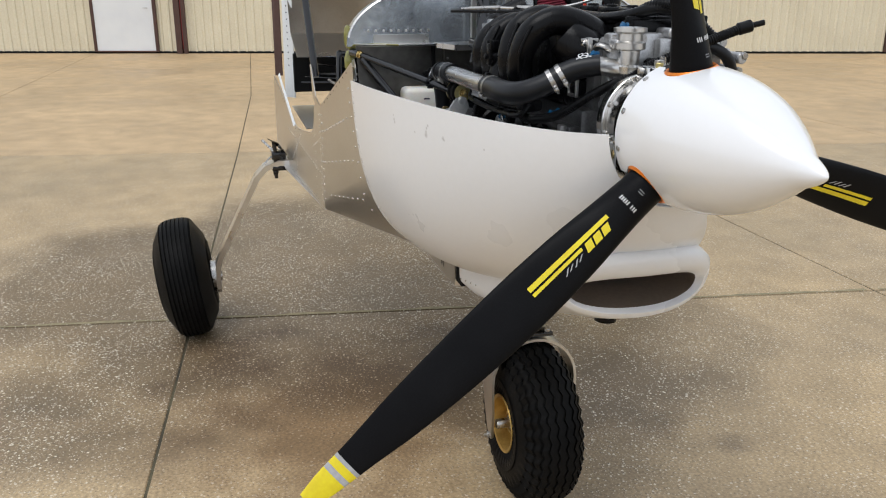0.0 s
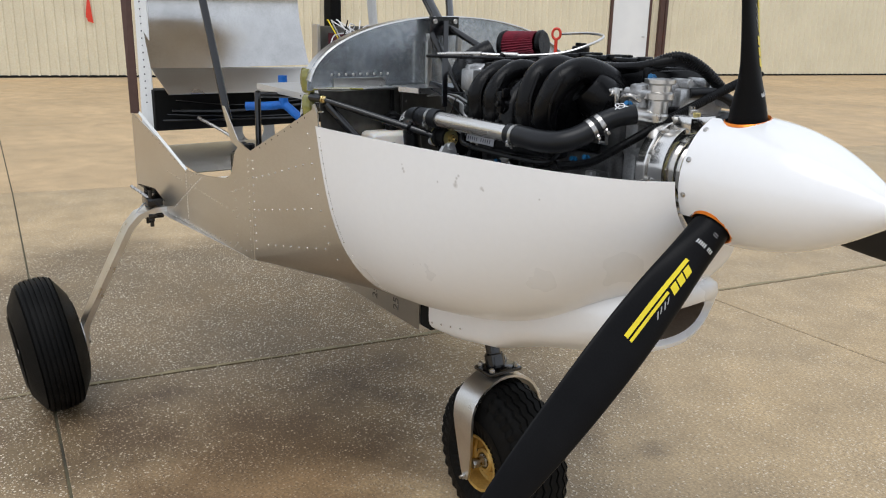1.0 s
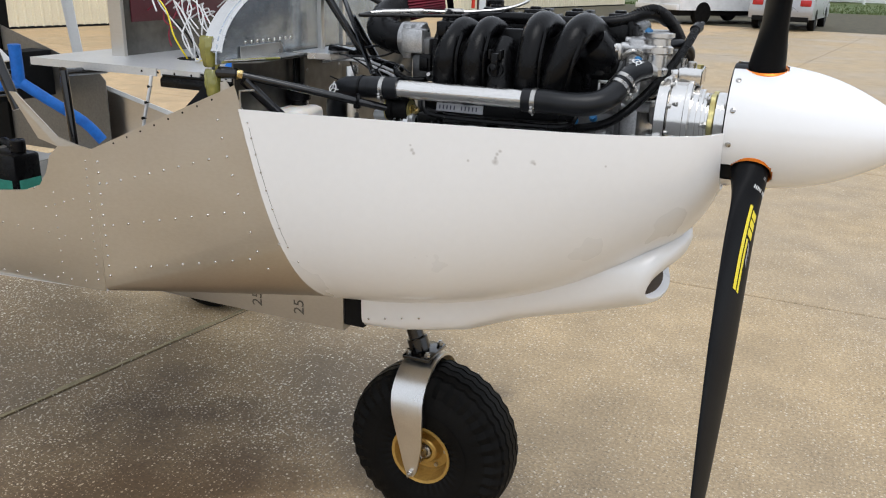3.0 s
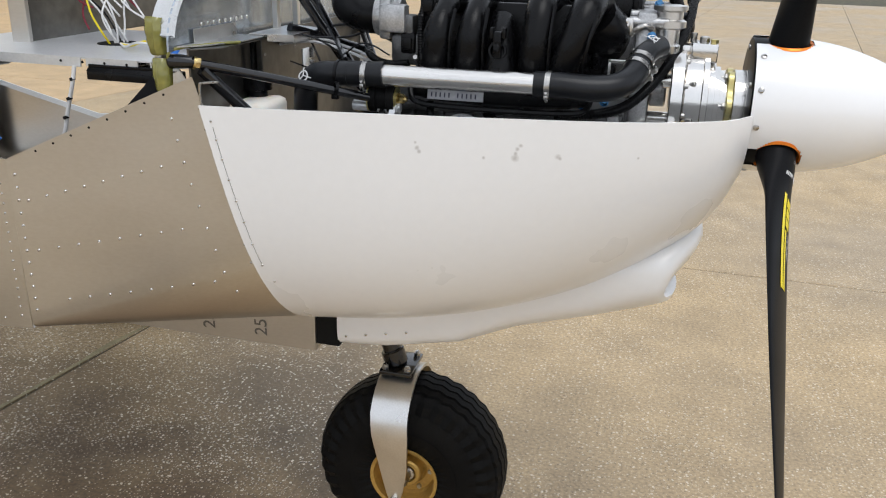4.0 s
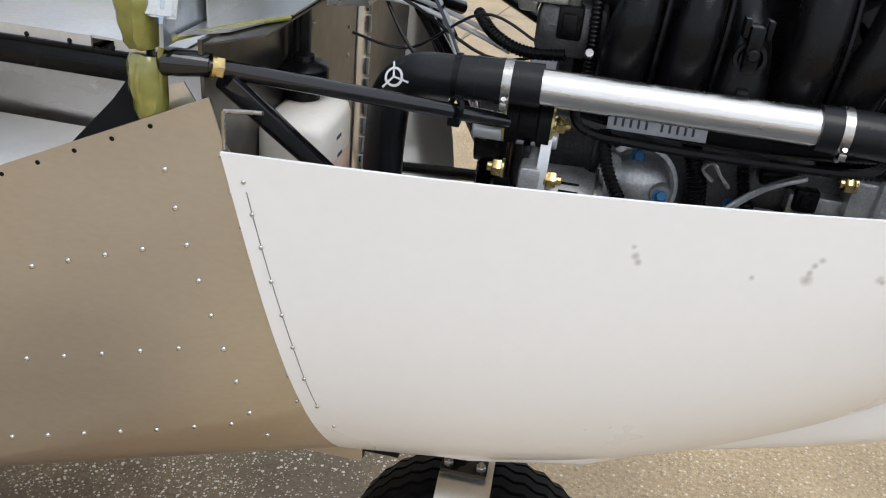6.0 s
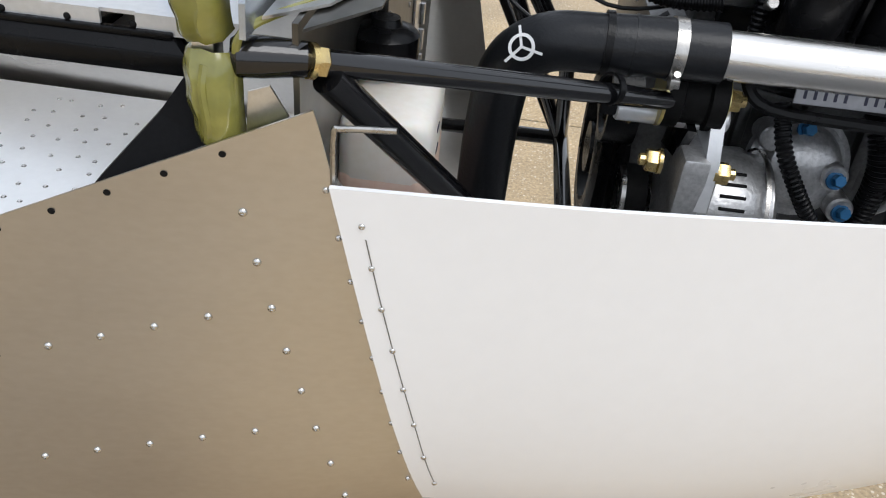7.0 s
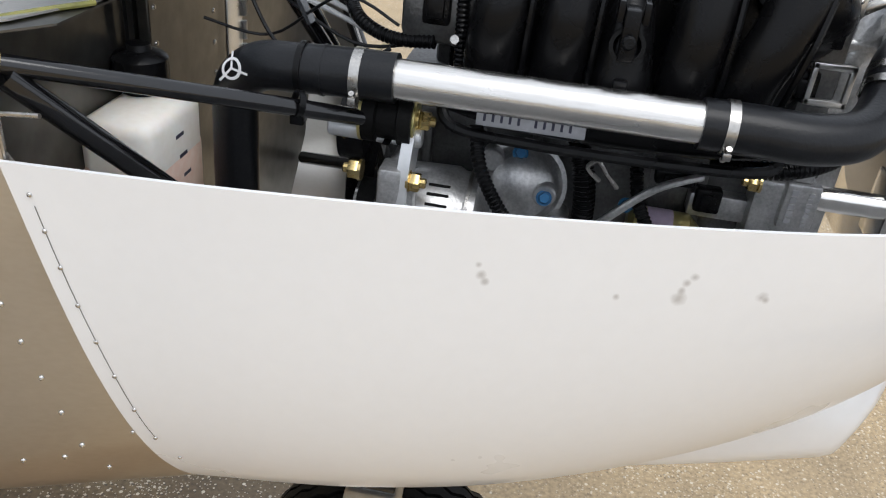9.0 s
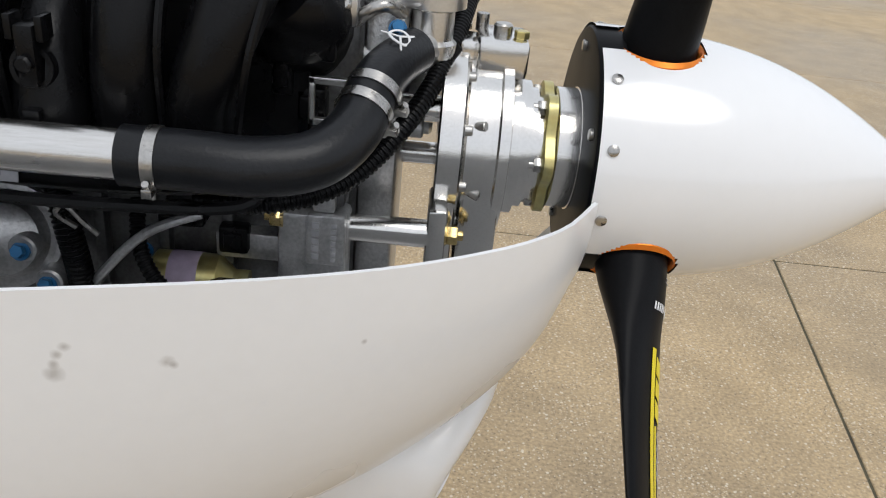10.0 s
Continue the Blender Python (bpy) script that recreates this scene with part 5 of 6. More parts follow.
# ---- firewall and cabin metalwork ----
part("firewall_panel", Shape().box((-0.026, -0.20, 0.80), (-0.012, -0.02, 1.345), 0.002).made(M_WALLFIRE, 0), aircraft, "riveted centre firewall panel")
part("seam_strip", Shape().prism([(-0.022, -0.235, 1.345), (-0.022, -0.225, 1.345), (-0.022, -0.205, 0.9), (-0.022, -0.222, 0.9)], (0.004, 0, 0)).made(M_DARK, 0), aircraft)
hinge = Shape().box((-0.012, 0.0, 0.85), (-0.008, 0.05, 1.30), 0.001)
for k in range(14):
    hinge.rod((-0.006, 0.052, 0.86 + 0.032 * k), (-0.006, 0.052, 0.885 + 0.032 * k), 0.004, 8)
part("piano_hinge", hinge.made(M_ALU), aircraft)
rim_rows = []
for i in range(41):
    a = math.pi * (0.035 + 0.93 * i / 40)
    y, z = -0.478 * math.cos(a), 1.345 + 0.205 * math.sin(a) ** 0.9
    rim_rows.append([(-0.092, y, z - 0.001), (-0.048, y, z), (-0.045, y * 0.992, z - 0.003), (-0.092, y * 0.992, z - 0.004)])
part("arch_flange", Shape().sheet(rim_rows, 0, True).made(M_ALU, 30), aircraft, "bright bent flange along the arch")
strip = Shape().prism([(-0.051, -0.458, 1.351), (-0.018, -0.420, 1.351), (0.012, -0.33, 1.351), (0.012, -0.225, 1.351), (-0.051, -0.225, 1.351)], (0, 0, 0.002)).box((-0.0505, -0.40, 1.353), (-0.0485, -0.235, 1.378), 0.0006)
part("shelf_angle", strip.made(M_ALU, 0), aircraft, "aluminium angle strip")
lip = Shape().prism([(-0.026, -0.228, 1.354), (0.014, -0.228, 1.354), (0.052, -0.185, 1.350), (0.052, -0.02, 1.350), (-0.026, -0.02, 1.354)], (0, 0, 0.002)).prism([(0.014, -0.228, 1.3555), (0.052, -0.185, 1.3515), (0.052, -0.185, 1.338), (0.014, -0.228, 1.342)], (0.001, -0.001, 0)).box((0.050, -0.185, 1.336), (0.052, -0.02, 1.352))
part("shelf_lip", lip.made(M_ALU, 0), aircraft, "bent aluminium shelf lip")
part("under_shelf", Shape().prism([(-0.026, -0.46, 1.349), (0.012, -0.40, 1.3485), (0.012, -0.225, 1.3485), (-0.026, -0.225, 1.349)], (0, 0, -0.002)).made(M_WALLFIRE, 0), aircraft)
ap = Shape().box((-0.026, -0.105, 1.495), (-0.018, -0.005, 1.548), 0.001)
part("arch_gusset", ap.made(M_TUBE, 0), aircraft, "black gusset plate on the arch")
for y in (-0.09, -0.02):
    part("gusset_bolt", Shape().hexnut((-0.018, y, 1.535), (1, 0, 0), 0.008, 0.006).made(M_CRES), aircraft)
for y in (-0.115, -0.01):
    part("arch_stiffener", Shape().box((-0.026, y, 1.355), (-0.014, y + 0.015, 1.50), 0.001).made(M_ALU, 0), aircraft)
# out-of-view roof sheet, added to shade the cabin and darken bulkhead reflections
part("unseen_roof", Shape().prism([(-1.95, -0.56, 2.06), (-0.75, -0.52, 2.10), (-0.75, 0.52, 2.10), (-1.95, 0.56, 2.06)], (0, 0, 0.004)).made(M_SKIN, 0), aircraft, "unseen aluminium roof sheet added to darken the bulkhead's reflection")
for k in range(2):
    y, z = -0.115 + 0.014 * k, 1.322 + 0.006 * (k % 3)
    part("cable", Shape().tube([(-0.02, y, z), (0.06, y + 0.02, z + 0.008), (0.14, y + 0.03, z - 0.012), (0.22, y + 0.01, z - 0.035)], 0.0032, 8).made(M_DECAL), aircraft, "pale sheathed cable")
for k in range(5):
    g_ = random.Random(90 + k)
    a = Vector((g_.uniform(-0.01, 0.05), g_.uniform(-0.16, 0.0), g_.uniform(1.25, 1.40)))
    e = Vector((g_.uniform(0.2, 0.32), g_.uniform(-0.16, -0.08), g_.uniform(1.22, 1.42)))
    part("black_wire", Shape().tube([a, a.lerp(e, 0.3) + Vector((0, g_.uniform(-0.04, 0.04), g_.uniform(-0.06, 0.02))), a.lerp(e, 0.7) + Vector((0, g_.uniform(-0.04, 0.02), g_.uniform(-0.05, 0.03))), e], g_.uniform(0.0018, 0.003), 8).made(M_HOSE), aircraft)
for k in range(10):
    part("firewall_rivet", Shape().lathe([(0, 0.0035), (0.0015, 0.0026), (0.002, 0)], (-0.012, -0.188, 0.95 + 0.04 * k), (1, -0.188, 0.95 + 0.04 * k), 10).made(M_CRES), aircraft)
    part("firewall_rivet", Shape().lathe([(0, 0.0035), (0.0015, 0.0026), (0.002, 0)], (-0.012, -0.035, 0.95 + 0.04 * k), (1, -0.035, 0.95 + 0.04 * k), 10).made(M_CRES), aircraft)
for k in range(9):
    part("angle_rivet", Shape().lathe([(0, 0.004), (0.0015, 0.003), (0.002, 0)], (-0.02, -0.42 + 0.022 * k, 1.39), (1, -0.42 + 0.022 * k, 1.39), 10).made(M_ALU), aircraft)
for p_, q_, r in (((-0.04, -0.06, 1.53), (-0.9, 0.15, 2.05), 0.016), ((-0.04, -0.02, 1.53), (-0.9, 0.50, 2.05), 0.012)):
    part("roof_tube", Shape().rod(p_, q_, r, 16).made(M_TUBE), aircraft, "black cabin roof tube")

# green primed strap and black gusset at the firewall corner
LEAN = 0.11
g = Shape()
for z0, z1, right, n_ in ((1.268, 1.331, -0.0695, 18), (1.339, 1.402, -0.0755, 18)):
    rows = []
    for k in range(n_ + 1):
        z = z0 + (z1 - z0) * k / n_
        w = 0.0007 * math.sin(k * 1.1 + z0 * 50) + 0.0005 * math.sin(k * 0.43)
        y0 = -0.466 - 0.008 * math.sin(math.pi * k / n_) ** 0.5
        rows.append([(-0.0955 + w + LEAN * (1.335 - z), y0 + 0.02, z), (-0.095 + w + LEAN * (1.335 - z), y0 + 0.001, z), (-0.091 + w + LEAN * (1.335 - z), y0 - 0.003, z), (-0.086 + w * 0.6, y0 - 0.0012, z), (right - 0.006 - w, y0 - 0.0045 - abs(w) * 0.6, z), (right - w, y0 - 0.001, z), (right + 0.001, y0 + 0.02, z)])
    g.sheet(rows, 0.003)
part("corner_strap", g.made(M_PRIMER, 60), aircraft, "olive green zinc-chromate primed corner strap")
part("strap_neck", Shape().box((-0.093, -0.467, 1.318), (-0.078, -0.448, 1.345), 0.003).made(M_ALU), aircraft, "bare aluminium neck of the strap")
part("strap_rib", Shape().tube([(-0.083, -0.474, 1.274), (-0.081, -0.478, 1.29), (-0.083, -0.478, 1.31), (-0.082, -0.474, 1.325)], 0.0035, 8).made(M_PRIMER), aircraft)
part("firewall_edge", Shape().tube([(-0.070, -0.462, 1.262), (-0.068, -0.466, 1.30), (-0.066, -0.466, 1.325), (-0.058, -0.462, 1.347), (-0.02, -0.40, 1.352), (0.012, -0.34, 1.352)], 0.0028, 8).made(M_PRIMER), aircraft, "primed firewall edge")
edge = Shape().prism([(-0.40, -0.519, 1.127), (-0.03, -0.471, 1.292), (-0.03, -0.464, 1.292), (-0.40, -0.510, 1.127)], (0, 0, -0.003))
part("longeron_angle", edge.made(M_PRIMER, 0), aircraft, "primed angle along the skin edge")
part("corner_angle", Shape().prism([(-0.064, -0.463, 1.25), (-0.060, -0.463, 1.306), (-0.047, -0.460, 1.310), (-0.036, -0.458, 1.290), (-0.034, -0.458, 1.25)], (0, 0.002, 0)).made(M_ALU, 0), aircraft)
part("sill_angle", Shape().prism([(-0.40, -0.509, 1.122), (-0.150, -0.484, 1.233), (-0.150, -0.470, 1.233), (-0.40, -0.490, 1.122)], (0, 0, -0.003)).made(M_DULL, 0), aircraft, "bright angle along the sill")
part("corner_gusset", Shape().prism([(-0.162, -0.478, 1.233), (-0.085, -0.466, 1.268), (-0.085, -0.45, 1.325), (-0.100, -0.452, 1.312), (-0.120, -0.46, 1.282)], (0.0, 0.012, 0.001)).made(M_CARBON, 0), aircraft, "black gusset plate")
part("hook_wire", Shape().tube([(-0.004, -0.470, 1.25), (-0.004, -0.471, 1.288), (0.002, -0.4715, 1.293), (0.036, -0.475, 1.298)], 0.0022, 8).made(M_CRES), aircraft, "bent wire hinge pin")
# black seat rail with pockets
rl = Shape().box((-0.315, -0.365, 1.264), (-0.138, -0.29, 1.281), 0.002).prism([(-0.315, -0.365, 1.281), (-0.138, -0.365, 1.281), (-0.150, -0.355, 1.289), (-0.315, -0.355, 1.289)], (0, 0.06, 0))
for k in range(4):
    rl.box((-0.316 + 0.053 * k, -0.355, 1.288), (-0.309 + 0.053 * k, -0.295, 1.2935), 0.001)
rl.box((-0.315, -0.357, 1.288), (-0.150, -0.350, 1.2935), 0.001).box((-0.315, -0.302, 1.288), (-0.150, -0.295, 1.2935), 0.001)
rail_ob = part("panel_rail", rl.made(M_BLACK, 30), aircraft, "black moulded rail with pockets")
for k in range(3):
    part("pocket", Shape().box((-0.307 + 0.053 * k, -0.348, 1.2885), (-0.265 + 0.053 * k, -0.304, 1.2905), 0.0008).made(M_HOSE, 0), rail_ob)
deck = Shape().box((-0.75, -0.350, 1.302), (-0.10, 0.12, 1.305)).box((-0.75, -0.353, 1.286), (-0.335, -0.350, 1.3052)).box((-0.322, -0.353, 1.288), (-0.205, -0.350, 1.3052)).box((-0.178, -0.353, 1.290), (-0.115, -0.350, 1.3052))
part("instrument_deck", deck.made(M_DULL, 0), aircraft, "bare aluminium instrument deck")
part("deck_hole", Shape().lathe([(0, 0.0), (0, 0.045), (0.001, 0.045), (0.001, 0.0)], (-0.40, -0.13, 1.3052), (-0.40, -0.13, 2), 28).made(M_DARK, 0), aircraft)
for k in range(6):
    part("deck_rivet", Shape().lathe([(0, 0.003), (0.0015, 0.002), (0.002, 0)], (-0.38 + 0.05 * k, -0.353, 1.296), (-0.38 + 0.05 * k, -1, 1.296), 10).made(M_DARK), aircraft)
part("black_box", Shape().box((-0.30, -0.14, 1.305), (-0.12, -0.05, 1.333), 0.004).made(M_BLACK), aircraft, "black avionics box")
part("blue_tape_flag", Shape().prism([(-0.20, -0.27, 1.308), (-0.165, -0.28, 1.306), (-0.15, -0.255, 1.343), (-0.185, -0.24, 1.345)], (0, 0.001, 0.001)).made(M_BLUE, 0), aircraft)
for k in range(7):
    c = random.Random(k + 5)
    a = Vector((-0.40 + c.uniform(-0.02, 0.02), -0.10 + c.uniform(-0.03, 0.03) - 0.03, 1.306))
    pts = [a, a + Vector((c.uniform(-0.05, 0.0), c.uniform(-0.03, 0.03), 0.06)), a + Vector((c.uniform(-0.10, -0.02), c.uniform(-0.06, 0.06), 0.14)), a + Vector((c.uniform(-0.2, -0.04), c.uniform(-0.08, 0.08), 0.22))]
    part("wire", Shape().tube(pts, 0.0022, 6).made((M_DECAL, M_DECAL, M_YELLOW, M_BLACK, M_DECAL, M_DECAL, M_DECAL)[k]), aircraft)
for k in range(3):
    part("wire", Shape().tube([(-0.38, -0.15, 1.308), (-0.32, -0.22 + 0.02 * k, 1.312), (-0.27, -0.24 + 0.03 * k, 1.325), (-0.20, -0.22 + 0.01 * k, 1.312)], 0.0025, 6).made((M_DECAL, M_YELLOW, M_DECAL)[k]), aircraft)

loom = part("wire_loom", Shape().tube([(-0.345, -0.36, 1.288), (-0.352, -0.362, 1.255), (-0.372, -0.36, 1.20), (-0.392, -0.36, 1.14), (-0.43, -0.36, 1.08)], 0.0042, 10, 6).made(M_DECAL), aircraft, "white wiring loom bound with black ties")
for z, x in ((1.262, -0.351), (1.222, -0.364), (1.182, -0.378)):
    part("loom_tie", Shape().rod((x, -0.361, z - 0.003), (x - 0.002, -0.361, z + 0.003), 0.0062, 12).made(M_BLACK), loom)

# cabin: floor, seat back bulkhead, posts
part("cabin_floor", Shape().prism([(-1.62, -0.51, 0.80), (-0.42, -0.40, 0.80), (-0.06, -0.24, 0.80), (-0.06, 0.24, 0.80), (-0.25, 0.42, 0.80), (-0.42, 0.50, 0.80), (-1.62, 0.51, 0.80)], (0, 0, 0.006)).made(M_FLOOR, 0), aircraft, "bare riveted cabin floor")
fl_riv = Shape()
for k in range(60):
    c = random.Random(k)
    x, y = -0.74 + 0.046 * (k % 8) + c.uniform(-0.012, 0.012), 0.10 + 0.05 * (k // 8) + c.uniform(-0.008, 0.008)
    fl_riv.lathe([(0, 0.0045), (0.0018, 0.003), (0.0022, 0)], (x + 0.01 * (k // 8 % 2), y, 0.806), (x, y, 2), 8)
tagged(part("floor_rivets", fl_riv.made(M_RIVET), aircraft), kind="stuff")
part("floor_channel", Shape().box((-0.60, -0.30, 0.806), (-0.10, -0.27, 0.90), 0.002).box((-0.60, -0.30, 0.90), (-0.10, -0.22, 0.904)).made(M_ALU, 0), aircraft)
bulk = []
for k in range(13):
    t = k / 12
    z = 1.293 + 0.76 * t
    back_ = -0.16 * math.sin(min(1.0, t * 1.6) * math.pi / 2) + 0.55 * max(0.0, t - 0.25) ** 1.6
    edge_y = 0.30 - 0.35 * max(0.0, t - 0.35) ** 1.5
    bulk.append([(-1.60 + back_ - 0.14 * j / 6, -0.49 + (edge_y + 0.49) * j / 6, z) for j in range(7)])
part("seat_bulkhead", Shape().sheet(bulk, 0.002).made(material("polished_sheet", (0.62, 0.61, 0.59), 0.2, 1.0, scale=5, fine=120, bump=0.03, wear=0.15), 60), aircraft, "bright aluminium seat-back bulkhead")
part("bulkhead_step", Shape().prism([(-1.60, -0.49, 1.30), (-1.74, 0.30, 1.285), (-1.48, 0.20, 1.20), (-1.36, -0.49, 1.215)], (0, 0, -0.004)).made(M_SKIN, 0), aircraft)
part("seat_pan", Shape().prism([(-1.60, -0.50, 0.97), (-1.02, -0.50, 0.955), (-1.02, -0.05, 0.955), (-1.60, -0.05, 0.97)], (0, 0, -0.003)).made(M_SKIN, 0), aircraft)
for k, (za, zb, r) in enumerate(((1.075, 1.06, 0.006), (1.10, 1.075, 0.004), (1.115, 1.13, 0.009), (1.16, 1.15, 0.005))):
    part("control_cable", Shape().tube([(-1.62, -0.45 + 0.02 * k, za), (-1.60, -0.1, (za + zb) / 2 - 0.008 * k), (-1.60, 0.3, zb)], r, 6).made(M_TUBE), aircraft)
part("spar_carry_through", Shape().box((-1.72, -0.48, 1.03), (-1.62, 0.5, 1.205), 0.003).made(M_DARK, 0), aircraft, "dark carry-through structure")
post = Shape().prism([(-1.695, -0.520, 1.0), (-1.655, -0.478, 1.0), (-1.672, -0.472, 2.05), (-1.722, -0.505, 2.05)], (0.0, 0.004, 0)).prism([(-0.97, -0.557, 0.974), (-1.60, -0.557, 1.112), (-1.60, -0.552, 1.122), (-0.97, -0.552, 0.981)], (0, 0.003, 0))
part("door_post", post.made(M_WHITEDOOR, 0), aircraft, "white door post strip")
for k in range(24):
    part("post_rivet", Shape().lathe([(0, 0.0035), (0.0015, 0.0025), (0.002, 0)], (-1.676 - 0.0006 * k, -0.498, 1.15 + 0.03 * k), (-1.0, -1.2, 1.15 + 0.03 * k), 8).made(M_INK), aircraft)
part("rear_post", Shape().prism([(-1.72, -0.56, 1.10), (-1.70, -0.53, 1.10), (-1.745, -0.52, 2.05), (-1.80, -0.55, 2.05)], (0, 0.004, 0)).made(M_BROWN, 0), aircraft)
part("far_post", Shape().box((-1.98, 0.50, 0.80), (-1.90, 0.56, 2.05), 0.004).made(M_DARK, 0), aircraft, "dark far-side door post")
part("far_strip", Shape().prism([(-1.60, 0.60, 1.10), (-1.58, 0.63, 1.10), (-1.66, 0.58, 2.05), (-1.70, 0.55, 2.05)], (0, 0.004, 0)).made(M_WHITEDOOR, 0), aircraft)
part("far_sill", Shape().prism([(-0.55, 0.512, 0.985), (-0.80, 0.533, 0.972), (-0.97, 0.540, 0.962), (-1.58, 0.568, 1.095), (-1.58, 0.568, 1.112), (-0.97, 0.540, 0.980), (-0.80, 0.533, 0.992), (-0.55, 0.512, 1.035)], (0, -0.004, 0)).made(M_WHITEDOOR, 0), aircraft, "white far door sill strip")
part("far_wall", Shape().prism([(-1.95, 0.515, 0.80), (-1.95, 0.515, 1.30), (-1.51, 0.515, 1.165), (-1.41, 0.515, 1.14), (-1.37, 0.515, 1.10), (-1.37, 0.515, 0.80)], (0, 0.003, 0)).made(material("dull_inner_sheet", (0.24, 0.225, 0.20), 0.5, 0.5, second=(0.19, 0.18, 0.16), scale=5, bump=0.05), 0), aircraft, "dull sheet wall at the far side of the cabin")
part("screen_post", Shape().rod((-0.640, -0.500, 1.20), (-0.95, -0.545, 2.05), 0.013, 16).made(M_TUBE), aircraft, "dark windscreen post tube")
part("step_frame", Shape().tube([(-0.53, -0.44, 1.02), (-0.556, -0.427, 1.27), (-0.562, -0.42, 1.284), (-0.57, -0.38, 1.283), (-0.594, -0.256, 1.274)], 0.010, 12, 4).made(M_TUBE), aircraft)
yoke = Shape().tube([(-1.085, -0.115, 1.30), (-1.088, -0.112, 1.22), (-1.092, -0.11, 1.18)], 0.018, 14).tube([(-1.18, -0.235, 1.175), (-1.13, -0.165, 1.178), (-1.092, -0.11, 1.185)], 0.017, 14).tube([(-1.092, -0.11, 1.19), (-1.03, -0.06, 1.13), (-0.96, 0.0, 1.06), (-0.92, 0.03, 1.0)], 0.017, 14)
part("control_yoke", yoke.made(M_BLUE), aircraft, "control yoke wrapped in blue tape")
hp = Shape()
seg = 24
outer, inner = [], []
for i in range(seg):
    a = 2 * math.pi * i / seg
    c, s = math.cos(a), math.sin(a)
    k = 1 / max(abs(c), abs(s))
    outer.append((-1.64, -0.035 + 0.105 * c * k, 1.0 + 0.10 * s * k))
    inner.append((-1.64, -0.035 + 0.052 * c, 1.01 + 0.052 * s))
hp.sheet([outer, inner], 0.003, True)
part("seat_frame_plate", hp.made(M_ALU, 0), aircraft, "aluminium plate with round lightening hole")
red = Shape().box((-0.60, -0.19, 1.30), (-0.585, 0.42, 1.505), 0.003)
panel = part("instrument_panel", red.made(M_WALLFIRE, 0), aircraft, "bare sheet instrument panel with a dark red inset")
part("panel_inset", Shape().box((-0.5848, -0.155, 1.392), (-0.582, 0.40, 1.482), 0.0008).made(M_PANELRED, 0), panel, "dark red instrument panel inset")
part("panel_side", Shape().box((-0.62, -0.20, 1.27), (-0.575, -0.188, 1.51), 0.002).made(M_SKIN, 0), panel)
for k in range(16):
    c = random.Random(40 + k)
    a = Vector((-0.58, c.uniform(-0.12, 0.25), c.uniform(1.38, 1.48)))
    e = a + Vector((c.uniform(0.12, 0.3), c.uniform(-0.22, 0.0), c.uniform(-0.1, 0.02)))
    part("panel_wire", Shape().tube([a, a + Vector((0.06, 0, 0.03)), a.lerp(e, 0.6) + Vector((0, 0, c.uniform(0, 0.05))), e], 0.0022, 6, 4).made((M_DECAL, M_FILTER, M_DECAL, M_DECAL)[k % 4]), panel)
jug = thing("oil_jug", "black plastic oil jug with green label standing on the cabin floor", "jug", (-0.86, -0.36, 0.806))
part("body", Shape().box((-0.06, -0.045, 0.0), (0.06, 0.045, 0.24), 0.014).rod((0.03, 0, 0.24), (0.03, 0, 0.275), 0.02, 20, 0.003).tube([(-0.055, 0, 0.17), (-0.075, 0, 0.235), (-0.02, 0, 0.265), (0.02, 0, 0.245)], 0.011, 10).made(M_BLACK), jug)
part("label_patch", Shape().box((-0.045, -0.0465, 0.10), (0.045, -0.0455, 0.17)).box((0.0605, -0.035, 0.10), (0.0615, 0.035, 0.17)).made(material("green_label", (0.05, 0.30, 0.22), 0.4), 0), jug, "green printed label")
lev = Shape().tube([(-1.48, -0.34, 1.10), (-1.38, -0.24, 1.03), (-1.33, -0.2, 0.97)], 0.007, 8)
part("seat_lever", lev.made(M_CRES), aircraft)

# gear attachment, brake
for sgn in (-1, 1):
    b = Shape().box((-1.345, sgn * 0.60 - 0.03, 0.735), (-1.255, sgn * 0.60 + 0.03, 0.755), 0.003).box((-1.345, sgn * 0.60 - 0.03, 0.783), (-1.255, sgn * 0.60 + 0.03, 0.815), 0.003).prism([(-1.35, sgn * 0.565, 0.80), (-1.25, sgn * 0.565, 0.80), (-1.25, sgn * 0.60, 0.855), (-1.35, sgn * 0.64, 0.86)], (0, 0, 0.004))
    for x in (-1.33, -1.27):
        b.rod((x, sgn * 0.615, 0.70), (x, sgn * 0.615, 0.85), 0.008, 12).hexnut((x, sgn * 0.615, 0.735), (0, 0, -1), 0.013, 0.014)
    part("gear_clamp", b.made(M_TUBE), aircraft, "black gear leg clamp")
    br = Shape().rod((-1.34, sgn * 0.905, 0.245), (-1.34, sgn * 0.93, 0.245), 0.075, 32, 0.002).box((-1.40, sgn * 0.905 - 0.02, 0.16), (-1.35, sgn * 0.905 + 0.02, 0.22), 0.004).rod((-1.34, sgn * 0.88, 0.245), (-1.34, sgn * 0.92, 0.245), 0.02, 16)
    part("brake_disc", br.made(M_CRES), aircraft)
    part("brake_line", Shape().tube([(-1.31, sgn * 0.63, 0.79), (-1.30, sgn * 0.66, 0.76), (-1.31, sgn * 0.72, 0.66), (-1.33, sgn * 0.83, 0.45), (-1.35, sgn * 0.885, 0.28), (-1.37, sgn * 0.90, 0.2)], 0.004, 8).made(M_CRES), aircraft)
part("clamp_pin", Shape().rod((-1.38, -0.66, 0.85), (-1.26, -0.60, 0.80), 0.006, 8).made(M_CRES), aircraft)
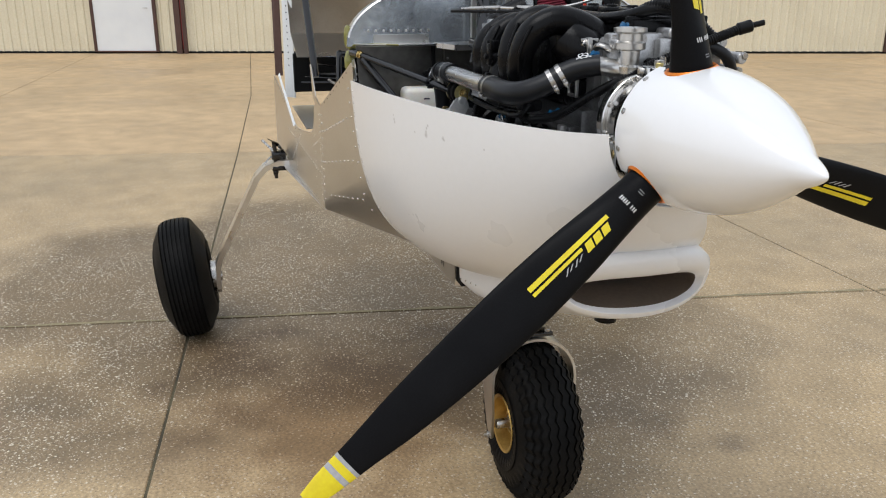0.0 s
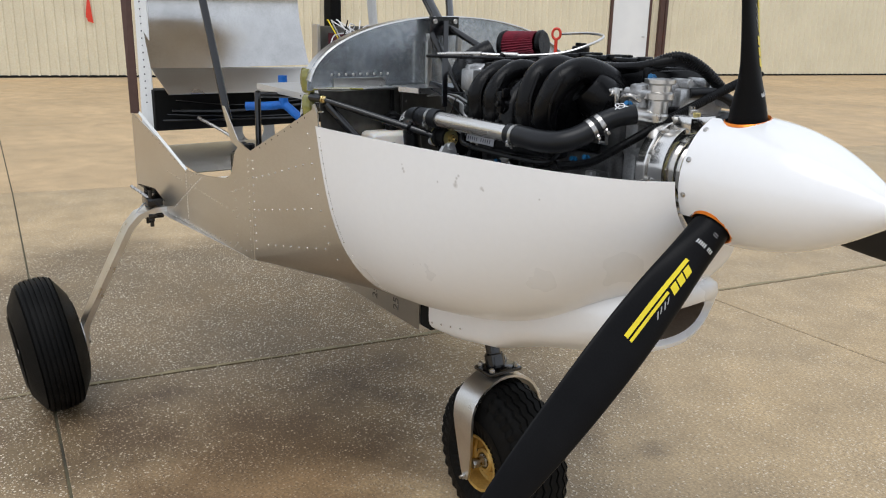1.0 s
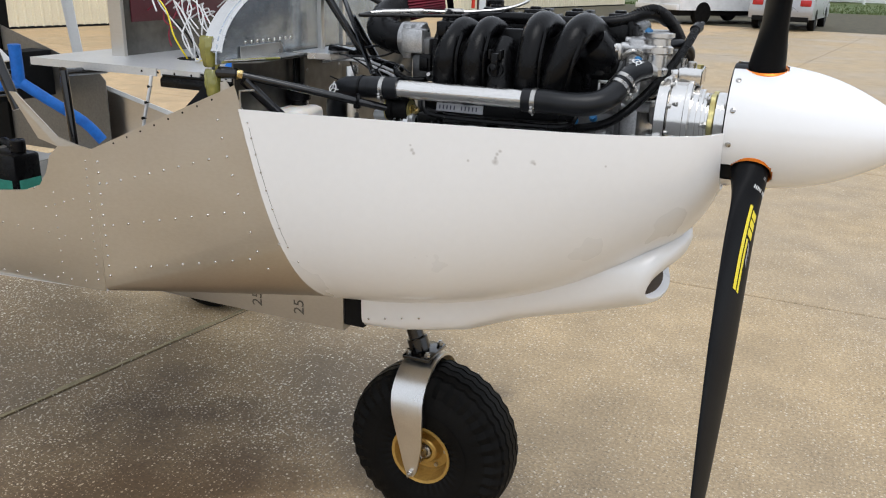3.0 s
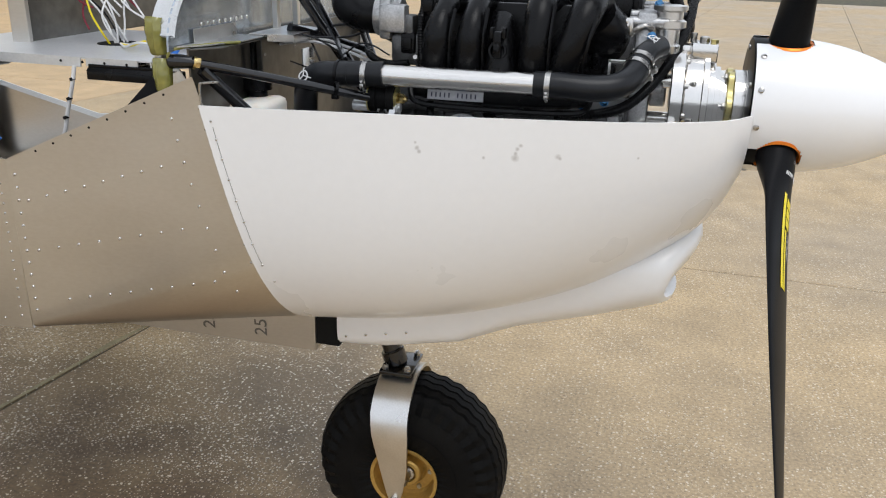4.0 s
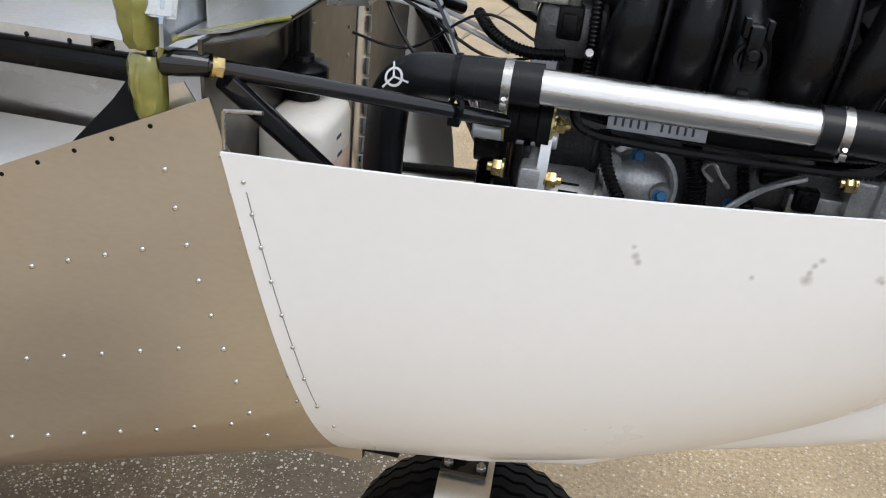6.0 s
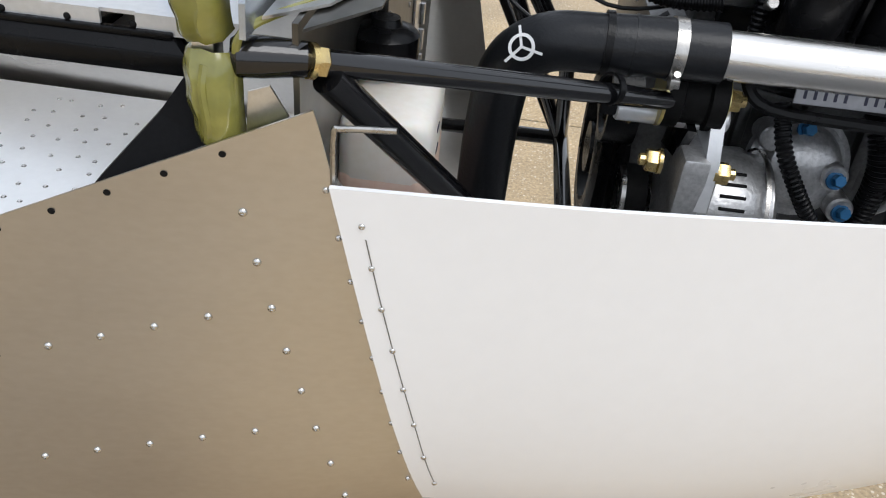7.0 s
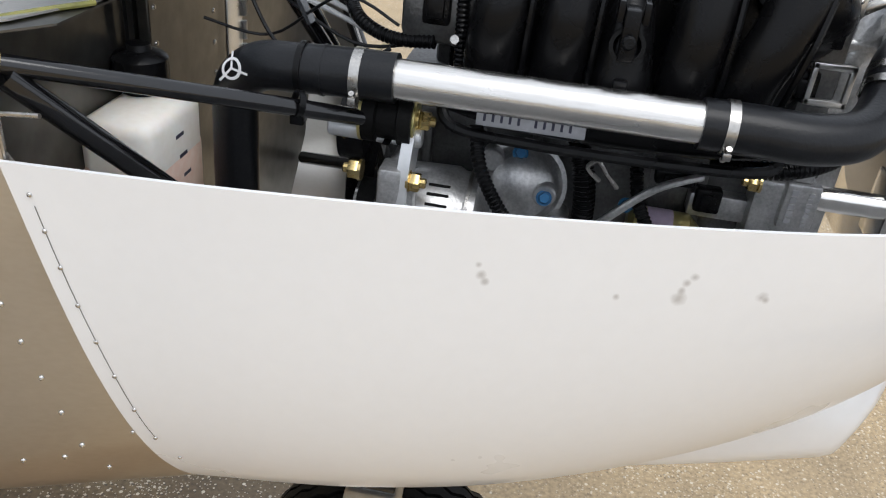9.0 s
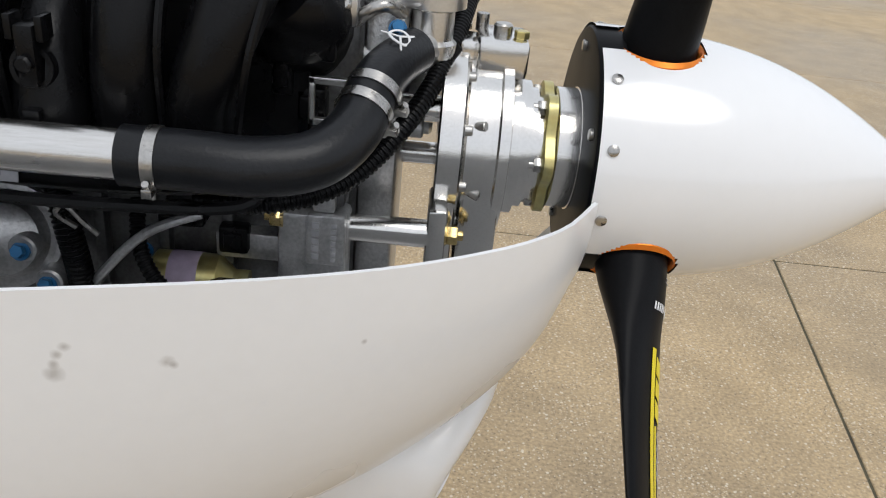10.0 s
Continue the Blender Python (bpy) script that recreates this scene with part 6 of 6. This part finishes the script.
for y in (-0.045, 0.045):
    for x in (0.207, 0.265):
        part("fork_bolt", Shape().hexnut((x, y, 0.530), (0, 0, 1), 0.009, 0.009).rod((x, y, 0.52), (x, y, 0.544), 0.005, 10).made(M_CRES), aircraft)
part("fork_plate", Shape().box((0.195, -0.060, 0.5195), (0.277, 0.060, 0.530), 0.002).rod((0.224, 0, 0.526), (0.211, 0, 0.564), 0.030, 24, 0.003).made(M_TUBE), aircraft)
for sgn in (-1, 1):
    part("axle_bolt", Shape().hexnut((0.258, sgn * 0.126, 0.205), (0, sgn, 0), 0.010, 0.01).rod((0.258, sgn * 0.12, 0.205), (0.258, sgn * 0.145, 0.205), 0.005, 10).made(M_CRES), aircraft)
part("drain_tube", Shape().rod((0.60, 0.06, 0.70), (0.60, 0.06, 0.80), 0.028, 20).made(M_BLACK), aircraft, "black drain tube under the scoop")
part("radiator", Shape().box((0.42, -0.14, 0.82), (0.47, 0.14, 0.98)).made(M_DARK, 0), aircraft, "dark radiator inside the scoop")
part("scoop_flap", Shape().prism([(0.80, -0.13, 0.932), (0.80, 0.0, 0.928), (0.77, 0.02, 0.895), (0.74, -0.03, 0.875), (0.76, -0.12, 0.89)], (-0.02, 0, 0.004)).made(M_BLACK, 0), aircraft, "black flap inside the scoop")

# ---- stamped marks ----
def lettering(text, size, m, mat, name, parent):
    cu = bpy.data.curves.new("text", "FONT")
    cu.body, cu.size, cu.extrude = text, size, 0.0003
    ob = bpy.data.objects.new("text", cu)
    scene.collection.objects.link(ob)
    dg = bpy.context.evaluated_depsgraph_get()
    me = bpy.data.meshes.new_from_object(ob.evaluated_get(dg))
    bpy.data.objects.remove(ob)
    me.materials.clear()
    me.materials.append(mat)
    return part(name, me, parent, "", m)


M_STAMP = material("grey_ink", (0.16, 0.15, 0.135), 0.6)
for x in (-0.040, -0.175):
    lettering("25", 0.045, Matrix.Translation((x, -0.191, 0.652)) @ Euler((radians(90), radians(-90), 0), "XYZ").to_matrix().to_4x4(), M_STAMP, "stamped_number", aircraft)

# blade lettering as plain bars and blocks
blades = [o for o in propeller.children if o.name.split(".")[0] == "blade"]
block_meshes = [patch(0.232 + 0.021 * j, 0.249 + 0.021 * j, 0.0, 0.17, M_YELLOW, 0.006) for j in range(3)]
bar_meshes = [patch(0.179, 0.187, -0.20 + 0.055 * j, -0.172 + 0.055 * j, M_DECAL, 0.0) for j in range(9) if j != 5]
print_meshes = [patch(0.150 + 0.0045 * j, 0.1509 + 0.0045 * j, 0.0, 0.14, M_SILVER, 0.0) for j in range(2)]
sign_meshes = [patch(0.305 + 0.012 * j, 0.309 + 0.012 * j, 0.10, 0.17 + 0.02 * (j % 2), M_SILVER, 0.012) for j in range(4)]
for blade in blades:
    for nm, group in (("brand_block", block_meshes), ("letter_bar", bar_meshes), ("fine_print", print_meshes), ("signature_stroke", sign_meshes)):
        for me in group:
            part(nm, me, blade)

# ---- rivets ----
from mathutils.bvhtree import BVHTree


def tree_of(ob):
    return BVHTree.FromPolygons([ob.matrix_basis @ v.co for v in ob.data.vertices], [tuple(p.vertices) for p in ob.data.polygons])


def rivet_mesh(r, mat):
    return Shape().lathe([(0, r), (r * 0.35, r * 0.92), (r * 0.62, r * 0.6), (r * 0.66, r * 0.38), (r * 0.35, r * 0.33), (r * 0.35, 0)], (0, 0, 0), (0, 0, 1), 12).made(mat, 50)


RIV, SMALL, HOLE = rivet_mesh(0.0032, M_RIVET), rivet_mesh(0.0024, M_RIVET), Shape().lathe([(0, 0.0024), (0.0003, 0.0024), (0.0004, 0)], (0, 0, 0), (0, 0, 1), 14).made(M_DARK)
trees = {front_skin: tree_of(front_skin), lower_cowl: tree_of(lower_cowl)}


def rivet(owner, x, z, me, name="rivet"):
    hit = trees[owner].ray_cast(Vector((x, -2, z)), Vector((0, 1, 0)))
    if hit[0] is None:
        return
    n = hit[1] if hit[1].y < 0 else -hit[1]
    part(name, me, owner, "", Matrix.Translation(hit[0] + n * 0.0002) @ n.to_track_quat("Z", "Y").to_matrix().to_4x4())


CRX = [(0, 0.017), (2, 0.033), (5, 0.063), (7, 0.085), (8, 0.101)]
CRZ = [(0, 1.227), (2, 1.158), (5, 1.036), (7, 0.943), (8, 0.904)]
for k in range(9):
    rivet(front_skin, -0.063 + 0.0073 * k + 0.0004 * k * k, 1.225 - 0.0398 * k - 0.0005 * k * k, RIV)
    rivet(front_skin, -0.009 + 0.0088 * k, 1.246 - 0.0375 * k, SMALL)
    rivet(lower_cowl, lerp_table(CRX, k), lerp_table(CRZ, k), SMALL)
for k in range(8):
    rivet(front_skin, -0.092 - 0.0390 * k, 1.133 - 0.0118 * k, RIV)
    rivet(front_skin, -0.065 - 0.0422 * k, 1.009 - 0.0088 * k, RIV)
    rivet(front_skin, -0.015 - 0.0425 * k, 0.899 - 0.0078 * k, RIV)
    rivet(front_skin, -0.073 - 0.0375 * k, 1.269 - 0.0170 * k, HOLE, "hole")
for k in range(12):
    rivet(front_skin, -0.385, 0.815 + 0.026 * k, RIV)
for k in range(4):
    part("rivet", RIV, aircraft, "", Matrix.Translation((0.160 + 0.048 * k, -0.1928, 0.683 + 0.010 * k)) @ Euler((radians(90), 0, 0)).to_matrix().to_4x4())
cowl_y = lambda x, z: trees[lower_cowl].ray_cast(Vector((x, -2, z)), Vector((0, 1, 0)))[0].y
smudges(M_WHITE, [((x, cowl_y(x, z), z), r) for x, z, r in ((0.560, 1.188, 0.0075), (0.561, 1.197, 0.004), (0.564, 1.205, 0.0045), (0.569, 1.211, 0.0045), (0.632, 1.192, 0.0065), (0.637, 1.189, 0.004), (0.389, 1.211, 0.0035), (0.392, 1.202, 0.0048), (0.396, 1.195, 0.004), (0.507, 1.188, 0.0035), (0.77, 1.19, 0.003))], (0.24, 0.21, 0.18), 0.5)
line_rows = []
for k in range(21):
    t = k / 3
    h = trees[lower_cowl].ray_cast(Vector((lerp_table(CRX, t + 0.3) + 0.0006, -2, lerp_table(CRZ, t + 0.3))), Vector((0, 1, 0)))
    if h[0] is not None:
        line_rows.append([h[0] + Vector((-0.0004, -0.0006, 0)), h[0] + Vector((0.0004, -0.0006, 0))])
part("pencil_line", Shape().sheet(line_rows, 0.0002).made(M_STAMP, 0), lower_cowl, "pencilled rivet line")
side_list = []
for k in range(16):
    side_list.append((-0.42, 0.80 + 0.02 * k))
    side_list.append((-0.46 - 0.045 * k, 0.79 - 0.0018 * k))
    side_list.append((-0.47 - 0.03 * k, 1.03 - 0.004 * k if k > 3 else 1.0 - 0.01 * k))
    side_list.append((-0.46 - 0.05 * k, 0.90 + 0.002 * k))
    side_list.append((-0.95 - 0.042 * k, 0.955 + 0.0095 * k))
    side_list.append((-1.15 + 0.02 * k, 0.80 + 0.011 * k))
    side_list.append((-1.0, 0.78 + 0.012 * k))
for k in range(8):
    side_list.append((-0.53, 0.80 + 0.03 * k))
    side_list.append((-0.52 - 0.014 * k, 1.13 + 0.012 * k))
side_tree = BVHTree.FromPolygons([(x, side_at(x) - 0.0001, z) for x, z in SIDE], [tuple(range(len(SIDE)))])
for x, z in side_list:
    h = side_tree.ray_cast(Vector((x, -2, z)), Vector((0, 1, 0)))
    if h[0] is not None:
        n = h[1] if h[1].y < 0 else -h[1]
        part("rivet", SMALL, aircraft, "", Matrix.Translation(h[0] + n * 0.0002) @ n.to_track_quat("Z", "Y").to_matrix().to_4x4())

# ---- hangar: doors, posts, far background ----
def wall_box(name, s0, s1, d0, d1, z0, z1, mat, label, cat):
    ob = tagged(new(name, Shape().box((s0, d0, z0), (s1, d1, z1), 0.004).made(mat, 0)), label, cat, kind="structure")
    ob.matrix_basis = WM
    return ob


for k, (s0, s1) in enumerate(((0.06, 1.38), (18.15, 19.2), (32.2, 33.1))):
    door = wall_box("door_%d" % (k + 1), s0, s1, -0.06, -0.03, 0.06, 2.12, M_WHITEDOOR, "white walk-through door in a dark frame", "door")
    for nm, a, b, z0, z1 in (("door_frame", s0 - 0.07, s0, 0.04, 2.18), ("door_frame", s1, s1 + 0.07, 0.04, 2.18), ("door_frame", s0, s1, 2.12, 2.18), ("threshold", s0, s1, 0.03, 0.06)):
        part(nm, Shape().box((a, -0.075, z0), (b, -0.02, z1), 0.003).made(M_BROWN, 0), door)
    part("door_handle", Shape().rod((s1 - 0.12, -0.06, 1.0), (s1 - 0.12, -0.12, 1.0), 0.012, 10).rod((s1 - 0.20, -0.12, 1.0), (s1 - 0.12, -0.12, 1.0), 0.01, 10).made(M_CRES), door)
for k, s0 in enumerate((1.86, 10.75, 19.5, 33.3)):
    pst = wall_box("hangar_post_%d" % (k + 1), s0, s0 + 0.13, -0.12, -0.02, 0, 6.5, M_BROWN, "brown steel hangar door post", "post")
    part("track", Shape().box((s0 + 0.16, -0.10, 0), (s0 + 0.24, -0.02, 6.5), 0.003).made(M_BROWN, 0), pst)
    part("track_stop", Shape().box((s0 + 0.135, -0.08, 0.1), (s0 + 0.157, -0.03, 6.5), 0.002).made(M_RED, 0), pst)
# black strip along the wall foot paints the shade below the doors
wall_box("wall_base_shade", -22, 44.3, -0.02, 0.03, 0.0, 0.05, M_DARK, "dark gap under the hangar doors", "wall")
back = tagged(new("hangar_back", Shape().box((-22, 0.0, 0), (44.3, 12.0, 7.0)).made(M_CREAM, 0)), "cream steel hangar building", "building", kind="structure")
back.matrix_basis = WM @ Matrix.Translation((0, 0.05, 0))


# ---- far background: vehicles, grass, sheds ----
M_GLASS = material("dark_car_glass", (0.02, 0.025, 0.03), 0.08, bump=0.0)
M_CARWHITE = material("white_car_paint", (0.75, 0.76, 0.77), 0.3, scale=2, bump=0.0, coat=0.5)
M_CARGREY = material("silver_car_paint", (0.42, 0.42, 0.43), 0.3, 0.5, scale=2, bump=0.0, coat=0.5)
M_LIGHT = material("red_lamp_lens", (0.45, 0.02, 0.02), 0.2, bump=0.0)
M_GRASS = material("grass", (0.07, 0.11, 0.03), 0.9, second=(0.12, 0.14, 0.05), scale=0.8, fine=9, bump=0.6)


def profile_body(outline, half, tuck=0.12):
    """A vehicle body: a side outline given width, drawn in towards the roof."""
    top = max(z for x, z in outline)
    rows = []
    for s in (-1, -0.92, 0.92, 1):
        row = []
        for x, z in outline:
            k = max(0.0, (z - 0.9) / max(0.2, top - 0.9))
            w = half * (1 - tuck * k) * s
            row.append((x * (0.985 if abs(s) == 1 else 1.0), w, z - (0.03 if abs(s) == 1 and z > 0.6 else 0)))
        rows.append(row)
    sh = Shape().sheet(rows, 0, True)
    n = len(outline)
    sh.f += [tuple(range(n)), tuple(range(3 * n, 4 * n))]
    return sh


def road_wheel(parent, x, y, r):
    w = part("wheel", Shape().lathe([(-0.1, r * 0.62), (-0.1, r * 0.94), (-0.07, r), (0.07, r), (0.1, r * 0.94), (0.1, r * 0.62)], (x, y, r), (x, y + 1, r), 28).made(M_RUBBER), parent)
    part("rim", Shape().lathe([(-0.085, 0.05), (-0.09, r * 0.6), (0.09, r * 0.6), (0.085, 0.05)], (x, y, r), (x, y + 1, r), 20).made(M_CAST), w)


def vehicle(name, label, cat, outline, half, paint, at, heading, wheels, r):
    v = thing(name, label, cat, at)
    v.rotation_euler.z = radians(heading)
    part("body", profile_body(outline, half).made(paint, 40), v)
    for x in wheels:
        for y in (-half + 0.1, half - 0.1):
            road_wheel(v, x, y, r)
    return v


# heading: the nose points along local +x; the tail faces the aircraft
van = vehicle("van", "white panel van parked beside the hangar", "van", [(0.0, 0.45), (0.0, 1.0), (0.08, 2.05), (0.3, 2.15), (3.3, 2.15), (3.9, 1.25), (4.9, 1.05), (5.05, 0.75), (5.05, 0.42)], 0.98, M_CARWHITE, (-3.55, 26.2, 0), 52, (1.0, 4.1), 0.36)
for y0, y1 in ((-0.78, -0.42), (0.42, 0.78)):
    part("rear_window", Shape().box((0.03, y0, 1.35), (0.06, y1, 1.85), 0.01).made(M_GLASS), van)
for y in (-0.86, 0.82):
    part("tail_lamp", Shape().box((-0.02, y, 0.95), (0.03, y + 0.08, 1.15), 0.01).made(M_LIGHT), van)
part("bumper", Shape().box((-0.12, -0.95, 0.45), (0.02, 0.95, 0.62), 0.02).made(M_CARWHITE), van)
part("side_window", Shape().box((3.35, -0.965, 1.28), (3.75, -0.93, 1.72), 0.02).made(M_GLASS), van)
part("underbody", Shape().box((0.1, -0.85, 0.28), (4.9, 0.85, 0.46)).made(M_DARK, 0), van)
car = vehicle("sedan", "silver sedan parked on the apron with its tail towards the aircraft", "car", [(0.0, 0.35), (-0.05, 0.6), (0.05, 0.95), (0.5, 1.02), (1.15, 1.42), (2.2, 1.45), (3.1, 1.0), (4.3, 0.85), (4.55, 0.6), (4.5, 0.3)], 0.9, M_CARGREY, (0.15, 25.5, 0), 84, (0.95, 3.65), 0.32)
part("rear_window", Shape().prism([(0.53, -0.62, 1.05), (0.53, 0.62, 1.05), (1.08, 0.5, 1.40), (1.08, -0.5, 1.40)], (-0.03, 0, 0.02)).made(M_GLASS, 0), car)
for y in (-0.82, 0.52):
    part("tail_lamp", Shape().box((-0.04, y, 0.72), (0.1, y + 0.3, 0.90), 0.02).made(M_LIGHT), car)
part("number_plate", Shape().box((-0.07, -0.2, 0.55), (-0.02, 0.2, 0.66), 0.005).made(M_CARWHITE), car)
part("valance", Shape().box((-0.03, -0.8, 0.28), (0.2, 0.8, 0.42), 0.02).made(M_DARK), car)
trailer = thing("flatbed_trailer", "small dark utility trailer beyond the van", "trailer", (-2.2, 34.0, 0))
part("bed", Shape().box((-1.2, -0.8, 0.55), (1.2, 0.8, 0.7), 0.02).box((-1.2, -0.8, 0.7), (-1.15, 0.8, 1.1), 0.01).made(M_DARK), trailer)
for y in (-0.75, 0.75):
    road_wheel(trailer, 0, y, 0.33)
shed = tagged(new("far_building", Shape().box((-8, 62, 0), (9, 70, 3.6), 0.02).prism([(-8.5, 61.5, 3.6), (9.5, 61.5, 3.6), (9.5, 70.5, 3.6), (-8.5, 70.5, 3.6)], (0, 0, 0.3)).made(M_WHITEDOOR, 0)), "pale low building at the edge of the field", "building", kind="structure")
part("orange_canopy", Shape().box((-6.0, 58.0, 3.0), (4.0, 62.0, 3.35), 0.02).made(material("orange_sheet", (0.75, 0.28, 0.04), 0.5), 0), shed, "orange canopy")
for x in (-5.8, -1.0, 3.8):
    part("canopy_post", Shape().rod((x, 58.2, 0), (x, 58.2, 3.0), 0.08, 10).made(M_WHITEDOOR), shed)
lawn = Shape().add([(-30, 40.5, 0.0), (200, 46, 0.0), (200, 220, 0.0), (-30, 200, 0.0)], [(0, 1, 2, 3)])
for k in range(5000):
    c = random.Random(k)
    x, y = c.uniform(-8, 14), 41.5 + c.random() ** 2 * 14
    h, a = c.uniform(0.05, 0.14), c.uniform(0, 6.28)
    lawn.add([(x, y, 0), (x + 0.05 * math.cos(a), y + 0.05 * math.sin(a), 0), (x + c.uniform(-0.04, 0.04), y + c.uniform(-0.04, 0.04), h)], [(0, 1, 2)])
tagged(new("grass", mesh(lawn.v, lawn.f, M_GRASS, 0)), "rough green grass verge beyond the apron", "grass", kind="stuff")
pole = thing("light_pole", "grey pole at the edge of the apron", "pole", (4.5, 44, 0))
part("shaft", Shape().lathe([(0, 0.09), (7, 0.05)], (0, 0, 0), (0, 0, 1), 12).made(M_CAST), pole)
part("arm", Shape().tube([(0, 0, 6.9), (-0.6, 0, 7.2), (-1.3, 0, 7.25)], 0.035, 10).made(M_CAST), pole)

# red streamer hanging on the hangar door
flag = thing("red_streamer", "small red cloth streamer hanging on the hangar door", "streamer", WM @ Vector((5.82, -0.05, 0)))
flag.rotation_euler.z = math.atan2(WD.y, WD.x)
part("cloth", Shape().sheet([[(-0.02, -0.01, 1.62), (0.02, -0.012, 1.62)], [(-0.05, -0.03, 1.40), (0.045, -0.01, 1.38)], [(-0.07, -0.01, 1.25), (0.06, -0.04, 1.2)], [(-0.03, -0.03, 1.15), (0.07, -0.02, 1.12)]], 0.004).made(M_REDP, 40), flag)
part("cord", Shape().rod((0, 0, 1.62), (0.01, 0.02, 2.4), 0.008, 6).made(M_DARK), flag)
